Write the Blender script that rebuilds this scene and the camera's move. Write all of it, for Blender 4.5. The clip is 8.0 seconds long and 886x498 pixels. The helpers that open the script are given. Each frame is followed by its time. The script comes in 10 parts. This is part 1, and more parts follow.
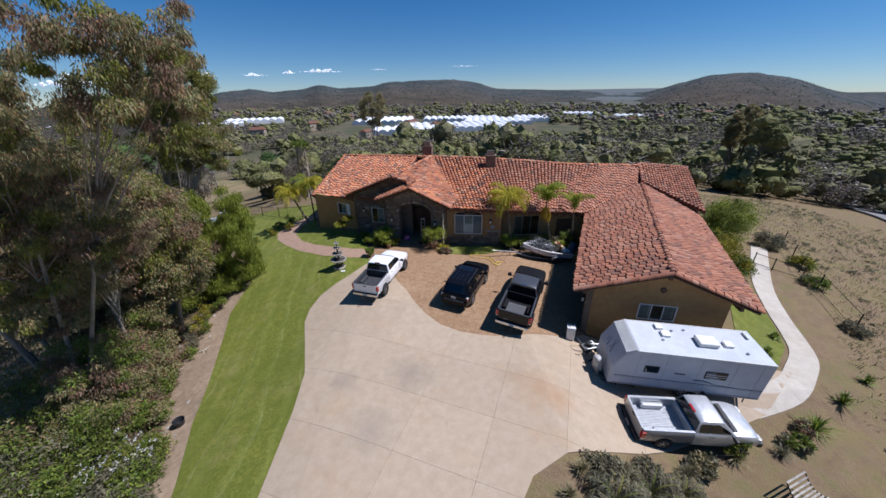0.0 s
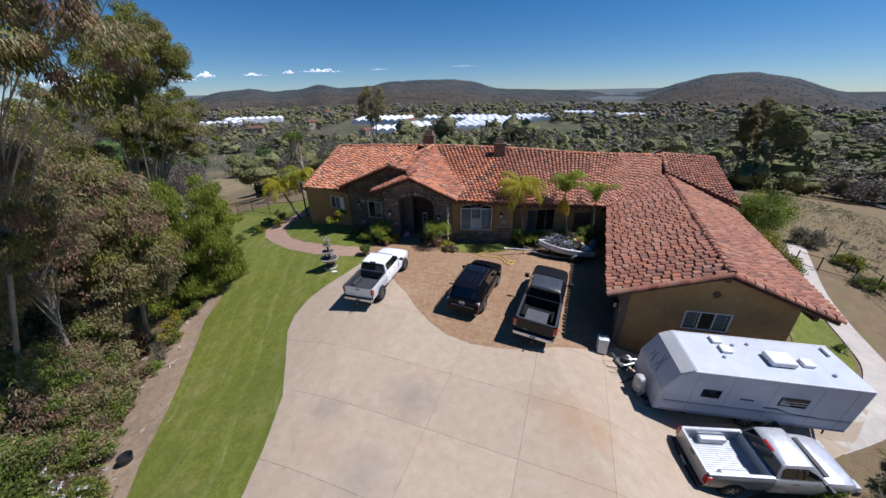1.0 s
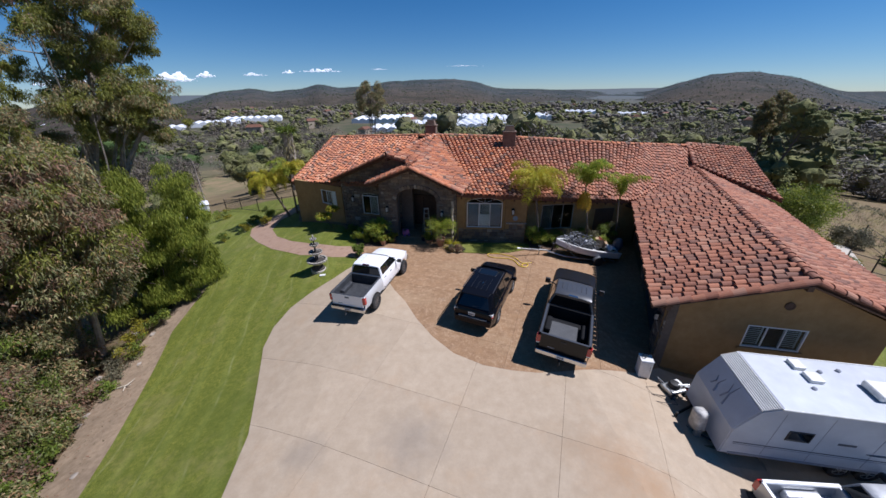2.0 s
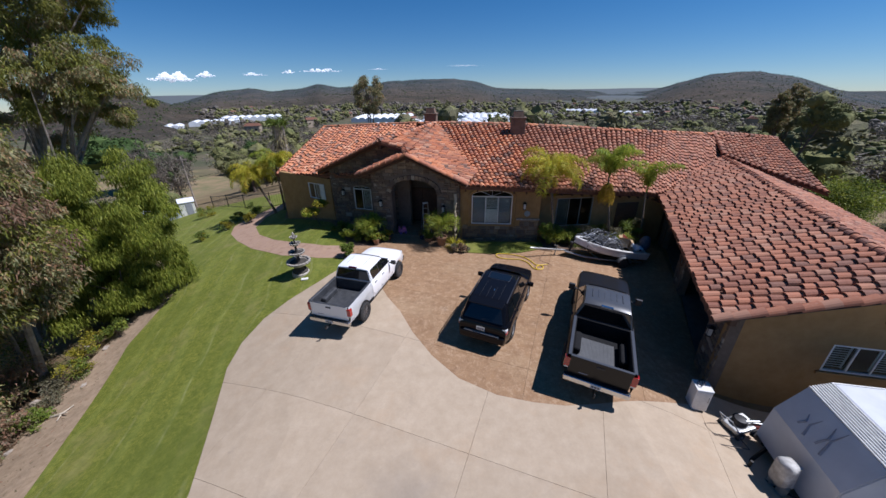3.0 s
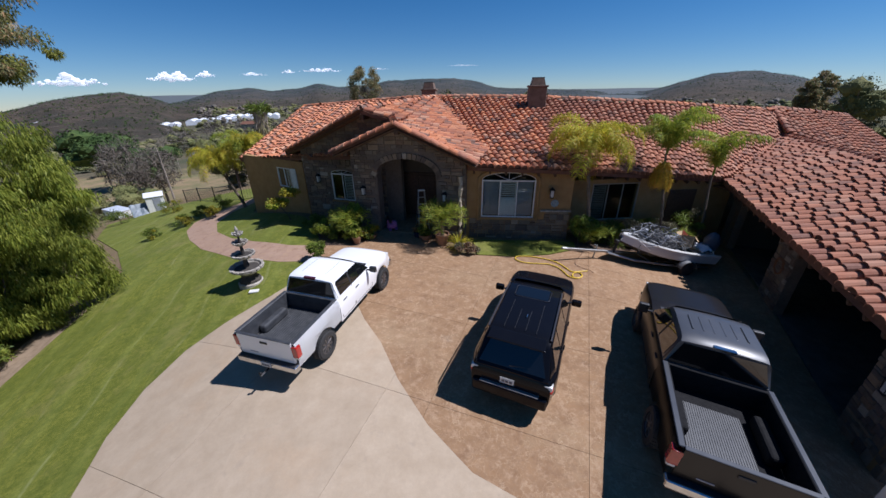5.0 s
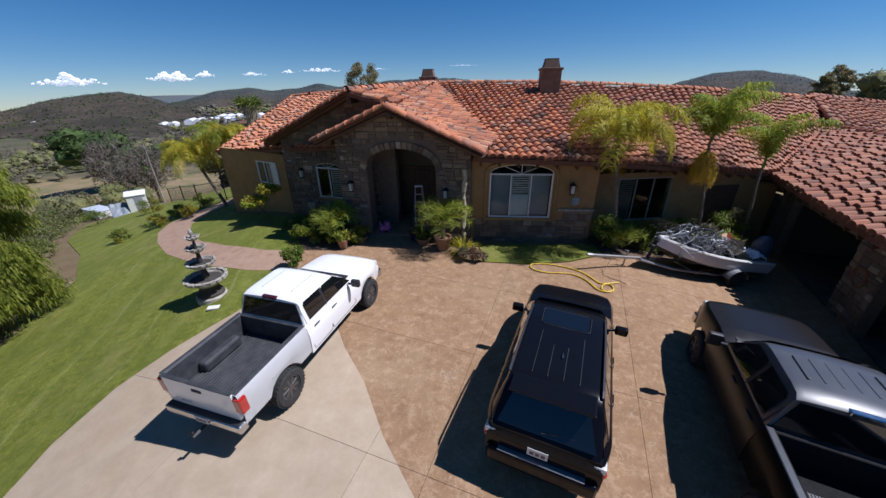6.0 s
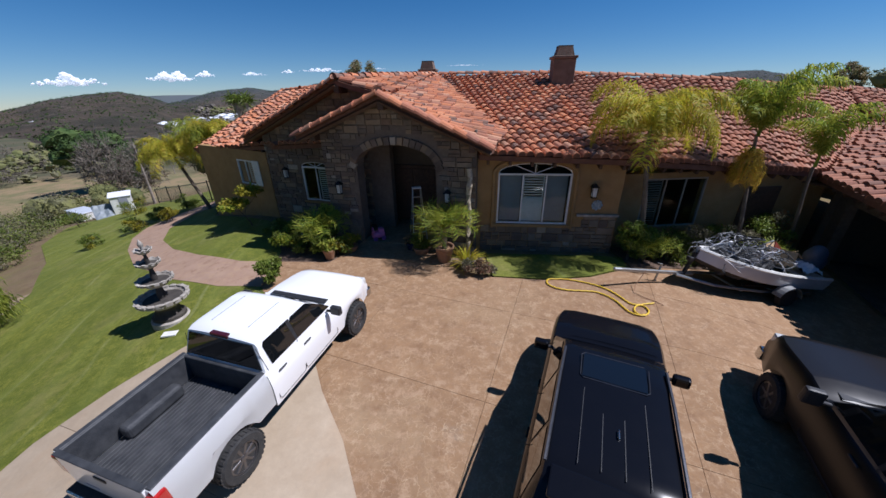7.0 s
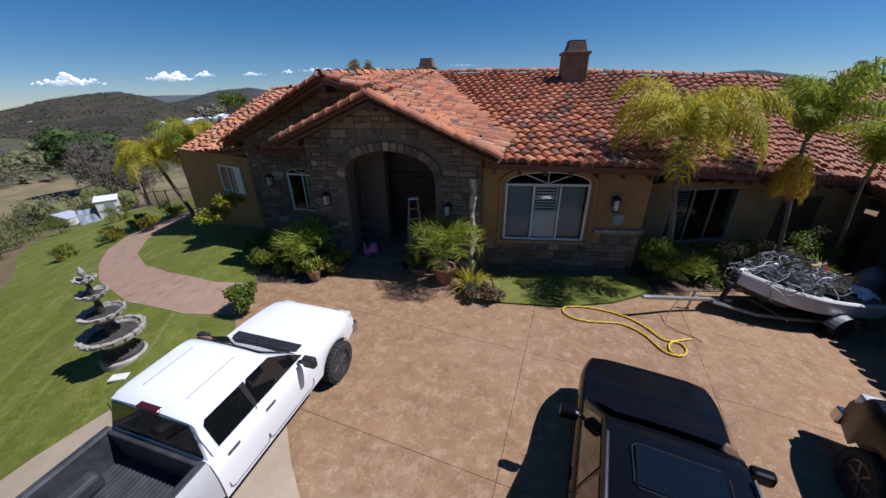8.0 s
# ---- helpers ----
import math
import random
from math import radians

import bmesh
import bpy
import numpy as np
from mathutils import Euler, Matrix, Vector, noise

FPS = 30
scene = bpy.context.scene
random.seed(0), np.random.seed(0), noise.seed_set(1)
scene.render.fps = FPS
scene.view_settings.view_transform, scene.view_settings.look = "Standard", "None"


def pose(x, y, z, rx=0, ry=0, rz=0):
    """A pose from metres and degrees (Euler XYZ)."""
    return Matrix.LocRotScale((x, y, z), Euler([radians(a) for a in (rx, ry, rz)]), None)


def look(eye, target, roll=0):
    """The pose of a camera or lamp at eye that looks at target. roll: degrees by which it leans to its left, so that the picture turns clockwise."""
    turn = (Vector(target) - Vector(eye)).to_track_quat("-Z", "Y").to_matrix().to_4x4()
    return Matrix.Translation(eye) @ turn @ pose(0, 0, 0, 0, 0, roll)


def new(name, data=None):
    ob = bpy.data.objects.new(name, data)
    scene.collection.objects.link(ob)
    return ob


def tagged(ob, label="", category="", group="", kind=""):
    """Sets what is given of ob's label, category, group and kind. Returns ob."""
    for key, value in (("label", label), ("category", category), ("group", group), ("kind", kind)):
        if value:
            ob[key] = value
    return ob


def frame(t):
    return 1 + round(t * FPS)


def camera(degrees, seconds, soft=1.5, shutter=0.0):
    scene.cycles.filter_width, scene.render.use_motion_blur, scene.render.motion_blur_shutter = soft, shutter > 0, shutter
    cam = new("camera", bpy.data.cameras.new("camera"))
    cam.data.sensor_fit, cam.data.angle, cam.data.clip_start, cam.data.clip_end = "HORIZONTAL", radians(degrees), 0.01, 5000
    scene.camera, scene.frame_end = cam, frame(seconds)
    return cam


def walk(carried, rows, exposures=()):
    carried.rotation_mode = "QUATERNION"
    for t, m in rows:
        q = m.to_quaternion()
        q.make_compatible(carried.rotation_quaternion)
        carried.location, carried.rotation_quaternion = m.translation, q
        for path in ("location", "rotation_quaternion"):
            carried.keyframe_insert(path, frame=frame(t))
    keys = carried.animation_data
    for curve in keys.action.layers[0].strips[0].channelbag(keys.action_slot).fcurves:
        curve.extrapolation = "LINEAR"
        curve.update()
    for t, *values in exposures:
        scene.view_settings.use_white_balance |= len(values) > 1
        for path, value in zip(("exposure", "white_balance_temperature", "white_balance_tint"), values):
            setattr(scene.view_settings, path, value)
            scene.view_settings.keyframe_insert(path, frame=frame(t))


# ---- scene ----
cam = camera(104.91, 8.0)
TILT, LEAN = -25.300, -0.895
ROWS = [
    (0, 0.252, 0.220, 13.211),
    (0.5, 0.058, 1.716, 12.372),
    (1, -0.110, 3.133, 11.638),
    (1.5, -0.274, 4.556, 10.972),
    (3, -0.470, 8.572, 9.061),
    (3.5, -0.497, 9.764, 8.469),
    (4, -0.508, 10.954, 7.897),
    (4.5, -0.514, 11.940, 7.451),
    (6, -0.550, 15.217, 6.209),
    (6.5, -0.573, 16.136, 5.962),
    (7, -0.591, 16.969, 5.810),
    (7.5, -0.581, 17.800, 5.730),
    (8, -0.579, 18.483, 5.766),
]
AIM = Vector((0, math.cos(radians(TILT)), math.sin(radians(TILT))))
walk(cam, [(t, look((x, y, z), Vector((x, y, z)) + AIM, LEAN)) for t, x, y, z in ROWS], [(0, 0.22, 5750, 16), (4, 0.2, 5750, 16), (7, 0.17, 5750, 16), (8, 0.08, 5750, 16)])

# ---- light ----
SUN_EL, SUN_AZ = 56.5, 90.0
world = bpy.data.worlds.new("sky")
scene.world = world
world.use_nodes = True
wn = world.node_tree
sky = wn.nodes.new("ShaderNodeTexSky")
sky.sky_type, sky.sun_disc = "NISHITA", False
sky.sun_elevation, sky.sun_rotation = radians(SUN_EL), radians(SUN_AZ)
sky.altitude, sky.air_density, sky.dust_density, sky.ozone_density = 900, 1.0, 0.0, 5.0
clear = wn.nodes.new("ShaderNodeHueSaturation")
clear.inputs["Hue"].default_value, clear.inputs["Saturation"].default_value, clear.inputs["Value"].default_value = 0.498, 1.28, 1.26
way = wn.nodes.new("ShaderNodeTexCoord")
lift = wn.nodes.new("ShaderNodeVectorMath")
lift.inputs[1].default_value = (0, 0, 0.03)
wn.links.new(way.outputs["Generated"], lift.inputs[0])
wn.links.new(lift.outputs[0], sky.inputs["Vector"])
wn.links.new(sky.outputs[0], clear.inputs["Color"])
wn.links.new(clear.outputs[0], wn.nodes["Background"].inputs[0])
wn.nodes["Background"].inputs[1].default_value = 0.051
sun = new("sun", bpy.data.lights.new("sun", "SUN"))
sun.data.energy, sun.data.angle, sun.data.color = 5.0, radians(0.5), (1, 0.96, 0.91)
SUN_DIR = Vector((math.sin(radians(SUN_AZ)) * math.cos(radians(SUN_EL)), math.cos(radians(SUN_AZ)) * math.cos(radians(SUN_EL)), math.sin(radians(SUN_EL))))
sun.matrix_world = look(SUN_DIR * 100, (0, 0, 0))


# ---- materials ----
class Nodes:
    """A short way to write node materials."""

    def __init__(self, name):
        self.m = bpy.data.materials.new(name)
        self.m.use_nodes = True
        self.t = self.m.node_tree
        self.b = self.t.nodes["Principled BSDF"]
        self.pos = self.t.nodes.new("ShaderNodeNewGeometry")

    def node(self, kind, **ins):
        n = self.t.nodes.new("ShaderNode" + kind)
        for k, v in ins.items():
            self.put(n.inputs[k.replace("_", " ")], v)
        return n

    def put(self, socket, v):
        if isinstance(v, bpy.types.NodeSocket):
            self.t.links.new(v, socket)
        elif isinstance(v, tuple) and len(v) == 3 and socket.type == "RGBA":
            socket.default_value = (*v, 1)
        else:
            socket.default_value = v

    def noise(self, scale, detail=5, rough=0.6, vec=None):
        n = self.node("TexNoise", Scale=scale, Detail=detail, Roughness=rough)
        self.put(n.inputs["Vector"], vec or self.pos.outputs["Position"])
        return n.outputs["Fac"]

    def ramp(self, fac, stops, interp="LINEAR"):
        n = self.t.nodes.new("ShaderNodeValToRGB")
        n.color_ramp.interpolation = interp
        e = n.color_ramp.elements
        while len(e) < len(stops):
            e.new(0.5)
        for el, (p, c) in zip(e, stops):
            el.position, el.color = p, (*c, 1) if len(c) == 3 else c
        self.put(n.inputs[0], fac)
        return n.outputs[0]

    def grey(self, fac, a, b, lo=0.0, hi=1.0):
        n = self.node("MapRange")
        for s, v in zip(n.inputs, (fac, a, b, lo, hi)):
            self.put(s, v)
        return n.outputs[0]

    def mix(self, fac, a, b, how="MIX"):
        n = self.t.nodes.new("ShaderNodeMix")
        n.data_type, n.blend_type = "RGBA", how
        self.put(n.inputs[0], fac), self.put(n.inputs[6], a), self.put(n.inputs[7], b)
        return n.outputs[2]

    def math(self, how, a, b=0.0):
        n = self.t.nodes.new("ShaderNodeMath")
        n.operation = how
        self.put(n.inputs[0], a), self.put(n.inputs[1], b)
        return n.outputs[0]

    def random(self):
        """A number of its own for each object and each loose island."""
        o = self.t.nodes.new("ShaderNodeObjectInfo")
        return self.math("FRACT", self.math("ADD", o.outputs["Random"], self.pos.outputs["Random Per Island"]))

    def bump(self, height, strength, distance=0.02, normal=None):
        n = self.node("Bump", Strength=strength, Distance=distance, Height=height)
        if normal:
            self.put(n.inputs["Normal"], normal)
        self.put(self.b.inputs["Normal"], n.outputs[0])
        return n.outputs[0]

    def done(self, colour, rough=0.7, metal=0.0, coat=0.0, spec=0.5):
        for k, v in (("Base Color", colour), ("Roughness", rough), ("Metallic", metal), ("Coat Weight", coat), ("Specular IOR Level", spec)):
            self.put(self.b.inputs[k], v)
        return self.m


def surf(name, a, b, scale=6.0, rough=0.7, metal=0.0, bump=0.15, bscale=45.0, rnd=None, big=0.2, coat=0.0, spec=0.5):
    """Two tones by a fine noise, large faint blotches, optional palette for each piece, and fine relief."""
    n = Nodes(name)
    col = n.mix(n.grey(n.noise(scale, 6), 0.3, 0.7), a, b)
    if rnd:
        r = n.random()
        k = len(rnd)
        col = n.mix(1.0, col, n.ramp(r, [(i / k, c) for i, c in enumerate(rnd)], "CONSTANT"), "MULTIPLY")
    v = n.grey(n.noise(scale * 0.11 + 0.15, 3), 0.25, 0.75, 1 - big, 1 + big * 0.6)
    col = n.mix(1.0, col, n.node("CombineColor", Red=v, Green=v, Blue=v).outputs[0], "MULTIPLY")
    if bump:
        n.bump(n.noise(bscale, 4), bump)
    r2 = n.grey(n.noise(scale * 1.7, 4), 0.2, 0.8, max(0.02, rough - 0.08), min(1, rough + 0.08)) if rough > 0.12 else rough
    return n.done(col, r2, metal, coat, spec)


def paint(name, colour, rough=0.28, metal=0.0, film=0.08, coat=0.6):
    """Car paint with a thin film of dust."""
    n = Nodes(name)
    dust = n.grey(n.noise(3.0, 6), 0.45, 0.8, 0.0, film)
    col = n.mix(dust, colour, (0.42, 0.37, 0.3))
    n.bump(n.noise(1.4, 2), 0.04, 0.01)
    return n.done(col, n.grey(n.noise(5.0, 5), 0.3, 0.8, rough, rough + 0.02 + film * 2), metal, coat)


def plain(name, colour, rough=0.6, metal=0.0, coat=0.0):
    return surf(name, tuple(c * 0.88 for c in colour), tuple(min(1, c * 1.1) for c in colour), 9, rough, metal, 0.08, 70, None, 0.12, coat)


def leafy(name, shades, back=0.35, rough=0.55):
    """Leaves: a shade of its own for each leaf, and some light let through."""
    n = Nodes(name)
    k = len(shades)
    col = n.ramp(n.random(), [(i / k, c) for i, c in enumerate(shades)], "LINEAR")
    v = n.grey(n.noise(0.5, 3), 0.3, 0.7, 0.7, 1.25)
    col = n.mix(1.0, col, n.node("CombineColor", Red=v, Green=v, Blue=v).outputs[0], "MULTIPLY")
    n.done(col, rough, spec=0.3)
    tr = n.node("BsdfTranslucent", Color=col)
    m = n.t.nodes.new("ShaderNodeMixShader")
    m.inputs[0].default_value = back
    n.t.links.new(n.b.outputs[0], m.inputs[1])
    n.t.links.new(tr.outputs[0], m.inputs[2])
    n.t.links.new(m.outputs[0], n.t.nodes["Material Output"].inputs[0])
    return n.m


def woods_material(name, shades):
    """Far foliage: the shade drifts from tree to tree, with a little of its own in each bough."""
    n = Nodes(name)
    f = n.math("ADD", n.math("MULTIPLY", n.grey(n.noise(0.07, 4, 0.65), 0.3, 0.7), 0.8), n.math("MULTIPLY", n.random(), 0.2))
    col = n.ramp(f, [((i + 0.5) / len(shades), c) for i, c in enumerate(shades)])
    n.bump(n.noise(1.6, 5, 0.75), 0.6, 0.4)
    return n.done(col, 0.85, spec=0.15)


def lawn_material():
    n = Nodes("mown_grass")
    p = n.pos.outputs["Position"]
    sx = n.node("SeparateXYZ", Vector=p)
    bend = n.math("ADD", n.math("MULTIPLY", sx.outputs[0], 0.86), n.math("MULTIPLY", sx.outputs[1], 0.16))
    wob = n.math("ADD", bend, n.math("MULTIPLY", n.noise(0.12, 2), 3.0))
    st = n.math("SINE", n.math("MULTIPLY", wob, 5.2))
    fine = n.math("ADD", n.math("MULTIPLY", n.noise(38, 5, 0.8), 0.6), n.math("MULTIPLY", n.noise(7, 5, 0.7), 0.4))
    col = n.ramp(fine, [(0.34, (0.05, 0.068, 0.009)), (0.5, (0.152, 0.168, 0.023)), (0.66, (0.31, 0.295, 0.058))])
    col = n.mix(n.grey(st, 0.3, 1.0, 0.0, 0.25), col, (0.26, 0.29, 0.07))
    line = n.math("SINE", n.math("MULTIPLY", wob, 3.9))
    col = n.mix(n.math("MULTIPLY", n.grey(line, 0.97, 1.0, 0.0, 0.28), n.grey(n.noise(1.2, 4), 0.4, 0.6)), col, (0.4, 0.4, 0.2))
    dry = n.grey(n.noise(0.5, 6, 0.7), 0.52, 0.7, 0.0, 0.65)
    col = n.mix(dry, col, (0.27, 0.235, 0.085))
    col = n.mix(n.grey(n.noise(1.9, 5, 0.7), 0.4, 0.72, 0.0, 0.6), col, (0.075, 0.102, 0.014))
    col = n.mix(n.grey(n.noise(0.22, 4, 0.6), 0.45, 0.65, 0.0, 0.5), col, (0.1, 0.122, 0.018))
    n.bump(n.noise(60, 4, 0.8), 0.6, 0.03)
    return n.done(col, 0.85, spec=0.2)


def concrete_material(name, a, b, stain, veins=0.0, spots=()):
    n = Nodes(name)
    p = n.pos.outputs["Position"]
    col = n.mix(n.grey(n.noise(2.2, 7, 0.68), 0.3, 0.72), a, b)
    r = n.random()
    v = n.grey(r, 0.0, 1.0, 0.95, 1.03)
    col = n.mix(1.0, col, n.node("CombineColor", Red=v, Green=v, Blue=v).outputs[0], "MULTIPLY")
    blot = n.grey(n.noise(0.32, 6, 0.7), 0.52, 0.74, 0.0, 0.6)
    col = n.mix(blot, col, stain)
    dark = n.grey(n.noise(0.75, 5, 0.75), 0.62, 0.74, 0.0, 0.35)
    col = n.mix(dark, col, (0.2, 0.17, 0.14))
    for sx, sy, sr, sc in spots:
        v = n.node("VectorMath")
        v.operation = "DISTANCE"
        n.put(v.inputs[0], p)
        v.inputs[1].default_value = (sx, sy, -0.05)
        k = n.math("ADD", n.math("MULTIPLY", v.outputs["Value"], 0.55 / sr), n.math("MULTIPLY", n.noise(1.5, 6, 0.75), 0.9))
        col = n.mix(n.grey(k, 0.5, 1.05, 0.42, 0.0), col, sc)
    col = n.mix(n.grey(n.noise(14, 5, 0.8), 0.35, 0.7, 0.0, 0.22), col, (0.24, 0.2, 0.155))
    h = n.noise(90, 3)
    if veins:
        warp = n.t.nodes.new("ShaderNodeVectorMath")
        warp.operation = "ADD"
        n.put(warp.inputs[0], p)
        nz = n.node("TexNoise", Scale=2.2, Detail=5.0)
        n.put(nz.inputs["Vector"], p)
        sc = n.t.nodes.new("ShaderNodeVectorMath")
        sc.operation = "SCALE"
        n.put(sc.inputs[0], nz.outputs["Color"])
        sc.inputs["Scale"].default_value = 0.9
        n.put(warp.inputs[1], sc.outputs[0])
        vo = n.t.nodes.new("ShaderNodeTexVoronoi")
        vo.feature = "DISTANCE_TO_EDGE"
        vo.inputs["Scale"].default_value = 5.2
        n.put(vo.inputs["Vector"], warp.outputs[0])
        line = n.grey(vo.outputs["Distance"], 0.0, 0.055, 1.0, 0.0)
        line = n.math("MULTIPLY", line, n.grey(n.noise(3.0, 6, 0.75), 0.42, 0.66, 0.0, veins))
        col = n.mix(n.grey(n.noise(4.5, 7, 0.75), 0.5, 0.62, 0.0, 0.6), col, (0.4, 0.27, 0.165))
        col = n.mix(n.grey(n.noise(2.4, 6, 0.75), 0.53, 0.66, 0.0, 0.6), col, (0.19, 0.105, 0.055))
        col = n.mix(line, col, (0.47, 0.34, 0.21))
        h = n.math("SUBTRACT", n.math("MULTIPLY", h, 0.4), line)
    n.bump(h, 0.35, 0.012)
    return n.done(col, 0.82, spec=0.3)


def tile_material(name, shades, dust, grime):
    """Clay tiles: a shade for each piece, sooty patches over many, and a chalky bloom."""
    n = Nodes(name)
    r = n.random()
    k = len(shades)
    col = n.ramp(r, [(i / k, c) for i, c in enumerate(shades)], "CONSTANT")
    col = n.mix(n.grey(n.noise(9, 6), 0.35, 0.75, 0.0, 0.35), col, dust)
    col = n.mix(n.grey(n.noise(0.8, 5), 0.5, 0.7, 0.0, grime), col, (0.15, 0.085, 0.06))
    col = n.mix(n.grey(n.noise(22, 4), 0.6, 0.75, 0.0, 0.4), col, (0.5, 0.38, 0.29))
    n.bump(n.noise(50, 4), 0.25, 0.01)
    return n.done(col, 0.8, spec=0.3)


def glass(name, tint=(0.75, 0.82, 0.8), rough=0.0):
    n = Nodes(name)
    n.put(n.b.inputs["Transmission Weight"], 1.0)
    n.put(n.b.inputs["IOR"], 1.3)
    return n.done(tint, rough)


LAWN = lawn_material()
CONCRETE = concrete_material("driveway_concrete", (0.375, 0.288, 0.195), (0.46, 0.364, 0.258), (0.415, 0.28, 0.165), spots=[(4.7, 12.4, 1.5, (0.36, 0.2, 0.09)), (5.6, 11.7, 1.0, (0.36, 0.2, 0.09)), (3.6, 13.3, 0.9, (0.3, 0.22, 0.14)), (-1.5, 13.3, 1.3, (0.16, 0.14, 0.12)), (-4.9, 13.0, 0.8, (0.14, 0.125, 0.11)), (-3.0, 10.2, 1.2, (0.22, 0.19, 0.16))])
STAMPED = concrete_material("stamped_concrete", (0.225, 0.125, 0.06), (0.315, 0.185, 0.092), (0.37, 0.262, 0.15), veins=0.75)
WALKWAY = concrete_material("walkway_concrete", (0.32, 0.2, 0.135), (0.4, 0.265, 0.19), (0.38, 0.27, 0.2), veins=0.1)
SIDEWALK = concrete_material("pale_concrete", (0.44, 0.39, 0.32), (0.54, 0.49, 0.41), (0.36, 0.3, 0.23))
TILE = tile_material("clay_roof_tile", [(0.473, 0.16, 0.068), (0.55, 0.198, 0.085), (0.374, 0.127, 0.064), (0.583, 0.242, 0.118), (0.451, 0.176, 0.097), (0.539, 0.275, 0.165), (0.396, 0.143, 0.077), (0.297, 0.121, 0.077), (0.506, 0.187, 0.088), (0.165, 0.099, 0.077)], (0.506, 0.264, 0.154), 0.55)
# Browner palette for wing and east slopes: weathering plus weaker light, in the colour.
TILE_DIM = tile_material("dimmed_roof_tile", [(0.34, 0.13, 0.07), (0.4, 0.16, 0.088), (0.28, 0.108, 0.062), (0.42, 0.19, 0.112), (0.33, 0.14, 0.085), (0.4, 0.205, 0.13), (0.25, 0.1, 0.062), (0.37, 0.145, 0.08), (0.2, 0.095, 0.066)], (0.4, 0.205, 0.13), 0.35)
# Clay of the pans, kept darker to carry the shade between tiles.
TILE_UNDER = surf("dark_clay_tile", (0.115, 0.05, 0.03), (0.19, 0.085, 0.05), 5, 0.9)
STUCCO = surf("ochre_stucco", (0.30, 0.175, 0.065), (0.37, 0.225, 0.09), 3, 0.9, bump=0.5, bscale=110, big=0.25)
STONE = surf("ledge_stone", (0.72, 0.72, 0.72), (1.0, 1.0, 1.0), 5, 0.88, bump=0.8, bscale=22, rnd=[(0.215, 0.155, 0.108), (0.284, 0.209, 0.142), (0.161, 0.12, 0.095), (0.3, 0.22, 0.14), (0.215, 0.175, 0.134), (0.25, 0.165, 0.105), (0.399, 0.339, 0.26), (0.188, 0.134, 0.095), (0.243, 0.188, 0.134), (0.175, 0.134, 0.101), (0.2, 0.14, 0.095), (0.15, 0.111, 0.084)], big=0.35)
MORTAR = surf("mortar", (0.13, 0.1, 0.076), (0.18, 0.14, 0.105), 8, 0.95, bump=0.4)
WOOD_DARK = surf("dark_stained_wood", (0.06, 0.03, 0.017), (0.11, 0.06, 0.034), 9, 0.7, bump=0.3)
WHITE_VINYL = plain("white_vinyl", (0.72, 0.71, 0.67), 0.5)
# White vinyl darkened to carry the palms' shade on the east window.
SHADED_VINYL = plain("shaded_vinyl", (0.3, 0.27, 0.22), 0.55)
WHITE_GLOSS = paint("white_car_paint", (0.84, 0.84, 0.83), 0.2, film=0.03)
BLACK_GLOSS = paint("black_car_paint", (0.005, 0.0055, 0.008), 0.14, film=0.002, coat=0.05)
BLACK_GLOSS.node_tree.nodes["Principled BSDF"].inputs["Specular IOR Level"].default_value = 0.18
BROWN_GLOSS = paint("bronze_car_paint", (0.011, 0.0092, 0.0085), 0.3, film=0.006, coat=0.05)
BROWN_GLOSS.node_tree.nodes["Principled BSDF"].inputs["Specular IOR Level"].default_value = 0.28
GREY_GLOSS = paint("charcoal_car_paint", (0.05, 0.053, 0.06), 0.34, film=0.03, coat=0.3)
SILVER_GLOSS = paint("silver_car_paint", (0.5, 0.51, 0.52), 0.3, metal=0.45)
RUBBER = surf("tyre_rubber", (0.018, 0.018, 0.019), (0.04, 0.038, 0.035), 14, 0.85, bump=0.4)
BLACK_LINER = surf("black_bed_liner", (0.006, 0.006, 0.007), (0.014, 0.014, 0.015), 12, 0.85, spec=0.2)
BLACK_PLASTIC = surf("black_plastic", (0.014, 0.014, 0.016), (0.028, 0.028, 0.03), 12, 0.55)
RIB_GREY = plain("grey_rubber_mat", (0.09, 0.092, 0.095), 0.6)
LINER = surf("bed_liner", (0.022, 0.024, 0.028), (0.06, 0.062, 0.066), 5, 0.6, bump=0.3)
CHROME = plain("chrome", (0.62, 0.62, 0.62), 0.18, 1.0)
STEEL = plain("galvanised_steel", (0.42, 0.43, 0.43), 0.45, 0.8)
ALLOY = plain("dark_alloy", (0.16, 0.15, 0.15), 0.35, 0.8)
ALLOY_LIGHT = plain("bright_alloy", (0.5, 0.5, 0.5), 0.32, 0.85)
CAR_GLASS = Nodes("privacy_glass").done((0.006, 0.007, 0.008), 0.03, coat=0.5, spec=0.6)
PANE = glass("window_glass")
BRAKE_LAMP = plain("smoked_red_lens", (0.06, 0.008, 0.01), 0.15, coat=0.8)
RED_LENS = plain("red_lens", (0.4, 0.015, 0.012), 0.12, coat=0.8)
CLEAR_LENS = plain("clear_lens", (0.6, 0.6, 0.58), 0.12, coat=0.8)
FIBREGLASS = surf("white_fibreglass", (0.49, 0.51, 0.545), (0.57, 0.59, 0.62), 2, 0.35, bump=0.05, big=0.12)
DARK_DECAL = plain("dark_decal", (0.07, 0.075, 0.1), 0.4)
GREY_DECAL = plain("grey_decal", (0.3, 0.31, 0.35), 0.4)
CAST_STONE = surf("weathered_cast_stone", (0.24, 0.21, 0.17), (0.52, 0.48, 0.42), 6, 0.9, bump=0.7, bscale=30, big=0.4)
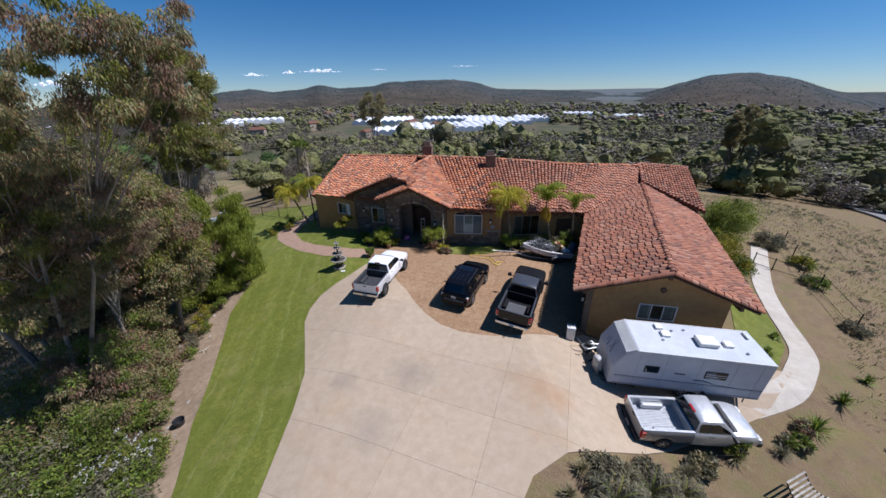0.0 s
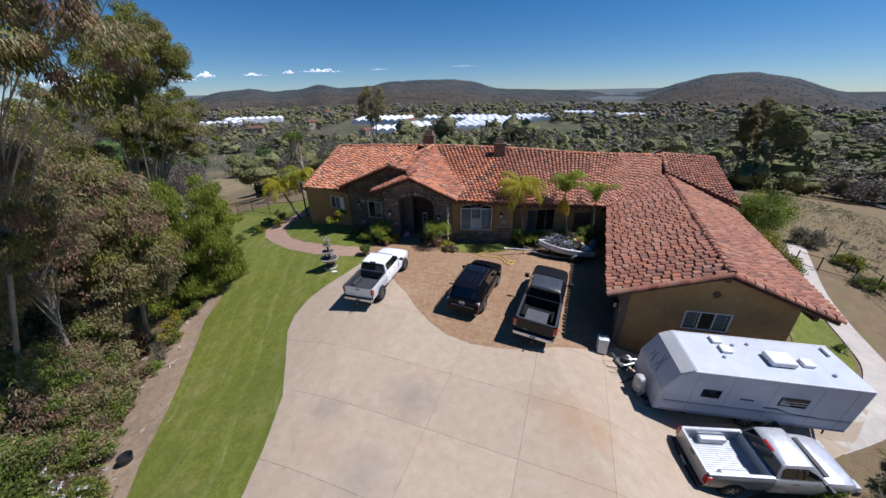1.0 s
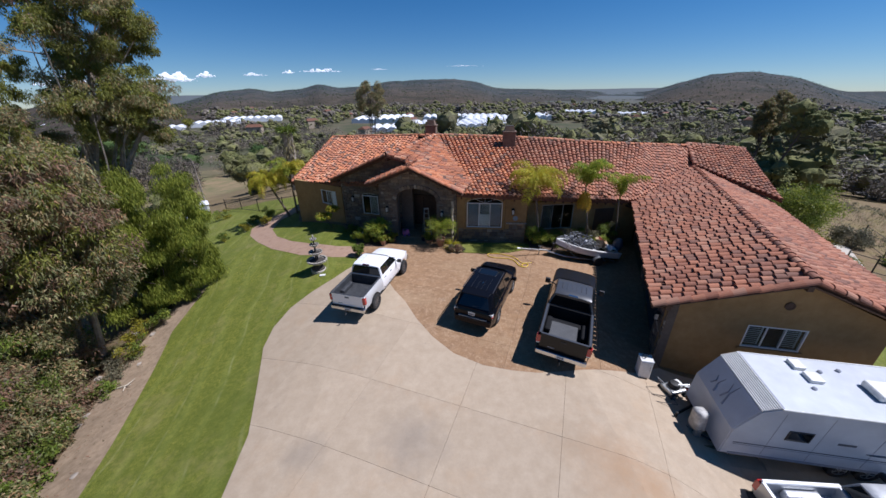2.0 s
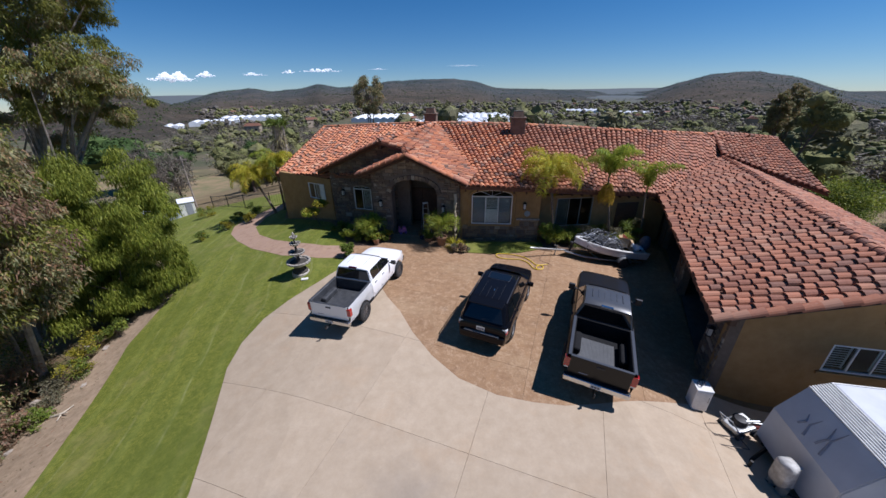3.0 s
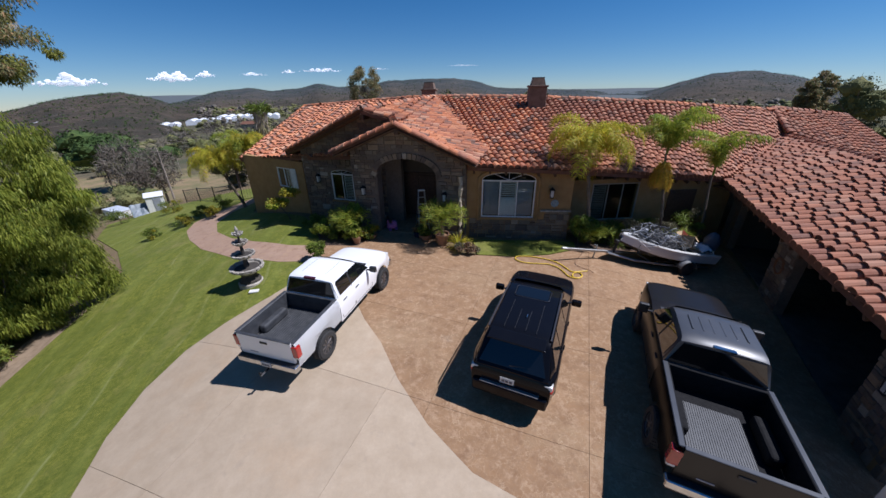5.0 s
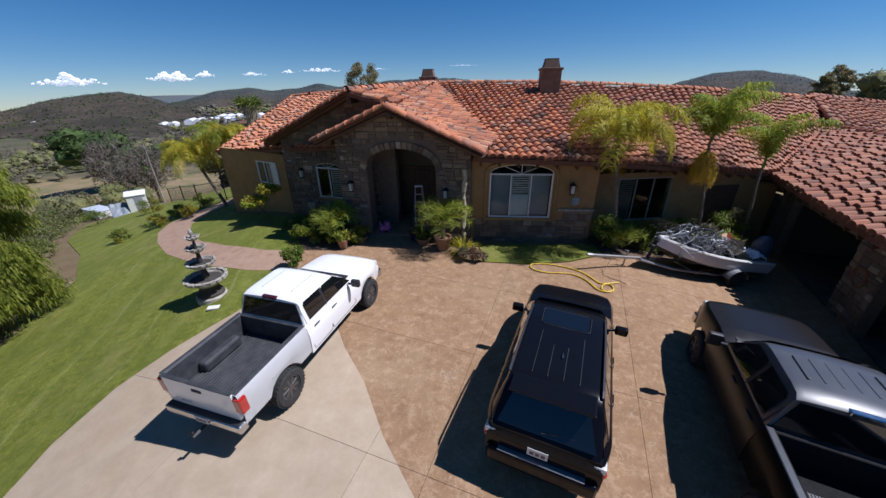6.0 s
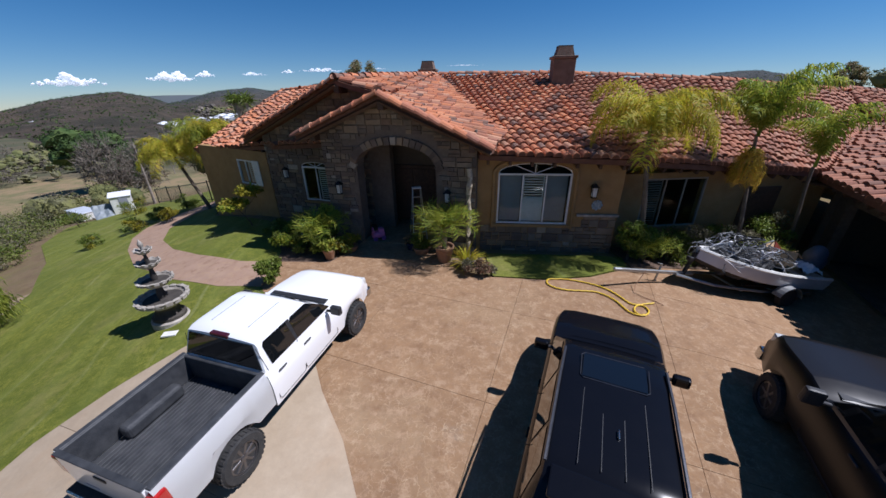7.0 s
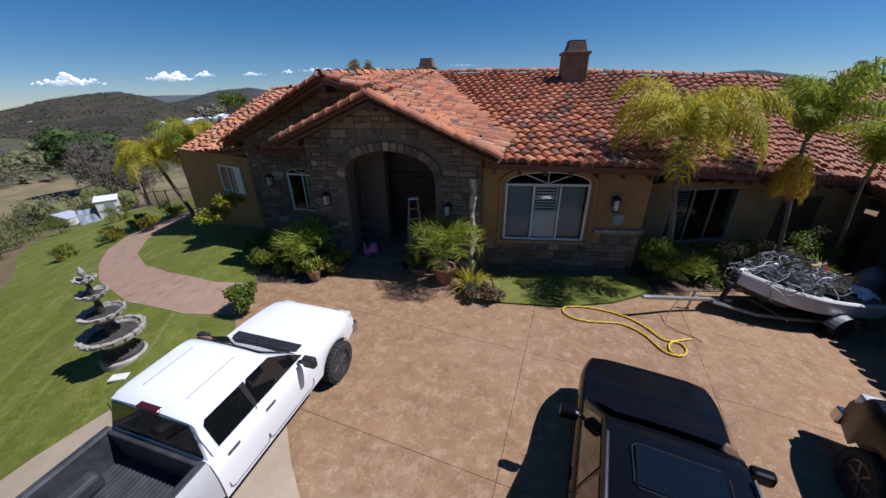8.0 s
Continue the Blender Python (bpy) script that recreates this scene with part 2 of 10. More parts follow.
DARK_STONE = surf("dark_brown_stone", (0.035, 0.03, 0.026), (0.08, 0.068, 0.055), 6, 0.85, bump=0.5)
BARK = surf("pale_bark", (0.2, 0.16, 0.125), (0.38, 0.33, 0.27), 4, 0.92, bump=0.6, bscale=18)
BARK_DARK = surf("dark_bark", (0.07, 0.05, 0.04), (0.15, 0.115, 0.09), 5, 0.95, bump=0.6, bscale=18)
PALM_TRUNK = surf("ringed_palm_trunk", (0.11, 0.085, 0.06), (0.19, 0.15, 0.11), 5, 0.9, bump=0.5)
TERRACOTTA = surf("terracotta", (0.3, 0.16, 0.09), (0.38, 0.22, 0.13), 6, 0.85)
IRON = plain("black_iron", (0.02, 0.02, 0.021), 0.5, 0.6)
YELLOW = plain("yellow_rubber", (0.75, 0.5, 0.03), 0.5)
PINK = plain("pink_plastic", (0.55, 0.16, 0.32), 0.45)
CARDBOARD = plain("cardboard", (0.42, 0.29, 0.16), 0.85)
CLOTH = plain("white_cloth", (0.72, 0.72, 0.74), 0.85)
REFLECT_GREY = plain("reflection_grey", (0.3, 0.3, 0.31), 0.8)
WIRE = plain("dark_cable", (0.045, 0.046, 0.05), 0.7)
WIRE_PALE = plain("pale_cable", (0.24, 0.245, 0.25), 0.75)
NAVY = plain("blue_grey_cover", (0.1, 0.115, 0.15), 0.6)
# Plaster colour lowered to carry the shade inside porch and garage.
INSIDE = plain("darkened_interior_plaster", (0.11, 0.085, 0.06), 0.9)
MULCH = surf("mulch", (0.08, 0.05, 0.033), (0.17, 0.11, 0.075), 11, 0.95, bump=0.8, bscale=30)
EUCALYPT = leafy("eucalyptus_leaves", [(0.138, 0.159, 0.066), (0.218, 0.233, 0.092), (0.309, 0.295, 0.116), (0.194, 0.198, 0.103), (0.372, 0.288, 0.137), (0.416, 0.235, 0.119), (0.242, 0.211, 0.099)])
EUCALYPT_GREEN = leafy("young_eucalyptus_leaves", [(0.13, 0.16, 0.03), (0.22, 0.23, 0.04), (0.3, 0.28, 0.05), (0.18, 0.19, 0.045)], 0.4)
RUSSET = leafy("russet_leaves", [(0.252, 0.136, 0.083), (0.332, 0.193, 0.121), (0.196, 0.124, 0.079), (0.18, 0.148, 0.086)])
PEPPER = leafy("pepper_tree_leaves", [(0.09, 0.125, 0.016), (0.17, 0.215, 0.028), (0.26, 0.3, 0.04), (0.35, 0.37, 0.06)], 0.45)
PALM_DEAD = leafy("orange_palm_leaflets", [(0.6, 0.42, 0.04), (0.72, 0.5, 0.05), (0.5, 0.36, 0.04), (0.6, 0.34, 0.05)], 0.5)
PALM_LEAF = leafy("palm_leaflets", [(0.12, 0.19, 0.02), (0.2, 0.28, 0.03), (0.3, 0.36, 0.04), (0.4, 0.4, 0.05)], 0.5)
PALM_YELLOW = leafy("yellow_palm_leaflets", [(0.42, 0.42, 0.03), (0.56, 0.5, 0.035), (0.34, 0.38, 0.03), (0.56, 0.42, 0.05)], 0.5)
SHRUB = leafy("shrub_leaves", [(0.075, 0.127, 0.021), (0.149, 0.211, 0.028), (0.223, 0.275, 0.042), (0.124, 0.147, 0.028)])
SHRUB_YELLOW = leafy("yellow_shrub_leaves", [(0.2, 0.19, 0.02), (0.3, 0.26, 0.02), (0.12, 0.14, 0.02), (0.36, 0.3, 0.03)])
SHRUB_GREY = leafy("grey_shrub_leaves", [(0.14, 0.14, 0.078), (0.196, 0.182, 0.111), (0.112, 0.105, 0.065), (0.238, 0.21, 0.13)])
WOODS = woods_material("far_leaves", [(0.08, 0.094, 0.04), (0.125, 0.134, 0.05), (0.18, 0.176, 0.066), (0.14, 0.135, 0.078), (0.21, 0.18, 0.096)])
DARK_WOODS = woods_material("dark_far_leaves", [(0.03, 0.055, 0.016), (0.05, 0.085, 0.024), (0.085, 0.12, 0.035)])
WOODS_GREY = leafy("bare_twigs", [(0.15, 0.128, 0.098), (0.21, 0.173, 0.135), (0.12, 0.105, 0.083)], 0.1)
PETAL = leafy("white_petals", [(0.75, 0.74, 0.7), (0.62, 0.6, 0.55)], 0.3)
DRY_GRASS = leafy("dry_grass", [(0.3, 0.24, 0.13), (0.24, 0.2, 0.1), (0.2, 0.19, 0.07), (0.36, 0.3, 0.17)], 0.3)


# ---- building helpers ----
def part(name, bm, material, parent=None, label="", smooth_faces=False):
    """Links a bmesh as one mesh object, under a thing or under a part."""
    me = bpy.data.meshes.new(name)
    bm.to_mesh(me)
    bm.free()
    return part_mesh(name, me, material, parent, label, smooth_faces)


def part_mesh(name, me, material, parent=None, label="", smooth_faces=False):
    for m in material if isinstance(material, (list, tuple)) else [material]:
        me.materials.append(m)
    if smooth_faces:
        me.shade_smooth()
        me.set_sharp_from_angle(angle=radians(38))
    ob = new(name, me)
    ob.parent = parent
    if label:
        ob["label"] = label
    return ob


def empty(name, m, label, category, group="", kind=""):
    ob = new(name)
    ob.empty_display_size = 0.3
    ob.matrix_world = m
    return tagged(ob, label, category, group, kind)


def from_arrays(name, verts, faces):
    me = bpy.data.meshes.new(name)
    me.from_pydata([tuple(v) for v in verts], [], [tuple(int(i) for i in f) for f in faces])
    return me


def quads_mesh(name, q):
    """A mesh of loose faces from an array of shape (n, corners, 3)."""
    q = np.asarray(q, np.float32)
    n, k = q.shape[:2]
    me = bpy.data.meshes.new(name)
    me.vertices.add(n * k)
    me.vertices.foreach_set("co", q.reshape(-1))
    me.loops.add(n * k)
    me.loops.foreach_set("vertex_index", np.arange(n * k, dtype=np.int32))
    me.polygons.add(n)
    me.polygons.foreach_set("loop_start", np.arange(0, n * k, k, dtype=np.int32))
    me.update(calc_edges=True)
    me.validate()
    return me


def block(bm, size, m=Matrix(), bevel=0.0, segments=1):
    """A box of that size round the origin of m, with its edges taken off."""
    made = bmesh.ops.create_cube(bm, size=1, matrix=m @ Matrix.Diagonal((*size, 1)))
    if bevel:
        vs = made["verts"]
        es = list({e for v in vs for e in v.link_edges})
        bmesh.ops.bevel(bm, geom=es, offset=bevel, segments=segments, affect="EDGES", profile=0.6)


def box_part(name, size, m, material, parent, bevel=0.01, label="", segments=1):
    bm = bmesh.new()
    block(bm, size, Matrix(), bevel, segments)
    ob = part(name, bm, material, parent, label)
    ob.matrix_local = m
    return ob


def at(x, y, z):
    return Matrix.Translation((x, y, z))


def rod(bm, a, b, r0, r1=None, sides=8, caps=True):
    """A straight round bar from a to b."""
    a, b = Vector(a), Vector(b)
    d = b - a
    q = d.to_track_quat("Z", "Y").to_matrix().to_4x4()
    bmesh.ops.create_cone(bm, cap_ends=caps, segments=sides, radius1=r0, radius2=r0 if r1 is None else r1, depth=d.length, matrix=Matrix.Translation((a + b) / 2) @ q)


def tube(bm, pts, radii, sides=7):
    """A bent round bar through pts."""
    rings = []
    n = len(pts)
    pts = [Vector(p) for p in pts]
    for i, p in enumerate(pts):
        d = (pts[min(i + 1, n - 1)] - pts[max(i - 1, 0)]).normalized()
        q = d.to_track_quat("Z", "Y")
        r = radii[i] if isinstance(radii, (list, tuple)) else radii
        rings.append([bm.verts.new(p + q @ Vector((r * math.cos(2 * math.pi * k / sides), r * math.sin(2 * math.pi * k / sides), 0))) for k in range(sides)])
    for a, b in zip(rings, rings[1:]):
        for k in range(sides):
            bm.faces.new((a[k], a[(k + 1) % sides], b[(k + 1) % sides], b[k]))
    bm.faces.new(rings[0][::-1]), bm.faces.new(rings[-1])


def lathe(bm, profile, steps=32, wave=0.0, lobes=0):
    """Turns a profile of (radius, height) round the z axis; wave scallops it."""
    rings = []
    for r, z, *w in profile:
        k = w[0] if w else 0.0
        ring = []
        for i in range(steps):
            a = 2 * math.pi * i / steps
            rr = r * (1 + k * wave * abs(math.cos(a * lobes / 2)))
            ring.append(bm.verts.new((rr * math.cos(a), rr * math.sin(a), z + k * wave * 0.35 * abs(math.cos(a * lobes / 2)))))
        rings.append(ring)
    for a, b in zip(rings, rings[1:]):
        for i in range(steps):
            bm.faces.new((a[i], a[(i + 1) % steps], b[(i + 1) % steps], b[i]))
    bm.faces.new(rings[0][::-1]), bm.faces.new(rings[-1])


def sheet(bm, outline, holes=()):
    """Fills an outline in the xy plane, leaving the holes open. Returns the faces."""
    es = []
    for loop in (outline, *holes):
        vs = [bm.verts.new((x, y, 0)) for x, y in loop]
        es += [bm.edges.new((vs[i], vs[(i + 1) % len(vs)])) for i in range(len(vs))]
    made = bmesh.ops.triangle_fill(bm, use_beauty=True, use_dissolve=False, edges=es)
    return [g for g in made["geom"] if isinstance(g, bmesh.types.BMFace)]


def thick(bm, depth):
    """Gives a flat sheet a thickness along -z of its own plane."""
    bmesh.ops.recalc_face_normals(bm, faces=bm.faces)
    if bm.faces and sum(f.normal.z for f in bm.faces) < 0:
        bmesh.ops.reverse_faces(bm, faces=bm.faces)
    made = bmesh.ops.extrude_face_region(bm, geom=bm.faces[:])
    bmesh.ops.translate(bm, verts=[g for g in made["geom"] if isinstance(g, bmesh.types.BMVert)], vec=(0, 0, depth))
    bmesh.ops.recalc_face_normals(bm, faces=bm.faces)


# ---- the ground ----
def sp(v):
    return math.log1p(math.exp(-abs(v))) + max(v, 0)


def smooth(a, b, v):
    v = min(1, max(0, (v - a) / (b - a)))
    return v * v * (3 - 2 * v)


def grd(x, y):
    """The height of the hilltop and of the land that falls away from it."""
    z = -0.1 + 0.5 * smooth(14, 27, y)
    z -= 1.3 * smooth(4.8, 11, x) * (1 - 0.35 * smooth(17, 24, y)) + 0.12 * sp(x - 19)
    z -= (0.27 - 0.05 * smooth(18, 32, y)) * sp(-x - 5.5 - 3.5 * smooth(18, 32, y))
    z -= (0.75 * smooth(13.6, 11.6, y) + 0.1 * sp(11 - y)) * smooth(5, 11, x) * (1 - smooth(24, 44, x))
    z -= 0.13 * sp((y - 50) / 4) * 4
    z += 0.12 * sp((2 - y) / 3) * 3 * smooth(-60, -20, -abs(x))
    z = -28 + 4 * sp((z + 28) / 4)
    z -= 0.06 * smooth(38, 50, abs(math.degrees(math.atan2(x, y - 10)))) * max(0, math.hypot(x, y) - 700)
    far = smooth(40, 160, math.hypot(x, y - 25))
    if far > 0:
        z += far * 3.0 * noise.noise((x * 0.008, y * 0.008, 0.3)) + far * 0.8 * noise.noise((x * 0.04, y * 0.04, 1.3))
    return z


def axis(lo, hi, step, far, growth):
    v = [lo + step * i for i in range(int((hi - lo) / step) + 1)]
    s = step
    while v[-1] < far:
        s *= growth
        v.append(v[-1] + s)
    s = step
    while v[0] > -far:
        s *= growth
        v.insert(0, v[0] - s)
    return v


def ground_material():
    n = Nodes("dry_hillside")
    near = n.mix(n.grey(n.noise(1.6, 7, 0.7), 0.3, 0.7), (0.15, 0.102, 0.06), (0.25, 0.178, 0.105))
    near = n.mix(n.grey(n.noise(0.5, 7, 0.75), 0.46, 0.62, 0.0, 0.75), near, (0.2, 0.16, 0.068))
    near = n.mix(n.grey(n.noise(0.8, 7, 0.75), 0.51, 0.64, 0.0, 0.65), near, (0.13, 0.13, 0.045))
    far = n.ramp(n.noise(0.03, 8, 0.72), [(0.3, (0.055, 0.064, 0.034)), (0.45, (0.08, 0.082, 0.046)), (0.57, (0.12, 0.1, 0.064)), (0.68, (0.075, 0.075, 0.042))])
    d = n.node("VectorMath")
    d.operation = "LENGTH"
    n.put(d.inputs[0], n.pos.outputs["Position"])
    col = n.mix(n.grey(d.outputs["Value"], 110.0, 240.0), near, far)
    field = n.node("VectorMath")
    field.operation = "DISTANCE"
    n.put(field.inputs[0], n.pos.outputs["Position"])
    field.inputs[1].default_value = (-128, 128, -26)
    dry = n.mix(n.grey(n.noise(0.12, 7, 0.75), 0.42, 0.6), (0.27, 0.195, 0.11), (0.16, 0.15, 0.07))
    col = n.mix(n.grey(n.math("ADD", field.outputs["Value"], n.grey(n.noise(0.05, 5), 0.3, 0.7, -18.0, 18.0)), 50.0, 68.0, 1.0, 0.0), col, dry)
    # Blue-grey beyond 700 m is distance haze mixed into the ground colour.
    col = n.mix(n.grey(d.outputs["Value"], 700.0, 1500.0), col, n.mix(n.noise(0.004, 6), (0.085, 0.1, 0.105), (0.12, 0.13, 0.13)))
    n.bump(n.noise(9, 7, 0.7), 0.9, 0.08)
    return n.done(col, 0.95, spec=0.15)


XS, YS = axis(-46, 48, 0.8, 4600, 1.11), axis(-8, 62, 0.8, 4600, 1.11)
verts = [(x, y, grd(x, y)) for y in YS for x in XS]
NX = len(XS)
faces = [(j * NX + i, j * NX + i + 1, (j + 1) * NX + i + 1, (j + 1) * NX + i) for j in range(len(YS) - 1) for i in range(NX - 1)]
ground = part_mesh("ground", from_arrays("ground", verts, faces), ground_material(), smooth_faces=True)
tagged(ground, "dry brown hillside with bare earth and scrub", "ground", kind="structure")


def drape(outline, lift, cell=1.1, skirt=0.14, bands=()):
    """A sheet that follows the ground; bands are cuts (point, direction) that keep the side they point to."""
    bm = bmesh.new()
    sheet(bm, outline)
    for p, d in bands:
        bmesh.ops.bisect_plane(bm, geom=bm.verts[:] + bm.edges[:] + bm.faces[:], plane_co=(*p, 0), plane_no=(-d[0], -d[1], 0), clear_outer=True)
    if not bm.faces:
        bm.free()
        return None
    for k in (0, 1):
        lo, hi = min(v.co[k] for v in bm.verts), max(v.co[k] for v in bm.verts)
        c = math.ceil(lo / cell) * cell
        while c < hi:
            co, no = [0, 0, 0], [0, 0, 0]
            co[k], no[k] = c, 1
            bmesh.ops.bisect_plane(bm, geom=bm.verts[:] + bm.edges[:] + bm.faces[:], plane_co=co, plane_no=no)
            c += cell
    for f in bm.faces:
        f.normal_update()
        if f.normal.z < 0:
            f.normal_flip()
    for v in bm.verts:
        v.co.z = grd(v.co.x, v.co.y) + lift
    rim = [e for e in bm.edges if e.is_boundary]
    made = bmesh.ops.extrude_edge_only(bm, edges=rim)
    bmesh.ops.translate(bm, verts=[g for g in made["geom"] if isinstance(g, bmesh.types.BMVert)], vec=(0, 0, -skirt))
    return bm


def ribbon(line, half):
    """The outline of a path of that half width along a line."""
    left, right = [], []
    for i, p in enumerate(line):
        a, b = Vector(line[max(i - 1, 0)]), Vector(line[min(i + 1, len(line) - 1)])
        d = (b - a).normalized()
        left.append((p[0] - d.y * half, p[1] + d.x * half))
        right.append((p[0] + d.y * half, p[1] - d.x * half))
    return left + right[::-1]


DRIVE_LEFT = [(-6.6, 1), (-6.75, 7.8), (-6.85, 9.6), (-6.95, 11.5), (-7.3, 14), (-8.3, 16.7), (-9.1, 18.8), (-9.2, 20.2), (-8.8, 21.5), (-8.0, 22.5), (-6.9, 23.6), (-5.7, 25.2)]
CURVE = [(-4.5, 24.3), (-3.7, 23.2), (-3.09, 22), (-2.4, 20.95), (-1.75, 19.6), (-0.93, 18.3), (0, 17.25), (1.2, 16.55), (2.3, 16.25), (3.3, 16.1), (4.35, 16.15), (6.65, 16.4), (7.7, 16.55), (9.0, 17.2)]
DRIVE_RIGHT = [(9.6, 17.0), (16.4, 15.3), (19.6, 14.3), (16.5, 12.1), (12, 10.8), (8.2, 9.75), (6.6, 9.3), (5.1, 9.0), (3.5, 8.1), (2.9, 7.2), (2.4, 5), (2.1, 1)]
APRON_FAR = [(12.9, 28.6), (10.8, 28.2), (7.5, 27.1), (5.4, 26.6), (4.0, 26.1), (2.6, 25.95), (0.9, 26.2), (-0.2, 26.75), (-0.75, 28.4), (-3.65, 29.2), (-4.0, 28.2), (-4.5, 27.35), (-6.4, 27.55), (-6.15, 25.95), (-5.7, 25.2)]
JOINT = radians(-21)
UX, VX = Vector((math.cos(JOINT), math.sin(JOINT))), Vector((-math.sin(JOINT), math.cos(JOINT)))


def slabs(name, outline, lift, material, us, vs, parent, gap=0.004):
    """Cuts an area into slabs along the joints; each slab is an object."""
    for u0, u1 in zip(us, us[1:]):
        for v0, v1 in zip(vs, vs[1:]):
            cuts = [(UX * (u0 + gap), UX), (UX * (u1 - gap), -UX), (VX * (v0 + gap), VX), (VX * (v1 - gap), -VX)]
            bm = drape(outline, lift, 1.3, 0.1, [((p.x, p.y), (d.x, d.y)) for p, d in cuts])
            if bm:
                part(name, bm, material, parent)


driveway = empty("driveway", Matrix(), "pale tan concrete driveway with sawn joints and stains", "driveway", kind="structure")
slabs("slab", DRIVE_LEFT + CURVE + DRIVE_RIGHT, 0.06, CONCRETE, [-22, -12.4, -8.8, -5.1, -1.6, 1.5, 5.0, 9.0, 16], [-3, 2, 5, 7.9, 10.8, 13.7, 17.3, 20.5, 30], driveway)
apron = empty("parking_apron", Matrix(), "brown stamped concrete parking apron with worn veins", "driveway", kind="structure")
slabs("slab", CURVE[::-1] + [(-5.7, 25.2)] + APRON_FAR[::-1][1:] + [(13.2, 27.6), (9.2, 17.7)], 0.062, STAMPED, [-22, -11.0, -7.6, -4.0, -0.3, 3.5, 8], [8, 17.3, 20.3, 23.2, 25.4, 32, 40], apron)

WALK_OUT = [(-6.18, 25.95), (-7.7, 26.2), (-10.4, 27.4), (-13.5, 29.6), (-15.8, 31.9), (-17.8, 34.4), (-18.8, 36.6), (-18.5, 38.6), (-17.3, 40.6), (-15.4, 43)]
WALK_IN = [(-13.9, 42), (-15.2, 39.6), (-16.2, 37.4), (-15.8, 34.7), (-14.2, 32.2), (-12.2, 30.3), (-10.2, 29), (-7.8, 27.8), (-6.42, 27.55)]
walkway = part("walkway", drape(WALK_OUT + WALK_IN, 0.055), WALKWAY)
tagged(walkway, "curving reddish stamped concrete garden path", "path", kind="structure")

LAWN_LEFT = [(-16, 47), (-24, 51), (-34, 52), (-37, 48), (-30, 39.8), (-22, 33.4), (-17.6, 29), (-16.4, 25.6), (-16.3, 22), (-14.9, 18.2), (-13.6, 15), (-12.6, 12.2), (-11, 8.9), (-9.4, 5), (-9, 1)]
lawn = part("lawn", drape(DRIVE_LEFT + WALK_OUT + LAWN_LEFT, 0.045, 1.0), LAWN)
tagged(lawn, "mown green lawn with curved mower stripes", "lawn", kind="structure")
EARTH_OUT = [(-10.6, 1), (-11.2, 4.6), (-12.7, 8.5), (-14.4, 11.8), (-15.7, 14.5), (-17.3, 18), (-18.0, 21.5), (-18.0, 25.5), (-18.6, 28.5)]
earth = part("earth_strip", drape(LAWN_LEFT[6:] + EARTH_OUT, 0.035, 1.0), surf("bare_tan_earth", (0.24, 0.17, 0.105), (0.36, 0.265, 0.175), 4, 0.95, bump=0.6, bscale=20, big=0.3))
tagged(earth, "bare tan earth strip along the edge of the lawn", "earth", kind="structure")
lawn_in = part("lawn_island", drape(WALK_IN[1:] + [(-6.6, 28.4), (-7.6, 30.4), (-8.6, 31.9), (-13.6, 35.4)], 0.047, 1.0), LAWN)
tagged(lawn_in, "small kidney-shaped lawn between path and house", "lawn", kind="structure")
strip = part("lawn_strip", drape([(0.95, 26.28), (2.6, 26.05), (4.0, 26.2), (5.4, 26.7), (5.6, 27.5), (0.9, 27.9)], 0.05, 0.8), LAWN)
tagged(strip, "narrow grass strip in front of the window", "lawn", kind="structure")
bed = part("planting_bed", drape([(-6.6, 27.6), (-4.5, 27.4), (-4.05, 28.2), (-3.7, 29.2), (-5.5, 30.2), (-8.4, 32.2), (-7.5, 30.3)], 0.03, 0.8), MULCH)
tagged(bed, "dark mulch planting bed beside the porch", "flower bed", kind="structure")
bed_b = part("planting_bed_east", drape([(5.6, 26.7), (7.5, 27.2), (10.8, 28.3), (12.9, 28.7), (13.4, 29.8), (5.6, 28.4)], 0.03, 0.8), MULCH)
tagged(bed_b, "dark mulch bed under the palms along the wall", "flower bed", kind="structure")

SIDEWALK_LINE = [(15.9, 12.6), (18.5, 13.25), (20.2, 14.4), (21.9, 15.9), (23.0, 17.8), (23.9, 20.0), (25.3, 22.8), (27.7, 25.9), (32.8, 31.8)]
fine = []
for k in range(len(SIDEWALK_LINE) - 1):
    a, b, c, d = (Vector(SIDEWALK_LINE[max(0, min(len(SIDEWALK_LINE) - 1, k + o))]) for o in (-1, 0, 1, 2))
    for f in (0, 0.25, 0.5, 0.75):
        q = 0.5 * (2 * b + (c - a) * f + (2 * a - 5 * b + 4 * c - d) * f * f + (3 * b - a - 3 * c + d) * f ** 3)
        fine.append((q.x, q.y))
SIDEWALK_LINE = fine + [SIDEWALK_LINE[-1]]
sidewalk = empty("side_path", Matrix(), "pale concrete path curving round the trailer", "path", kind="structure")
full = ribbon(SIDEWALK_LINE, 0.67)
k = len(SIDEWALK_LINE)
for i in range(k - 1):
    quad = [full[i], full[i + 1], full[2 * k - 2 - i], full[2 * k - 1 - i]]
    c = Vector((sum(p[0] for p in quad) / 4, sum(p[1] for p in quad) / 4))
    part("slab", drape([tuple(c + (Vector(p) - c) * 0.994) for p in quad], 0.06, 1.1, 0.1), SIDEWALK, sidewalk)
verge = part("grass_verge", drape([(17.0, 14.6), (19.4, 14.9), (21.3, 16.5), (22.3, 18.2), (23.2, 20.4), (24.4, 23.0), (22.6, 23.4), (19.4, 18.2)], 0.04, 1.0), LAWN)
tagged(verge, "green grass verge between house and side path", "lawn", kind="structure")


# ---- the house ----
house = empty("house", Matrix(), "single-storey ranch house with stone porch and clay tile roof", "house")


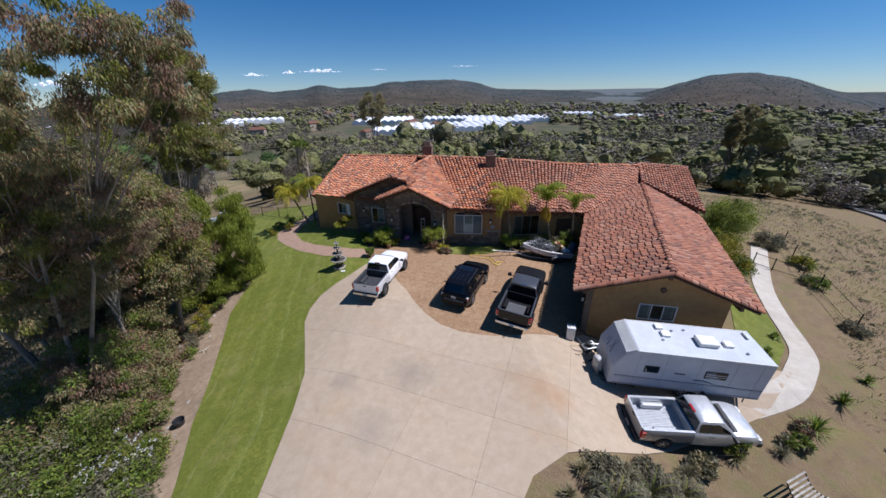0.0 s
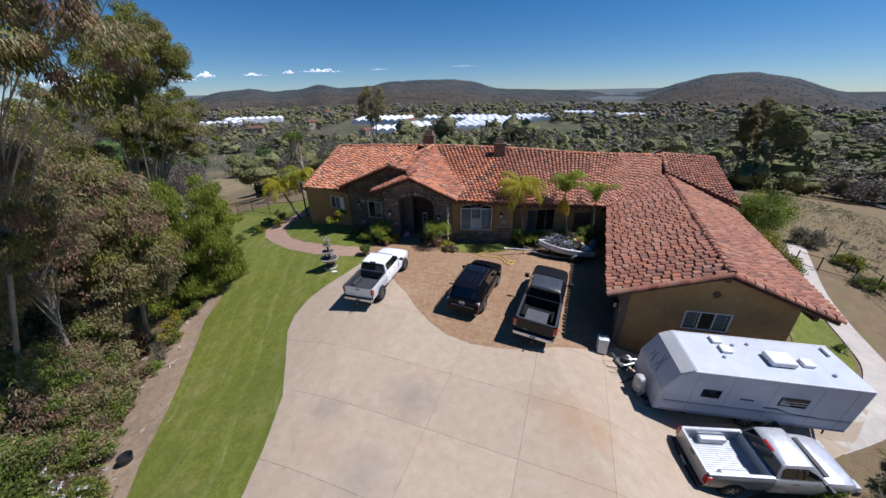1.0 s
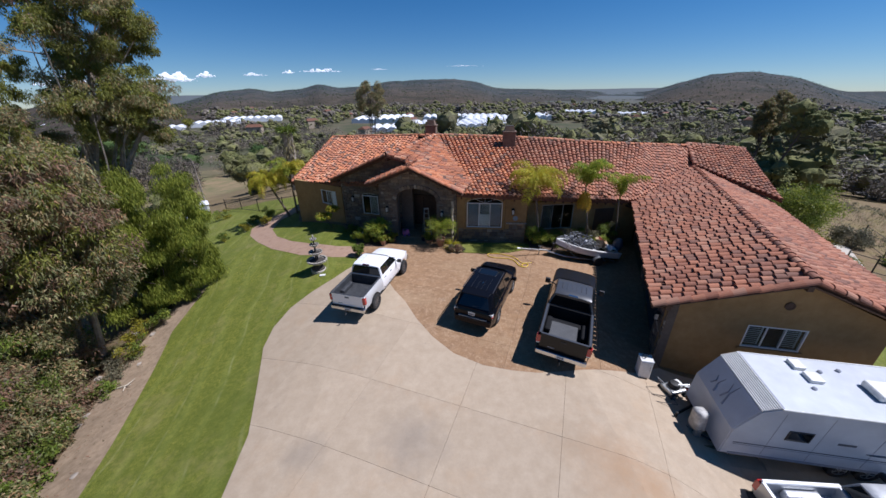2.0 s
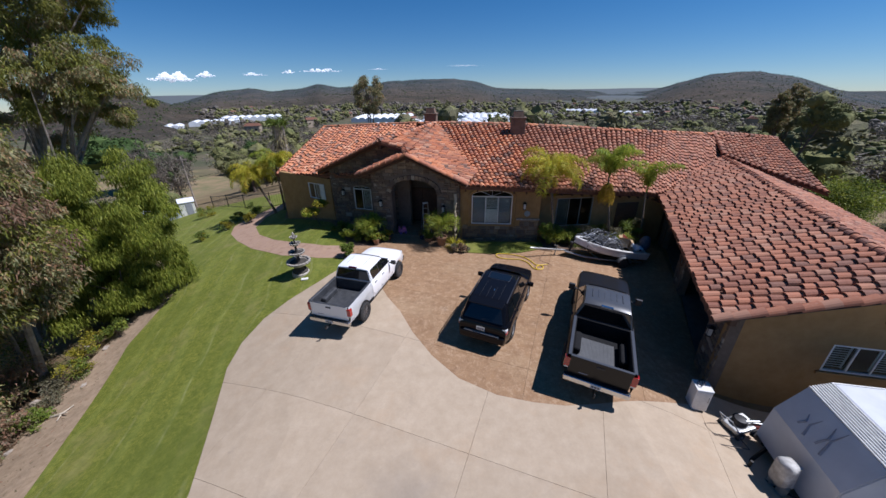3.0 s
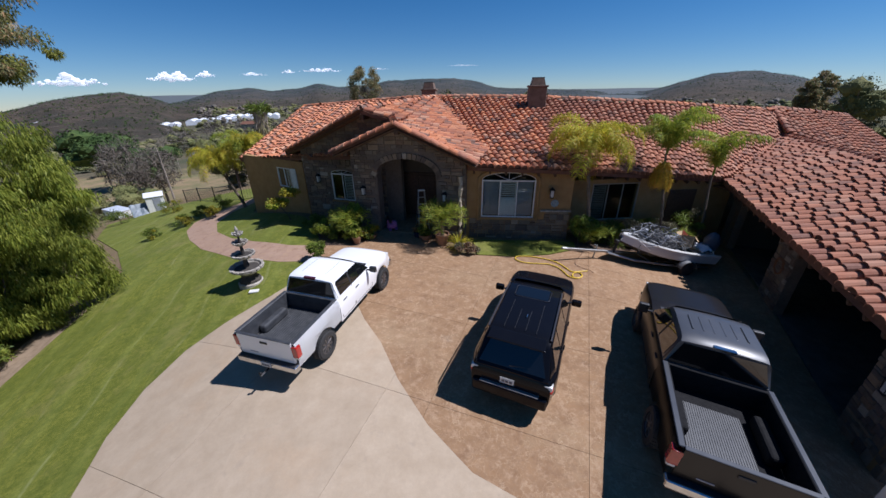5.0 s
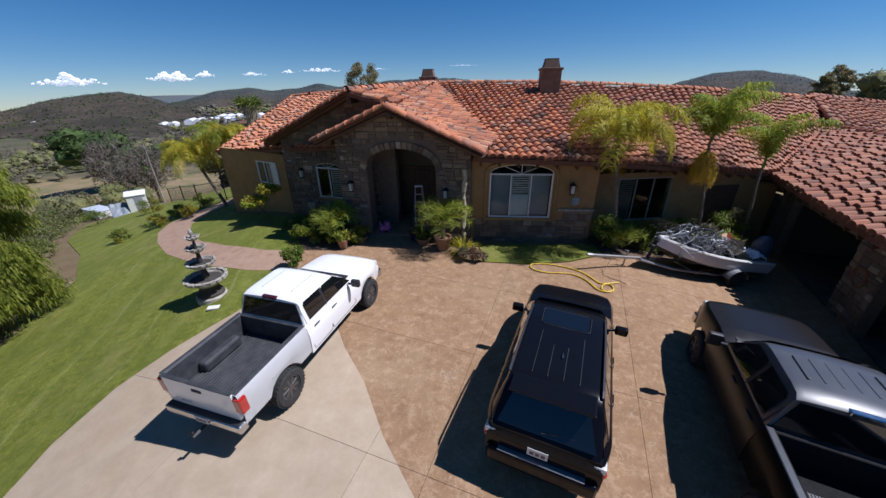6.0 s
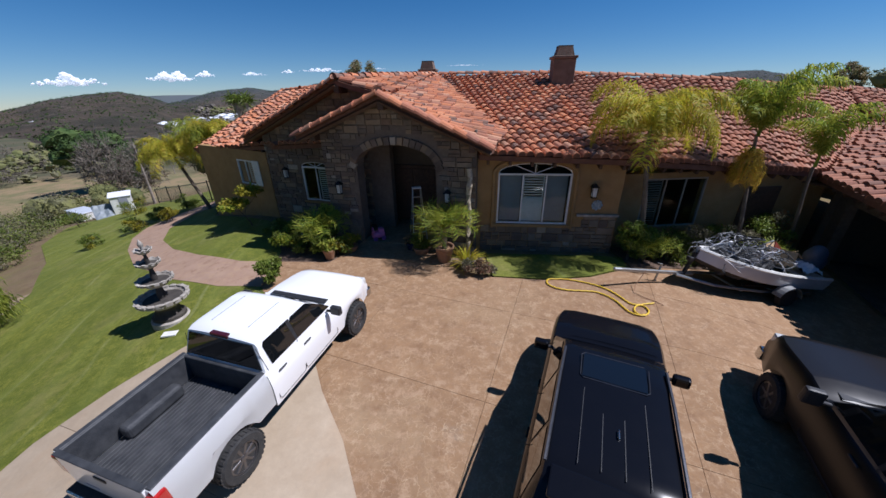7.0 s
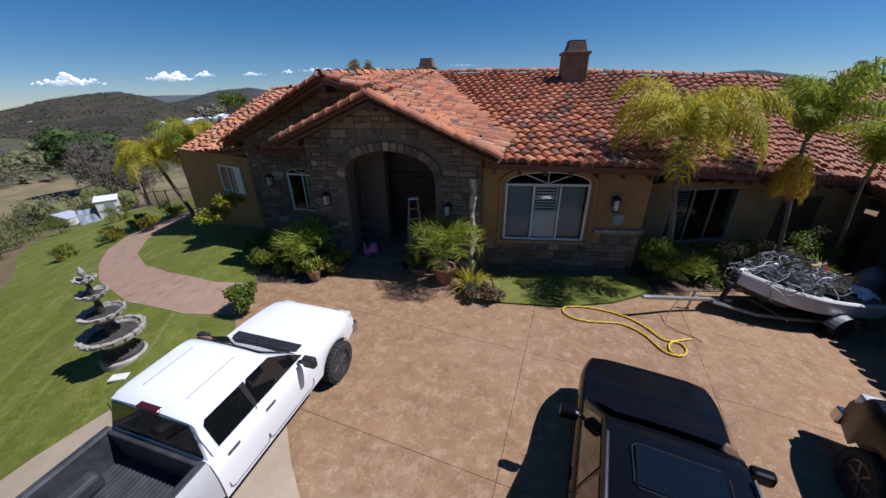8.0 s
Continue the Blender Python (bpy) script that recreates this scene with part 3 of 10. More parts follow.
class Face:
    """The outer face of a wall from p0 to p1, seen with p0 at its left."""

    def __init__(self, p0, p1, base=0.0):
        self.p0, self.p1, self.base = Vector((*p0, 0)), Vector((*p1, 0)), base
        self.d = (self.p1 - self.p0).normalized()
        self.n = self.d.cross(Vector((0, 0, 1)))
        self.length = (self.p1 - self.p0).length
        o = self.p0
        self.m = Matrix(((self.d.x, 0, self.n.x, o.x), (self.d.y, 0, self.n.y, o.y), (0, 1, 0, 0), (0, 0, 0, 1)))

    def u(self, x):
        """How far along the wall the plan's x lies."""
        return (x - self.p0.x) / self.d.x

    def point(self, u, z, out=0.0):
        return self.p0 + self.d * u + self.n * out + Vector((0, 0, z))

    def place(self, u, z, out=0.0):
        return self.m @ at(u, z, out)


def wall(name, face, outline, holes, material, depth=0.3, parent=house, label=""):
    bm = bmesh.new()
    sheet(bm, outline, holes)
    thick(bm, -depth)
    bm.transform(face.m)
    return part(name, bm, material, parent, label)


def rect(u0, z0, u1, z1):
    return [(u0, z0), (u1, z0), (u1, z1), (u0, z1)]


def arched(u0, z0, u1, spring, top, steps=10):
    pts = [(u0, z0), (u1, z0)]
    c, h = (u0 + u1) / 2, (u1 - u0) / 2
    for i in range(steps + 1):
        a = math.pi * i / steps
        pts.append((c + h * math.cos(a), spring + (top - spring) * math.sin(a) ** 0.9))
    return pts


def bars(name, face, list_of_rects, depth, out, material, parent, bevel=0.006, label=""):
    """Flat bars (u0, z0, u1, z1) on a wall, joined into one part."""
    bm = bmesh.new()
    for u0, z0, u1, z1 in list_of_rects:
        block(bm, (u1 - u0, z1 - z0, depth), at((u0 + u1) / 2, (z0 + z1) / 2, out + depth / 2), bevel)
    bm.transform(face.m)
    return part(name, bm, material, parent, label)


def window(face, u0, z0, u1, z1, lights=3, shutter=(), arch=0.0, parent=house, sill=True, blind=False, trim=WHITE_VINYL):
    """A window in its opening: frame, sill, panes, and louvred shutters behind the lights named."""
    w = new("window")
    w.parent = parent
    f = 0.06
    bars("window_frame", face, [(u0, z0, u0 + f, z1), (u1 - f, z0, u1, z1), (u0 + f, z0, u1 - f, z0 + f), (u0 + f, z1 - f, u1 - f, z1)], 0.09, -0.09, trim, w)
    step = (u1 - u0 - 2 * f) / lights
    for i in range(1, lights):
        c = u0 + f + step * i
        bars("mullion", face, [(c - 0.025, z0 + f, c + 0.025, z1 - f)], 0.06, -0.08, trim, w)
    for i in range(lights):
        a, b = u0 + f + step * i, u0 + f + step * (i + 1)
        pane = bars("pane", face, [(a + 0.02, z0 + f, b - 0.02, z1 - f)], 0.008, -0.055, PANE, w, 0)
        pane.visible_shadow = False
        if i in shutter:
            n = int((z1 - z0 - 2 * f) / 0.09)
            sh = bmesh.new()
            for k in range(n):
                block(sh, (b - a - 0.14, 0.075, 0.012), at((a + b) / 2, z0 + f + 0.05 + k * 0.09, -0.17) @ pose(0, 0, 0, 38), 0)
            for c in (a + 0.05, b - 0.05):
                block(sh, (0.05, z1 - z0 - 2 * f, 0.03), at(c, (z0 + z1) / 2, -0.17), 0.004)
            sh.transform(face.m)
            part("shutter", sh, trim, w, "white louvred shutter")
        # Grey panel added behind the pane stands in for its reflection.
        if blind and i not in shutter:
            bars("blind", face, [(a + 0.03, z0 + f, b - 0.03, z1 - f)], 0.01, -0.2, REFLECT_GREY, w, 0)
    if arch:
        bm = bmesh.new()
        sheet(bm, arched(u0, z1, u1, z1, z1 + arch)[1:])
        thick(bm, -0.02)
        bm.transform(face.m @ at(0, 0, -0.05))
        pane = part("pane", bm, PANE, w)
        pane.visible_shadow = False
        bm = bmesh.new()
        c, h = (u0 + u1) / 2, (u1 - u0) / 2
        tube(bm, [(c + h * math.cos(math.pi * i / 14), z1 + arch * math.sin(math.pi * i / 14) ** 0.9, -0.04) for i in range(15)], 0.035, 6)
        for k in (0.3, 0.5, 0.7):
            a = math.pi * k
            rod(bm, (c, z1, -0.04), (c + h * math.cos(a), z1 + arch * math.sin(a) ** 0.9, -0.04), 0.015, sides=5)
        bm.transform(face.m)
        part("window_arch", bm, trim, w)
    if sill:
        bars("window_sill", face, [(u0 - 0.1, z0 - 0.1, u1 + 0.1, z0)], 0.12, -0.04, STUCCO, w)
    return w


def unit_stone():
    bm = bmesh.new()
    r = random.Random(5)
    back = [bm.verts.new((x, y, -0.5)) for x, y in ((-0.5, -0.5), (0.5, -0.5), (0.5, 0.5), (-0.5, 0.5))]
    mid = [bm.verts.new((v.co.x, v.co.y, 0.2)) for v in back]
    top = [bm.verts.new((v.co.x * (0.84 + r.random() * 0.1), v.co.y * (0.78 + r.random() * 0.14), 0.5)) for v in back]
    for a, b in ((back, mid), (mid, top)):
        for i in range(4):
            bm.faces.new((a[i], a[(i + 1) % 4], b[(i + 1) % 4], b[i]))
    bm.faces.new(top)
    me = bpy.data.meshes.new("stone")
    bm.to_mesh(me)
    me.materials.append(STONE)
    return me


STONE_MESH = unit_stone()


def stone(m, parent):
    ob = new("stone", STONE_MESH)
    ob.parent = parent
    ob.matrix_local = m
    return ob


def stones(face, u0, z0, u1, z1, keep, parent, seed, course=(0.16, 0.36), run=(0.2, 0.6)):
    """Uneven courses of stones on a wall, where keep(u, z) allows all four corners."""
    r = random.Random(seed)
    z = z0
    while z < z1 - 0.05:
        h = min(r.uniform(*course), z1 - z)
        u = u0 - r.random() * 0.2
        while u < u1:
            w = r.uniform(*run)
            a, b = max(u, u0), min(u + w, u1)
            u += w
            if b - a < 0.1:
                continue
            cells = [(a, b, z, z + h)]
            if h > 0.17 and r.random() < 0.55:
                k = z + h * r.uniform(0.35, 0.65)
                m = a + (b - a) * r.uniform(0.3, 0.7)
                cells = [(a, b, z, k), (a, m, k, z + h), (m, b, k, z + h)] if r.random() < 0.5 and b - a > 0.3 else [(a, b, z, k), (a, b, k, z + h)]
            for a0, b0, z0_, z1_ in cells:
                if all(keep(uu, zz) for uu in (a0 + 0.02, b0 - 0.02, (a0 + b0) / 2) for zz in (z0_, (z0_ + 2 * z1_) / 3)):
                    dep = r.uniform(0.04, 0.11)
                    stone(face.m @ at((a0 + b0) / 2, (z0_ + z1_) / 2, 0.0) @ pose(0, 0, 0, r.uniform(-3, 3), r.uniform(-3, 3), r.uniform(-3, 3)) @ Matrix.Diagonal((b0 - a0 - 0.016, z1_ - z0_ - 0.016, dep, 1)), parent)
        z += h


def voussoirs(face, u0, u1, spring, top, parent, count=21, size=0.27):
    c, h = (u0 + u1) / 2, (u1 - u0) / 2
    for i in range(count):
        a = math.pi * (i + 0.5) / count
        x, z = c + (h + size * 0.45) * math.cos(a), spring + (top - spring + size * 0.45) * math.sin(a) ** 0.9
        tilt = math.atan2((z - spring + 0.9) / 1.0, (x - c)) - math.pi / 2
        stone(face.m @ at(x, z, 0.02) @ Matrix.Rotation(tilt, 4, "Z") @ Matrix.Diagonal((math.pi * h / count * 0.92, size, 0.12, 1)), parent)


def lantern(face, u, z, scale=1.0):
    """An iron wall lantern with glass sides."""
    th = empty("wall_lantern", face.place(u, z), "black iron wall lantern with clear glass", "wall lamp", "lanterns on the front walls")
    box_part("back_plate", (0.12, 0.3, 0.025), at(0, 0, 0.0125), IRON, th)
    bm = bmesh.new()
    tube(bm, [(0, 0.08, 0.02), (0, 0.16, 0.1), (0, 0.18, 0.18)], 0.012, 6)
    part("arm", bm, IRON, th)
    bm = bmesh.new()
    for x in (-0.09, 0.09):
        for y in (-0.09, 0.09):
            rod(bm, (x * 0.7, -0.24, 0.18 + y * 0.7), (x, 0.1, 0.18 + y), 0.009, sides=5)
    block(bm, (0.16, 0.025, 0.16), at(0, -0.25, 0.18), 0.004)
    bmesh.ops.create_cone(bm, cap_ends=True, segments=4, radius1=0.17, radius2=0.02, depth=0.12, matrix=at(0, 0.16, 0.18) @ pose(0, 0, 0, -90) @ pose(0, 0, 0, 0, 0, 45))
    part("cage", bm, IRON, th)
    box_part("glass", (0.13, 0.3, 0.13), at(0, -0.07, 0.18), PLAIN_GLASS, th, 0.004)
    return th


PLAIN_GLASS = plain("frosted_glass", (0.55, 0.55, 0.52), 0.3)

# walls, west to east
FA = Face((-13.2, 35.25), (-8.4, 32.45))
a0, a1 = FA.u(-10.45), FA.u(-9.4)
wall("wall", FA, rect(0, -1.4, FA.length, 3.35), [rect(a0, 1.72, a1, 2.88)], STUCCO)
window(FA, a0, 1.72, a1, 2.88, 2, (1,))
bars("shutter", FA, [(a1 + 0.08 + 0.0, 1.75, a1 + 0.5, 2.9)], 0.04, 0.01, WHITE_VINYL, house, label="pale open shutter beside the window")

FB = Face((-8.45, 32.4), (-2.6, 30.5))
ub = FB.u
b0, b1 = ub(-6.65), ub(-5.35)
GABLE_B = [(0.15, -1.0), (FB.length, -1.0), (FB.length, 5.4), (ub(-4.13), 5.93), (0.15, 4.1)]
wall("wall", FB, GABLE_B, [arched(b0, 1.36, b1, 2.85, 3.05)], MORTAR)
window(FB, b0, 1.36, b1, 2.85, 2, (1,), 0.2)


def rake(u, pts):
    for (ua, za), (ub_, zb) in zip(pts, pts[1:]):
        if ua <= u <= ub_:
            return za + (zb - za) * (u - ua) / (ub_ - ua)
    return -9


stone_wall_b = new("stone_cladding")
stone_wall_b.parent = house
stones(FB, 0.15, -0.1, FB.length - 0.9, 5.95, lambda u, z: z < rake(u, [(0, 4.04), (ub(-4.13), 5.93), (9, 4.6)]) and not (b0 - 0.02 < u < b1 + 0.02 and 1.3 < z < 3.05), stone_wall_b, 3)

FP = Face((-4.85, 29.5), (0.55, 28.13))
up = FP.u
p0, p1 = up(-3.62), up(-0.78)
GABLE_P = [(0, -0.4), (p0, -0.4), (p0, 3.3)] + arched(p0, 0, p1, 3.3, 4.12)[3:-1][::-1] + [(p1, 3.3), (p1, -0.4), (FP.length, -0.4), (FP.length, 4.1), (up(-2.43), 5.47), (0, 4.48)]
wall("wall", FP, GABLE_P, [], MORTAR, 0.55)
stone_wall_p = new("stone_cladding")
stone_wall_p.parent = house


def off_arch(u, z):
    if not p0 - 0.05 < u < p1 + 0.05:
        return True
    c, h = (p0 + p1) / 2, (p1 - p0) / 2 + 0.33
    return z > 3.3 and ((u - c) / h) ** 2 + ((z - 3.3) / (0.82 + 0.36)) ** 2 > 1


stones(FP, 0.0, 0.35, FP.length, 5.5, lambda u, z: z < rake(u, [(0, 4.48), (up(-2.43), 5.47), (9, 3.55)]) and off_arch(u, z), stone_wall_p, 8)
voussoirs(FP, p0, p1, 3.3, 4.12, stone_wall_p)
# the porch behind its arch
FPB = Face((-4.6, 32.2), (1.0, 30.8))
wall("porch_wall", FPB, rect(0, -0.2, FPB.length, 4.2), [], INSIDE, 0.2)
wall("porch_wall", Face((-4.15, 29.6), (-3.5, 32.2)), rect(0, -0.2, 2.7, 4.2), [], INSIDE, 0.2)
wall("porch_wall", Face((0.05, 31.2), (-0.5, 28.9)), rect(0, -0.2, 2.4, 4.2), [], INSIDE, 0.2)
porch_floor = part("porch_floor", drape([(-3.65, 29.15), (-0.75, 28.42), (-0.2, 31.1), (-3.2, 31.9)], 0.09, 1.0, 0.2), STAMPED)
tagged(porch_floor, "brown stamped concrete floor of the porch", "floor", kind="structure")
door = new("door")
door.parent = house
du = FPB.length / 2
bars("door_leaf", FPB, [(du - 0.95, 0.5, du - 0.01, 2.75), (du + 0.01, 0.5, du + 0.95, 2.75)], 0.06, 0.02, WOOD_DARK, door)
bars("door_frame", FPB, [(du - 1.08, 0.5, du - 0.96, 2.9), (du + 0.96, 0.5, du + 1.08, 2.9), (du - 0.96, 2.77, du + 0.96, 2.9)], 0.1, 0.0, WOOD_DARK, door)
bars("door_handle", FPB, [(du - 0.09, 1.35, du - 0.06, 1.7), (du + 0.06, 1.35, du + 0.09, 1.7)], 0.06, 0.085, IRON, door)

FC = Face((0.56, 28.42), (5.35, 27.9))
uc = FC.u
c0, c1 = uc(1.31), uc(3.72)
wall("wall", FC, rect(0, -0.5, FC.length, 3.72), [arched(c0, 1.43, c1, 3.2, 3.55)], STUCCO)
window(FC, c0, 1.43, c1, 3.2, 3, (1,), 0.35, blind=True)
bars("lower_blind", FC, [((2 * c0 + c1) / 3 + 0.06, 1.5, (c0 + 2 * c1) / 3 - 0.06, 2.35)], 0.01, -0.12, WHITE_VINYL, house, 0)
bm = bmesh.new()
cc, ch = (c0 + c1) / 2, (c1 - c0) / 2 + 0.14
ring = [(cc + ch * math.cos(math.pi * i / 16), 3.2 + 0.5 * math.sin(math.pi * i / 16) ** 0.9, 0.02) for i in range(17)]
tube(bm, [(c1 + 0.14, 1.3, 0.02)] + ring + [(c0 - 0.14, 1.3, 0.02), (c0 - 0.14, 1.3, 0.02)], 0.07, 6)
bm.transform(FC.m)
part("window_surround", bm, STUCCO, house, "moulded stucco surround")
wainscot = new("stone_cladding")
wainscot.parent = house
stones(FC, 0.2, 0.1, FC.length, 1.75, lambda u, z: z < (1.35 if u < c1 + 0.3 else 1.76), wainscot, 12)
bars("wainscot_cap", FC, [(c1 + 0.3, 1.76, FC.length + 0.04, 1.84)], 0.1, 0.0, CAST_STONE, house)
wall("wall", Face((5.35, 27.9), (5.6, 28.95)), rect(0, -0.5, 1.08, 3.4), [], STUCCO)

FD = Face((5.6, 28.75), (13.9, 29.5))
ud = FD.u
d0, d1 = ud(6.65), ud(9.0)
wall("wall", FD, rect(0, -1.0, FD.length, 3.0), [rect(d0, 0.95, d1, 2.8)], STUCCO)
window(FD, d0, 0.95, d1, 2.8, 3, (0,), trim=SHADED_VINYL)
e0, e1 = ud(10.6), ud(12.0)
bars("shade_door", FD, [(e0, 0.2, e1, 2.35)], 0.05, 0.01, WOOD_DARK, house)

# walls that close the house behind
for q0, q1, lo in (((-10.6, 47.6), (-13.2, 35.25), -2.6), ((26.5, 43.5), (-10.6, 47.6), -2.6), ((28.3, 37.6), (26.5, 43.5), -3.6)):
    f = Face(q0, q1)
    wall("wall", f, rect(0, lo, f.length, 3.2), [], STUCCO)

def sheet_at(outline, z, depth=0.06):
    """A level slab with that outline."""
    bm = bmesh.new()
    sheet(bm, outline)
    thick(bm, depth)
    bmesh.ops.translate(bm, verts=bm.verts, vec=(0, 0, z))
    return bm


# the garage wing
FW = Face((8.9, 17.5), (16.2, 15.85))
uw = FW.u
w0, w1 = uw(11.75), uw(13.75)
wall("wall", FW, [(0, -2.6), (FW.length, -2.6), (FW.length, 2.2), (uw(12.75), 3.7), (0, 2.3)], [rect(w0, 0.55, w1, 1.62)], STUCCO)
window(FW, w0, 0.55, w1, 1.62, 3, (0, 2))
bm = bmesh.new()
lathe(bm, [(0.17, 0), (0.17, 0.05), (0.12, 0.06), (0.1, 0.03), (0.02, 0.03)], 18)
bm.transform(FW.m @ at(uw(12.75), 2.65, 0))
part("gable_vent", bm, WOOD_DARK, house, "small round gable vent")
FG = Face((13.9, 28.95), (8.9, 17.5))
GU = FG.length
wall("wall", FG, rect(0, -1.6, GU, 2.35), [rect(0.7, -1.0, 5.0, 1.95), rect(6.4, -1.0, 10.9, 1.95)], MORTAR)
pillar = new("stone_pillar")
pillar.parent = house
stones(FG, 5.0, -0.4, 6.4, 2.2, lambda u, z: True, pillar, 21, (0.18, 0.34), (0.25, 0.5))
stones(FG, 10.9, -0.9, GU, 2.2, lambda u, z: True, pillar, 22, (0.18, 0.34), (0.25, 0.5))
wall("wall", Face((16.2, 15.85), (24.5, 34.0)), rect(0, -3.6, 19.9, 2.3), [], STUCCO)
FGB = Face((17.4, 27.3), (12.95, 17.6))
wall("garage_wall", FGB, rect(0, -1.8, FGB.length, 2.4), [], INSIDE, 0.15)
# Floor concrete is coloured dark to hold the garage's shade.
garage_floor = part("garage_floor", drape([(9.1, 17.6), (14, 28.7), (17.3, 27.2), (12.5, 16.9)], 0.05, 1.2), surf("shaded_concrete", (0.07, 0.062, 0.055), (0.13, 0.115, 0.1), 3, 0.8))
tagged(garage_floor, "concrete floor of the open garage, darkened for its shade", "floor", kind="structure")

# Added end walls and a slab overhead stop sun leaking into the garage.
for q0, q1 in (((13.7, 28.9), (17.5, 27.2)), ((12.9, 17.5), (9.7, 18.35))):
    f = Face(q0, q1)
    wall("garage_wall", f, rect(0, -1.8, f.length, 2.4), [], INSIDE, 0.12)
garage_sun_block = part("garage_sun_block", sheet_at([(9.2, 17.8), (13.9, 28.4), (17.3, 27.2), (12.6, 16.9)], 2.32), INSIDE)
tagged(garage_sun_block, "added slab over the open garage that blocks stray sun", "ceiling", kind="structure")


# ---- the roof ----
def barrel(name, length, r0, r1, material, sides=6, rise=1.0):
    """A clay barrel tile: half a tapered tube with some thickness at its lower end."""
    bm = bmesh.new()
    lo, hi, cap = [], [], []
    for i in range(sides + 1):
        a = math.pi * i / sides
        lo.append(bm.verts.new((r0 * math.cos(a), -length / 2, r0 * rise * math.sin(a))))
        hi.append(bm.verts.new((r1 * math.cos(a), length / 2, r1 * rise * math.sin(a) - 0.012)))
        cap.append(bm.verts.new((r0 * 0.84 * math.cos(a), -length / 2 + 0.004, r0 * 0.84 * rise * math.sin(a))))
    for i in range(sides):
        bm.faces.new((lo[i], lo[i + 1], hi[i + 1], hi[i]))
        bm.faces.new((cap[i], cap[i + 1], lo[i + 1], lo[i]))
    bmesh.ops.recalc_face_normals(bm, faces=bm.faces)
    # Dark face over the hollow end stands for the shade inside.
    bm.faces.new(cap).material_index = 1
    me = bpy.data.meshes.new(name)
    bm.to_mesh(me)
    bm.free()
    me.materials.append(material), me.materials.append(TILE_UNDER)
    return me


TILE_MESH = barrel("tile", 0.5, 0.154, 0.127, TILE, 6, 0.98)
DIM_TILE_MESH = barrel("tile", 0.5, 0.154, 0.127, TILE_DIM, 6, 0.98)
RIDGE_MESH = barrel("ridge_tile", 0.5, 0.17, 0.15, TILE, 7, 0.9)
DIM_RIDGE_MESH = barrel("ridge_tile", 0.5, 0.17, 0.15, TILE_DIM, 7, 0.9)
tv = np.array([v.co[:] for v in TILE_MESH.vertices])
tf = [p.vertices[:] for p in TILE_MESH.polygons]
tq, tc = np.array([f for f in tf if len(f) == 4]), np.array([f for f in tf if len(f) != 4])


def along(line, s):
    """A point of a line of points at the share s of its list of lengths."""
    ls = [(Vector(b) - Vector(a)).length for a, b in zip(line, line[1:])]
    d = s * sum(ls)
    for (a, b), l in zip(zip(line, line[1:]), ls):
        if d <= l or (a, b) == (line[-2], line[-1]):
            return Vector(a).lerp(Vector(b), d / l if l else 0)
        d -= l


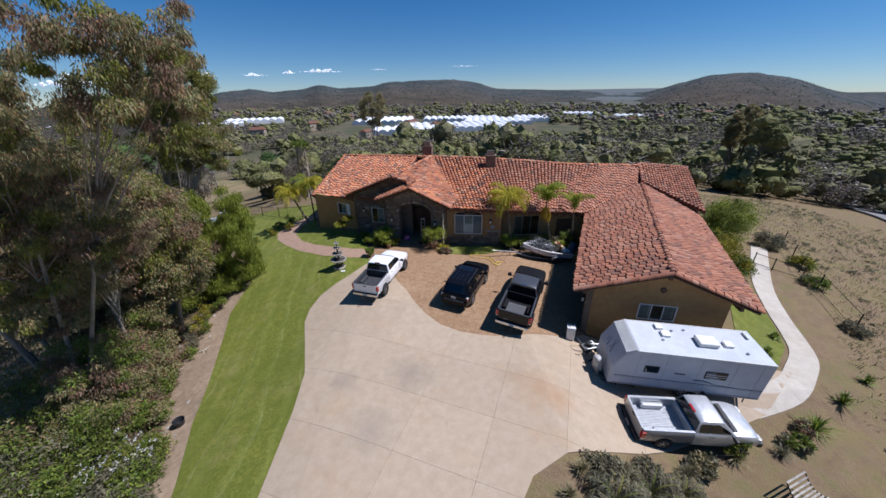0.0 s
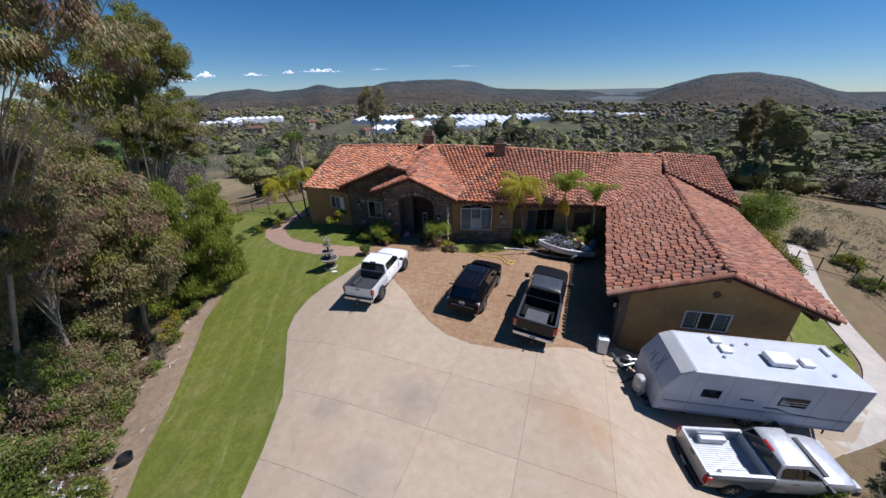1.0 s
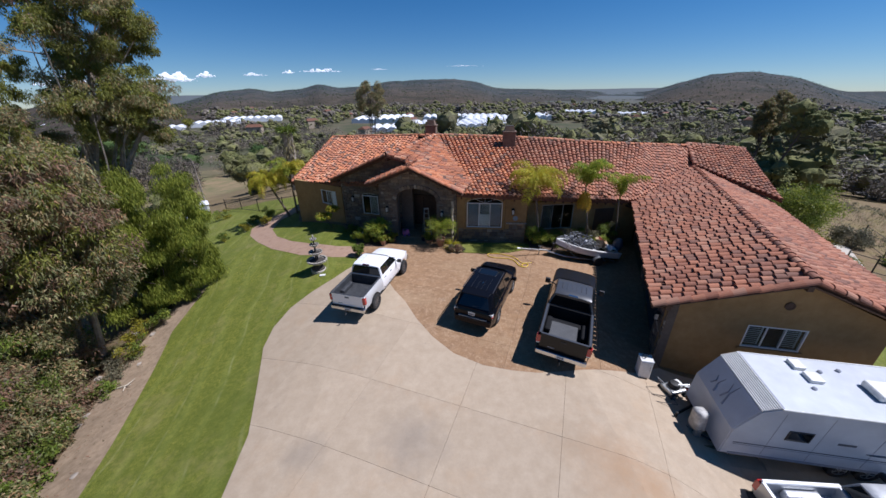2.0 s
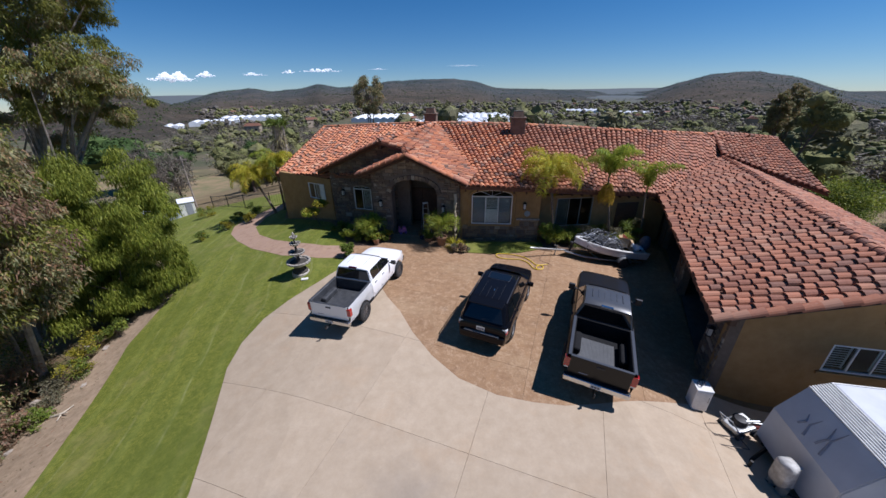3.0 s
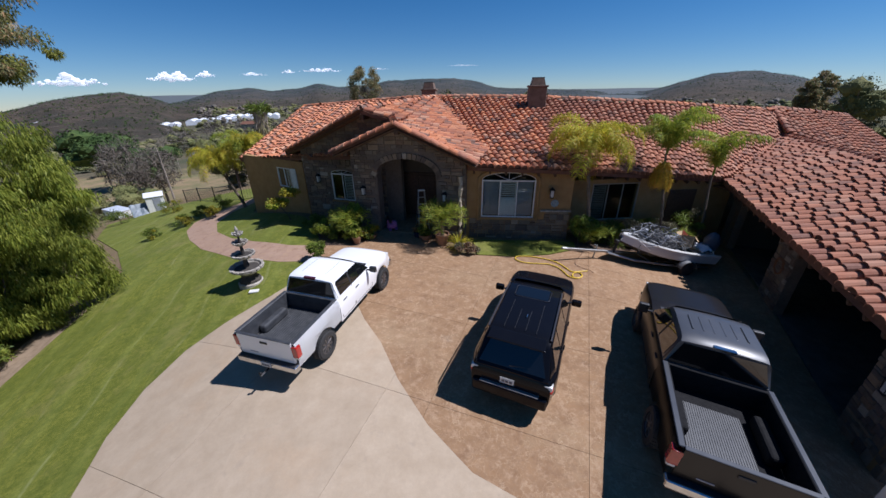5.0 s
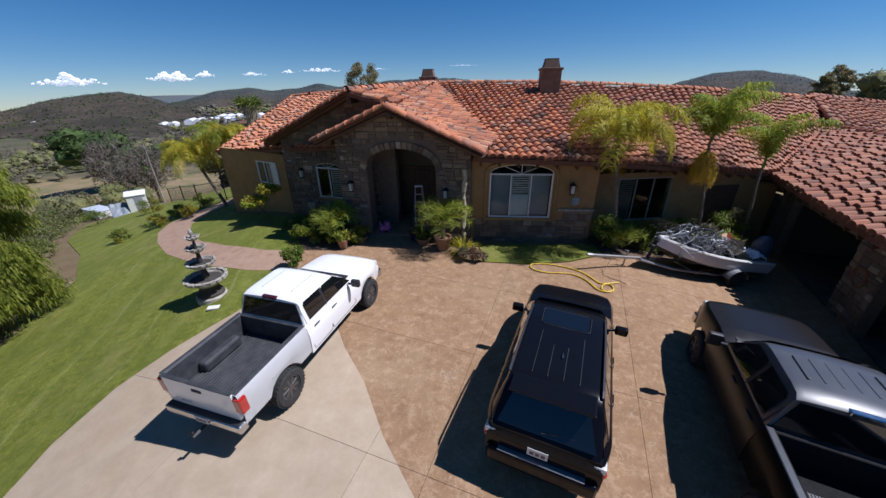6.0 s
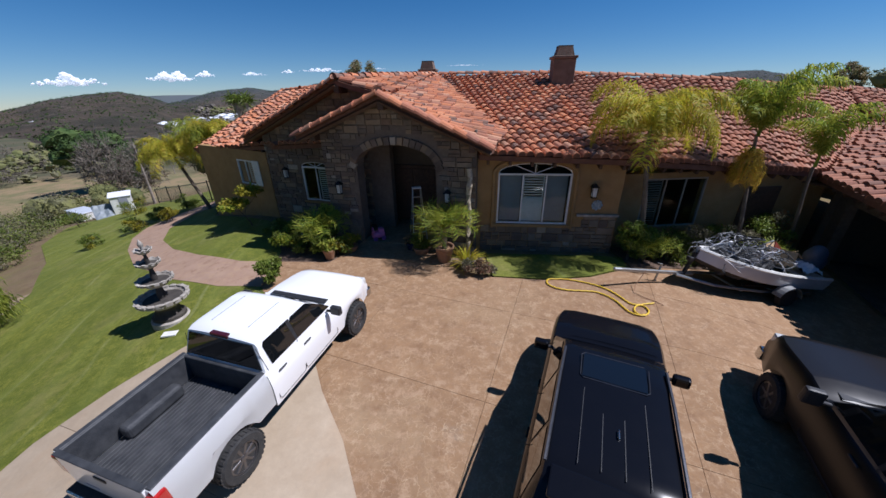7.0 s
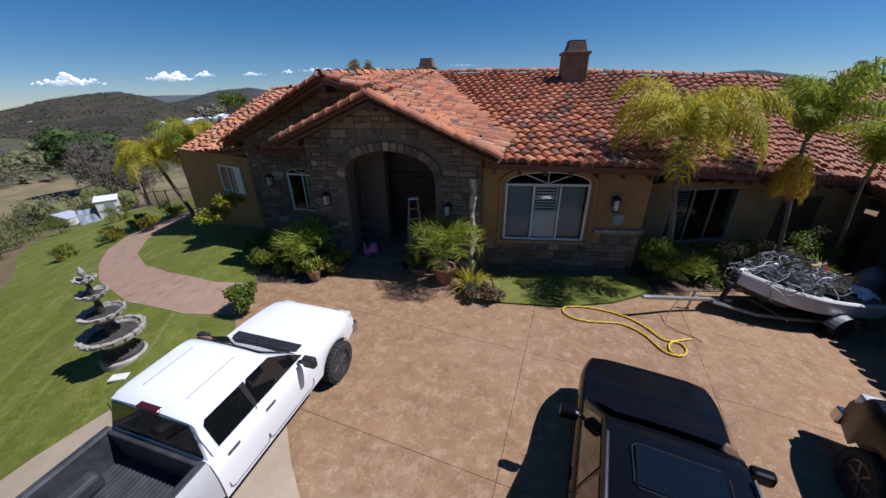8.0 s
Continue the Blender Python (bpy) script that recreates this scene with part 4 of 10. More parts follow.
def roof_slope(name, eave, ridge, seed, singles=0, near=None, label="", pitch=0.35, course=0.42, parent=None, depth=0.16, dimmed=False):
    """A slope with its boards and courses of barrel tiles from the eave line up to the ridge line."""
    r = random.Random(seed)
    n = 14
    bm = bmesh.new()
    rows = []
    for i in range(n + 1):
        e, t = along(eave, i / n), along(ridge, i / n)
        rows.append([bm.verts.new(e), bm.verts.new(t), bm.verts.new(e - Vector((0, 0, depth))), bm.verts.new(t - Vector((0, 0, depth)))])
    for a, b in zip(rows, rows[1:]):
        for k, l in ((0, 1), (1, 3), (3, 2), (2, 0)):
            bm.faces.new((a[k], b[k], b[l], a[l]))
    bm.faces.new((rows[0][0], rows[0][1], rows[0][3], rows[0][2])), bm.faces.new((rows[-1][0], rows[-1][2], rows[-1][3], rows[-1][1]))
    bmesh.ops.remove_doubles(bm, verts=bm.verts[:], dist=0.001)
    bmesh.ops.recalc_face_normals(bm, faces=bm.faces)
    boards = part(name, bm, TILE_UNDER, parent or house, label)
    le = sum((Vector(b) - Vector(a)).length for a, b in zip(eave, eave[1:]))
    lr = sum((Vector(b) - Vector(a)).length for a, b in zip(ridge, ridge[1:]))
    cols = max(2, int(max(le, lr * 0.96) / pitch))
    mats = []
    for i in range(cols):
        s = (i + 0.5) / cols
        e, t = along(eave, s), along(ridge, s)
        e2, t2 = along(eave, min(1, s + 0.02)), along(ridge, min(1, s + 0.02))
        rise = t - e
        if rise.length < 0.3:
            continue
        y = rise.normalized()
        k = int((rise.length + 0.06) / course)
        slip = max(-0.14, min(0.14, r.gauss(0, 0.08)))
        for j in range(k):
            p = e + y * (course * (j + 0.44) + (slip if j else 0) + (0.1 if i % 2 and j else 0))
            f = j / max(1, k)
            side = (e2 - e).lerp(t2 - t, f)
            if side.length < 1e-4:
                side = along(eave, s) - along(eave, s - 0.02)
            z = side.cross(y).normalized()
            if z.z < 0:
                z = -z
            x = y.cross(z)
            m = Matrix(((x.x, y.x, z.x, p.x), (x.y, y.y, z.y, p.y), (x.z, y.z, z.z, p.z), (0, 0, 0, 1)))
            m = m @ at(r.gauss(0, 0.01), r.gauss(0, 0.03), 0.03 + r.random() * 0.025) @ pose(0, 0, 0, -3.5 - abs(r.gauss(0, 1.1)), r.gauss(0, 1.2), r.gauss(0, 1.6))
            mats.append((m, p))
    if near:
        mats.sort(key=lambda q: (q[1] - Vector(near)).length)
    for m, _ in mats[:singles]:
        ob = new("tile", DIM_TILE_MESH if dimmed else TILE_MESH)
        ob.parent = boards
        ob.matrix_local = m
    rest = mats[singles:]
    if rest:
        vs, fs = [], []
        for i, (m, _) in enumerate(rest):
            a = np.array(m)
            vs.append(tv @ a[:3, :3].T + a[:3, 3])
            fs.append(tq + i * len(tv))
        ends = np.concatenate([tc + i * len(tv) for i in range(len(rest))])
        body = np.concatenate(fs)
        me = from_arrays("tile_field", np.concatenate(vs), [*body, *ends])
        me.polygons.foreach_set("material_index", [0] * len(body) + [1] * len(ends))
        ob = part_mesh("tile_field", me, [TILE_DIM if dimmed else TILE, TILE_UNDER], boards)
        ob["kind"] = "stuff"
    return boards


def ridge_row(a, b, parent, seed=0, step=0.42, lift=0.06, dimmed=False):
    """Ridge tiles from a to b."""
    r = random.Random(seed)
    a, b = Vector(a), Vector(b)
    n = max(1, int((b - a).length / step))
    d = (b - a).normalized()
    x = d.cross(Vector((0, 0, 1))).normalized()
    z = x.cross(d)
    for i in range(n):
        p = a.lerp(b, (i + 0.5) / n) + Vector((0, 0, lift))
        m = Matrix(((x.x, d.x, z.x, p.x), (x.y, d.y, z.y, p.y), (x.z, d.z, z.z, p.z), (0, 0, 0, 1))) @ pose(r.gauss(0, 0.01), 0, r.random() * 0.02, -3 + r.gauss(0, 1), r.gauss(0, 2), r.gauss(0, 2))
        ob = new("ridge_tile", DIM_RIDGE_MESH if dimmed else RIDGE_MESH)
        ob.parent = parent
        ob.matrix_local = m


def rafter_tails(a, b, inward, parent, step=0.62, size=(0.09, 0.15, 0.75), drop=0.26):
    """Square beam ends under an eave."""
    a, b, w = Vector(a), Vector(b), Vector(inward).normalized()
    n = int((b - a).length / step)
    q = w.to_track_quat("Z", "Y").to_matrix().to_4x4()
    for i in range(n + 1):
        p = a.lerp(b, i / max(1, n)) + w * (size[2] / 2 + 0.05) - Vector((0, 0, drop))
        box_part("rafter_tail", size, Matrix.Translation(p) @ q, WOOD_DARK, parent, 0.008)


MAIN_E = [(0.62, 28.03, 3.87), (0.8, 28.0, 3.86), (5.15, 27.55, 3.72), (9.0, 28.2, 3.32), (13.15, 29.2, 2.85)]
MAIN_R = [(-1.2, 38.2, 6.4), (0.4, 37.9, 6.42), (4.6, 36.9, 6.36), (8.4, 36.3, 6.2), (13.0, 35.4, 5.92), (17.0, 36.25, 5.63)]
main_roof = roof_slope("roof_main", MAIN_E[:3], MAIN_R[:3], 1, 300, (4, 28, 3.8))
roof_slope("roof_main_east", MAIN_E[2:], MAIN_R[2:], 21, 120, (8, 28, 3.4), dimmed=True)
roof_slope("roof_east", [(13.15, 29.2, 2.85), (21.2, 35.6, 3.85)], [(17.0, 36.25, 5.63), (21.6, 37.2, 5.3)], 2, dimmed=True)
LEFT_E = [(-13.65, 35.75, 2.98), (-8.5, 32.45, 3.62), (-5.0, 30.9, 3.9)]
LEFT_R = [(-11.8, 43.7, 5.72), (-7.0, 41.3, 6.05), (-2.4, 38.5, 6.38)]
left_roof = roof_slope("roof_west", LEFT_E, LEFT_R, 3, 120, (-10, 34, 3))
roof_slope("roof_hip", [(-10.9, 47.9, 2.9), (-13.65, 35.75, 2.98)], [(-11.8, 43.8, 5.7), (-11.8, 43.7, 5.72)], 4)
B_TOP = [(-4.32, 30.35, 6.12), (-0.95, 38.0, 6.44)]
east_gable = roof_slope("roof_gable_east", [(0.95, 27.55, 4.12), (1.95, 30.5, 4.32), (-0.9, 37.9, 6.4)], [(-2.5, 28.35, 5.64), (-3.0, 30.6, 5.68), (-0.95, 38.0, 6.44)], 5, 90, (0, 28, 4.4))
roof_slope("roof_gable_upper", [(-2.52, 30.05, 5.6), (-2.2, 31.8, 5.7), (-0.95, 37.6, 6.38)], [(-4.32, 30.35, 6.12), (-3.5, 32.3, 6.2), (-0.95, 38.0, 6.44)], 6)
west_gable = roof_slope("roof_gable_west", [(-9.1, 32.25, 3.95), (-8.4, 33.4, 3.9), (-1.2, 37.9, 6.35)], [(-4.32, 30.35, 6.12), (-3.4, 32.4, 6.2), (-0.95, 38.0, 6.44)], 7)
porch_west = roof_slope("roof_porch_west", [(-5.6, 29.25, 4.36), (-5.2, 31.2, 4.36)], [(-2.5, 28.35, 5.64), (-2.2, 30.4, 5.66)], 8, 40, (-4, 29, 5))
WL_E = [(7.85, 17.15, 2.5), (13.15, 29.2, 2.72)]
WL_R = [(12.65, 16.15, 4.0), (18.1, 28.4, 3.98)]
wing_west = roof_slope("roof_wing_west", WL_E, WL_R, 9, 300, (10.5, 18, 3), dimmed=True)
roof_slope("roof_wing_valley", [(13.15, 29.2, 2.72), (21.2, 35.6, 3.86)], [(18.1, 28.4, 3.98), (21.25, 35.62, 3.92)], 10, dimmed=True)
wing_east = roof_slope("roof_wing_east", [(17.2, 15.05, 2.2), (26.0, 34.6, 2.2)], [(12.65, 16.15, 4.0), (21.25, 35.6, 3.96)], 11, 150, (15, 17, 3), dimmed=True)
step_roof = roof_slope("roof_step", [(21.0, 34.8, 4.1), (24.3, 29.6, 2.55)], [(21.7, 37.5, 5.45), (27.4, 37.9, 4.85)], 12, dimmed=True)
roof_slope("roof_back", [(-10.9, 47.9, 2.9), (27.0, 44.2, 2.6)], [(-11.8, 43.7, 5.72), (-2.4, 38.5, 6.38), (13.0, 35.4, 5.92), (27.4, 37.9, 4.85)], 13)

for a, b in zip(MAIN_R, MAIN_R[1:]):
    ridge_row(a, b, main_roof, 1)
ridge_row((-2.4, 38.5, 6.38), (-1.2, 38.2, 6.4), main_roof, 2)
ridge_row((17.0, 36.25, 5.63), (21.6, 37.2, 5.3), main_roof, 2)
for a, b in zip(LEFT_R, LEFT_R[1:]):
    ridge_row(a, b, left_roof, 3)
ridge_row((-13.6, 35.9, 3.0), (-11.8, 43.7, 5.72), left_roof, 4)
ridge_row(B_TOP[0], B_TOP[1], east_gable, 5)
ridge_row((-2.5, 28.3, 5.66), (-2.9, 30.5, 5.7), east_gable, 6)
ridge_row((12.65, 16.15, 4.0), (21.25, 35.6, 3.96), wing_west, 7, dimmed=True)
ridge_row((21.7, 37.5, 5.45), (27.4, 37.9, 4.85), step_roof, 8, dimmed=True)
ridge_row((21.0, 34.9, 4.15), (21.7, 37.5, 5.45), step_roof, 9, dimmed=True)
# rake tiles down the gables
ridge_row((-2.5, 28.3, 5.62), (0.95, 27.5, 4.1), east_gable, 10, lift=0.02)
ridge_row((-2.5, 28.3, 5.62), (-5.65, 29.2, 4.34), porch_west, 11, lift=0.02)
ridge_row((-4.32, 30.3, 6.1), (-9.1, 32.2, 3.95), west_gable, 12, lift=0.02)
ridge_row((12.65, 16.1, 3.98), (7.85, 17.1, 2.48), wing_west, 13, lift=0.02, dimmed=True)
ridge_row((12.65, 16.1, 3.98), (17.2, 15.0, 2.18), wing_east, 14, lift=0.02, dimmed=True)
# mortar lines where the gable ridge meets the roof
bm = bmesh.new()
tube(bm, [(-3.9, 31.4, 6.27), (-2.6, 34.3, 6.38), (-1.0, 37.8, 6.56)], [0.07, 0.09, 0.08], 6)
part("mortar_line", bm, CAST_STONE, east_gable, "white mortar line along the ridge")

rafter_tails((0.9, 28.0, 3.86), (5.1, 27.55, 3.72), (0.1, 1, 0.27), house)
rafter_tails((5.3, 27.6, 3.7), (13.0, 29.1, 2.87), (-0.1, 1, 0.3), house)
rafter_tails((-13.5, 35.7, 2.98), (-8.6, 32.5, 3.6), (0.4, 0.85, 0.28), house)
rafter_tails((7.95, 17.4, 2.5), (13.0, 28.9, 2.72), (0.92, -0.4, 0.28), house)
for p, d in (((-2.45, 28.35, 5.35), (0.1, 1, 0)), ((-5.0, 29.2, 4.35), (0.1, 1, 0)), ((0.35, 27.7, 4.12), (0.1, 1, 0)), ((-4.3, 30.4, 5.82), (0.25, 1, 0)), ((12.65, 16.2, 3.7), (0.2, 1, 0)), ((8.5, 17.1, 2.35), (0.2, 1, 0)), ((16.3, 15.3, 2.2), (0.2, 1, 0))):
    q = Vector(d).to_track_quat("Z", "Y").to_matrix().to_4x4()
    box_part("beam_end", (0.2, 0.26, 1.0), Matrix.Translation(Vector(p) + Vector(d).normalized() * 0.45) @ q, WOOD_DARK, house, 0.015)
# soffit boards under the gables
for a, b in (((-2.5, 28.36, 5.47), (0.92, 27.56, 3.96)), ((-2.5, 28.36, 5.47), (-5.58, 29.26, 4.2)), ((-4.32, 30.36, 5.96), (-9.05, 32.26, 3.8)), ((12.65, 16.16, 3.84), (7.88, 17.16, 2.34)), ((12.65, 16.16, 3.84), (17.15, 15.06, 2.04))):
    bm = bmesh.new()
    rod(bm, a, b, 0.075, sides=4)
    part("barge_board", bm, WOOD_DARK, house)

# Board added under the roof joint to keep sun off the wall top.
box_part("soffit", (1.7, 1.6, 0.08), at(13.75, 28.95, 2.47) @ pose(0, 0, 0, 0, 0, 10), WOOD_DARK, house, 0.01)


def chimney(x, y, base, top, w, d, yaw):
    th = new("chimney")
    th.parent = house
    th.matrix_local = pose(x, y, 0, 0, 0, yaw)
    h = top - base
    box_part("shaft", (w, d, h * 0.8), at(0, 0, base + h * 0.4), CHIMNEY, th, 0.02)
    box_part("collar", (w + 0.12, d + 0.12, 0.12), at(0, 0, base + h * 0.8 + 0.06), CHIMNEY, th, 0.02)
    bm = bmesh.new()
    bmesh.ops.create_cone(bm, cap_ends=True, segments=4, radius1=w * 0.58, radius2=w * 0.44, depth=h * 0.2, matrix=at(0, 0, base + h * 0.9 + 0.1) @ pose(0, 0, 0, 0, 0, 45))
    part("hood", bm, CHIMNEY, th)
    box_part("cap", (w * 0.66, d * 0.66, 0.06), at(0, 0, top + 0.12), DARK_STONE, th, 0.01)


CHIMNEY = surf("brown_chimney_block", (0.13, 0.085, 0.06), (0.21, 0.145, 0.105), 4, 0.92, bump=0.6, bscale=16)
chimney(5.2, 35.2, 5.4, 7.35, 1.0, 0.9, -6)
chimney(-1.4, 42.8, 5.0, 7.3, 1.1, 0.9, -10)

lantern(FC, uc(4.42), 2.72, 1.1)
lantern(FP, up(-0.38), 2.5)
lantern(FP, up(-4.3), 2.6)
lantern(FB, ub(-7.35), 2.6)
lantern(FG, 11.7, 1.1)


# ---- vehicles ----
def interp(x, table):
    for (a, va), (b, vb) in zip(table, table[1:]):
        if x <= b:
            f = max(0, min(1, (x - a) / (b - a)))
            return va + (vb - va) * f
    return table[-1][1]


def shell(bm, xs, section, close=True):
    """A body lofted through half sections (y, z) at the stations xs, mirrored to both sides."""
    rings = []
    for x in xs:
        half = section(x)
        ring = [bm.verts.new((x, y, z)) for y, z in half]
        other = [bm.verts.new((x, -y, z)) for y, z in half[::-1] if abs(y) > 1e-4]
        rings.append(ring + other)
    n = len(rings[0])
    for a, b in zip(rings, rings[1:]):
        for i in range(n - 1):
            bm.faces.new((a[i], a[i + 1], b[i + 1], b[i]))
    if close:
        bm.faces.new(rings[0]), bm.faces.new(rings[-1][::-1])
    bmesh.ops.recalc_face_normals(bm, faces=bm.faces)


def frange(a, b, step):
    n = max(1, round((b - a) / step))
    return [a + (b - a) * i / n for i in range(n + 1)]


def arch_floor(x, axles, r, hub, sill):
    """The lower edge of a body side: the sill, lifted over the wheels."""
    z = sill
    for a in axles:
        if abs(x - a) < r:
            z = max(z, hub + math.sqrt(r * r - (x - a) ** 2))
    return z


def wheel(parent, x, y, r, width, rim_material, spokes=6, turn=0.0):
    """A wheel with its tyre, rim and spokes; its outer side faces away from the body."""
    side = 1 if y > 0 else -1
    w = new("wheel")
    w.parent = parent
    w.matrix_local = at(x, y, r) @ pose(0, 0, 0, -90 * side, 0, 0) @ pose(0, 0, 0, 0, 0, turn)
    k = r * 0.62
    bm = bmesh.new()
    lathe(bm, [(k, -width / 2), (r * 0.9, -width / 2), (r * 0.985, -width * 0.36), (r, 0), (r * 0.985, width * 0.36), (r * 0.9, width / 2), (k * 1.02, width / 2), (k, width * 0.36)], 36)
    part("tyre", bm, RUBBER, w, smooth_faces=True)
    bm = bmesh.new()
    for i in range(30):
        a = 2 * math.pi * i / 30
        for s in (-0.28, 0.28):
            block(bm, (0.02, r * 0.12, width * 0.3), Matrix.Rotation(a + (0.1 if s > 0 else 0), 4, "Z") @ at(r * 0.995, 0, s * width))
    part("tread", bm, RUBBER, w)
    bm = bmesh.new()
    lathe(bm, [(k, -width * 0.3), (k, width * 0.42), (k * 0.9, width * 0.43), (k * 0.86, width * 0.2), (0.02, width * 0.12)], 30)
    rim = part("rim", bm, rim_material, w, smooth_faces=True)
    bm = bmesh.new()
    for i in range(spokes):
        a = 2 * math.pi * i / spokes
        block(bm, (k * 0.8, k * 0.2, width * 0.1), Matrix.Rotation(a, 4, "Z") @ at(k * 0.5, 0, width * 0.34), 0.008)
    lathe(bm, [(k * 0.24, width * 0.2), (k * 0.24, width * 0.42), (k * 0.15, width * 0.46), (0.01, width * 0.46)], 16)
    part("spokes", bm, rim_material, w)
    return w


def side_panel(bm, outline, surface, lift=0.006, sides=(1, -1), cell=0.2):
    """A thin panel of points (x, z) laid on the body's side."""
    for s in sides:
        b2 = bmesh.new()
        sheet(b2, outline)
        for k in (0, 1):
            lo, hi = min(v.co[k] for v in b2.verts), max(v.co[k] for v in b2.verts)
            for c in frange(lo, hi, cell)[1:-1]:
                co, no = [0, 0, 0], [0, 0, 0]
                co[k], no[k] = c, 1
                bmesh.ops.bisect_plane(b2, geom=b2.verts[:] + b2.edges[:] + b2.faces[:], plane_co=co, plane_no=no)
        for v in b2.verts:
            x, z = v.co.x, v.co.y
            v.co = (x, s * (surface(x, z) + lift), z)
        me = bpy.data.meshes.new("t")
        b2.to_mesh(me)
        b2.free()
        bm.from_mesh(me)
        bpy.data.meshes.remove(me)


def seam(bm, pts, surface, sides=(1, -1), r=0.006):
    for s in sides:
        tube(bm, [(x, s * (surface(x, z) + 0.001), z) for x, z in pts], r, 4)


def plate(parent, m, w=0.31, h=0.16):
    """A number plate with plain bars in place of its characters."""
    p = box_part("number_plate", (0.012, w, h), m, PLATE, parent, 0.004)
    for i in range(3):
        box_part("bar", (0.006, w * 0.2, h * 0.4), at(-0.008, (i - 1) * w * 0.27, -0.01), DARK_DECAL, p, 0)
    return p


PLATE = plain("plate_white", (0.6, 0.6, 0.58), 0.45)


def pickup(name, m, label, d, colours):
    """A pickup truck; d holds its sizes, x points forward and z = 0 is the road."""
    body_mat, cab_mat, tail_mat, rim_mat, liner_mat, glass_mat = colours
    th = empty(name, m, label, "pickup truck", "vehicles parked on the drive")
    ax, r, w = d["axle"], d["wheel"], d["width"] / 2
    nose, tail, back = d["nose"], d["tail"], d["back"]
    sill, belt, roof, rail = d["sill"], d["belt"], d["roof"], d["rail"]
    cowl, hood = d["cowl"], d["hood"]
    arch = r * 1.19
    xs = sorted(set(frange(back, nose, 0.12) + [ax - arch, ax - arch + 0.03, ax + arch - 0.03, ax + arch]))
    tops = [(back, belt), (cowl, belt - 0.02), (cowl + 0.5, hood + 0.035), (nose - 0.25, hood - 0.06), (nose, hood - 0.3)]

    def width_at(x):
        return w * (1 - 0.12 * smooth(nose - 0.75, nose, x) ** 1.5)

    def lower(x):
        zb, zt, ww = arch_floor(x, [ax], arch, r, sill), interp(x, tops), width_at(x)
        zs = max(zb + 0.02, min(zt - 0.12, belt - 0.32))
        crown = 0.05 * smooth(cowl - 0.1, cowl + 0.3, x)
        return [(ww * 0.965, zb), (ww * 0.99, zb + (zs - zb) * 0.5), (ww, zs), (ww * 0.975, zt - 0.06), (ww * 0.93, zt), (ww * 0.72, zt + crown * 0.75), (ww * 0.5, zt + crown), (0, zt + crown * 1.15)]

    bm = bmesh.new()
    shell(bm, xs, lower)
    part("body", bm, body_mat, th, smooth_faces=True)

    def side(x, z):
        ww = width_at(x)
        if z > belt:
            return ww * 0.93 - (z - belt) * d["tumble"]
        if z > belt - 0.06:
            return ww * (0.975 - 0.045 * (z - belt + 0.06) / 0.06)
        return ww * (1 - 0.025 * max(0, (z - (belt - 0.32)) / 0.26)) if z > belt - 0.32 else ww * (0.99 + 0.01 * (z - sill) / (belt - 0.32 - sill))

    # cab
    ws0, ws1 = cowl + 0.08, d["screen"]
    rb = back + 0.13
    line = [(back, belt - 0.02), (back + 0.02, belt + 0.03), (rb, roof - 0.07), (rb + 0.1, roof - 0.015), (rb + 0.3, roof), (ws1 - 0.25, roof), (ws1 - 0.08, roof - 0.02), (ws1, roof - 0.05), (ws0, belt - 0.03)]

    def top(x):
        zt = interp(x, line)
        y0 = w * 0.93
        y1 = y0 - max(0, zt - 0.07 - belt) * d["tumble"]
        return [(y0, belt - 0.05), (y0, belt - 0.02 if zt > belt else zt - 0.01), (y1, max(belt - 0.015, zt - 0.08)), (y1 - 0.035, max(belt - 0.012, zt - 0.02)), (y1 - 0.12, zt), (y1 * 0.4, zt + 0.022), (0, zt + 0.028)]

    bm = bmesh.new()
    shell(bm, sorted({x for x, _ in line} | set(frange(rb + 0.3, ws1 - 0.25, 0.25)) | set(frange(ws1, ws0, 0.12))), top)
    cab = part("cab", bm, cab_mat, th, smooth_faces=True)
    if d.get("ribs"):
        for i in range(d["ribs"]):
            y = (i - (d["ribs"] - 1) / 2) * 0.2
            box_part("roof_rib", (ws1 - rb - 0.75, 0.035, 0.02), at((ws1 + rb) / 2 + 0.05, y, roof + 0.022), cab_mat, cab, 0.008)
    # glass
    y_b, y_t = w * 0.93 - 0.06, w * 0.93 - (roof - belt) * d["tumble"] - 0.05
    bm = bmesh.new()
    x0, x1 = back + 0.02, rb
    dz = roof - 0.1 - belt
    q = [(x0 - 0.008, y_b, belt + 0.05), (x0 - 0.008, -y_b, belt + 0.05), (x1 - 0.028, -y_t, roof - 0.1), (x1 - 0.028, y_t, roof - 0.1)]
    vs = [bm.verts.new(p) for p in q]
    bm.faces.new(vs)
    made = bmesh.ops.extrude_face_region(bm, geom=bm.faces[:])
    bmesh.ops.translate(bm, verts=[g for g in made["geom"] if isinstance(g, bmesh.types.BMVert)], vec=(0.05, 0, -0.005))
    bmesh.ops.recalc_face_normals(bm, faces=bm.faces)
    part("rear_window", bm, glass_mat, th)
    bm = bmesh.new()
    n = 6
    grid = []
    for i in range(n + 1):
        f = i / n
        x, z = ws1 + 0.04 + (ws0 - ws1 - 0.1) * f, roof - 0.075 + (belt + 0.02 - roof + 0.075) * f
        yy = (w * 0.93 - (z - belt) * d["tumble"]) - 0.12
        grid.append([bm.verts.new((x + 0.02 + 0.0 * abs(k), yy * k, z + 0.035 + 0.02 * (1 - k * k))) for k in (-1, -0.5, 0, 0.5, 1)])
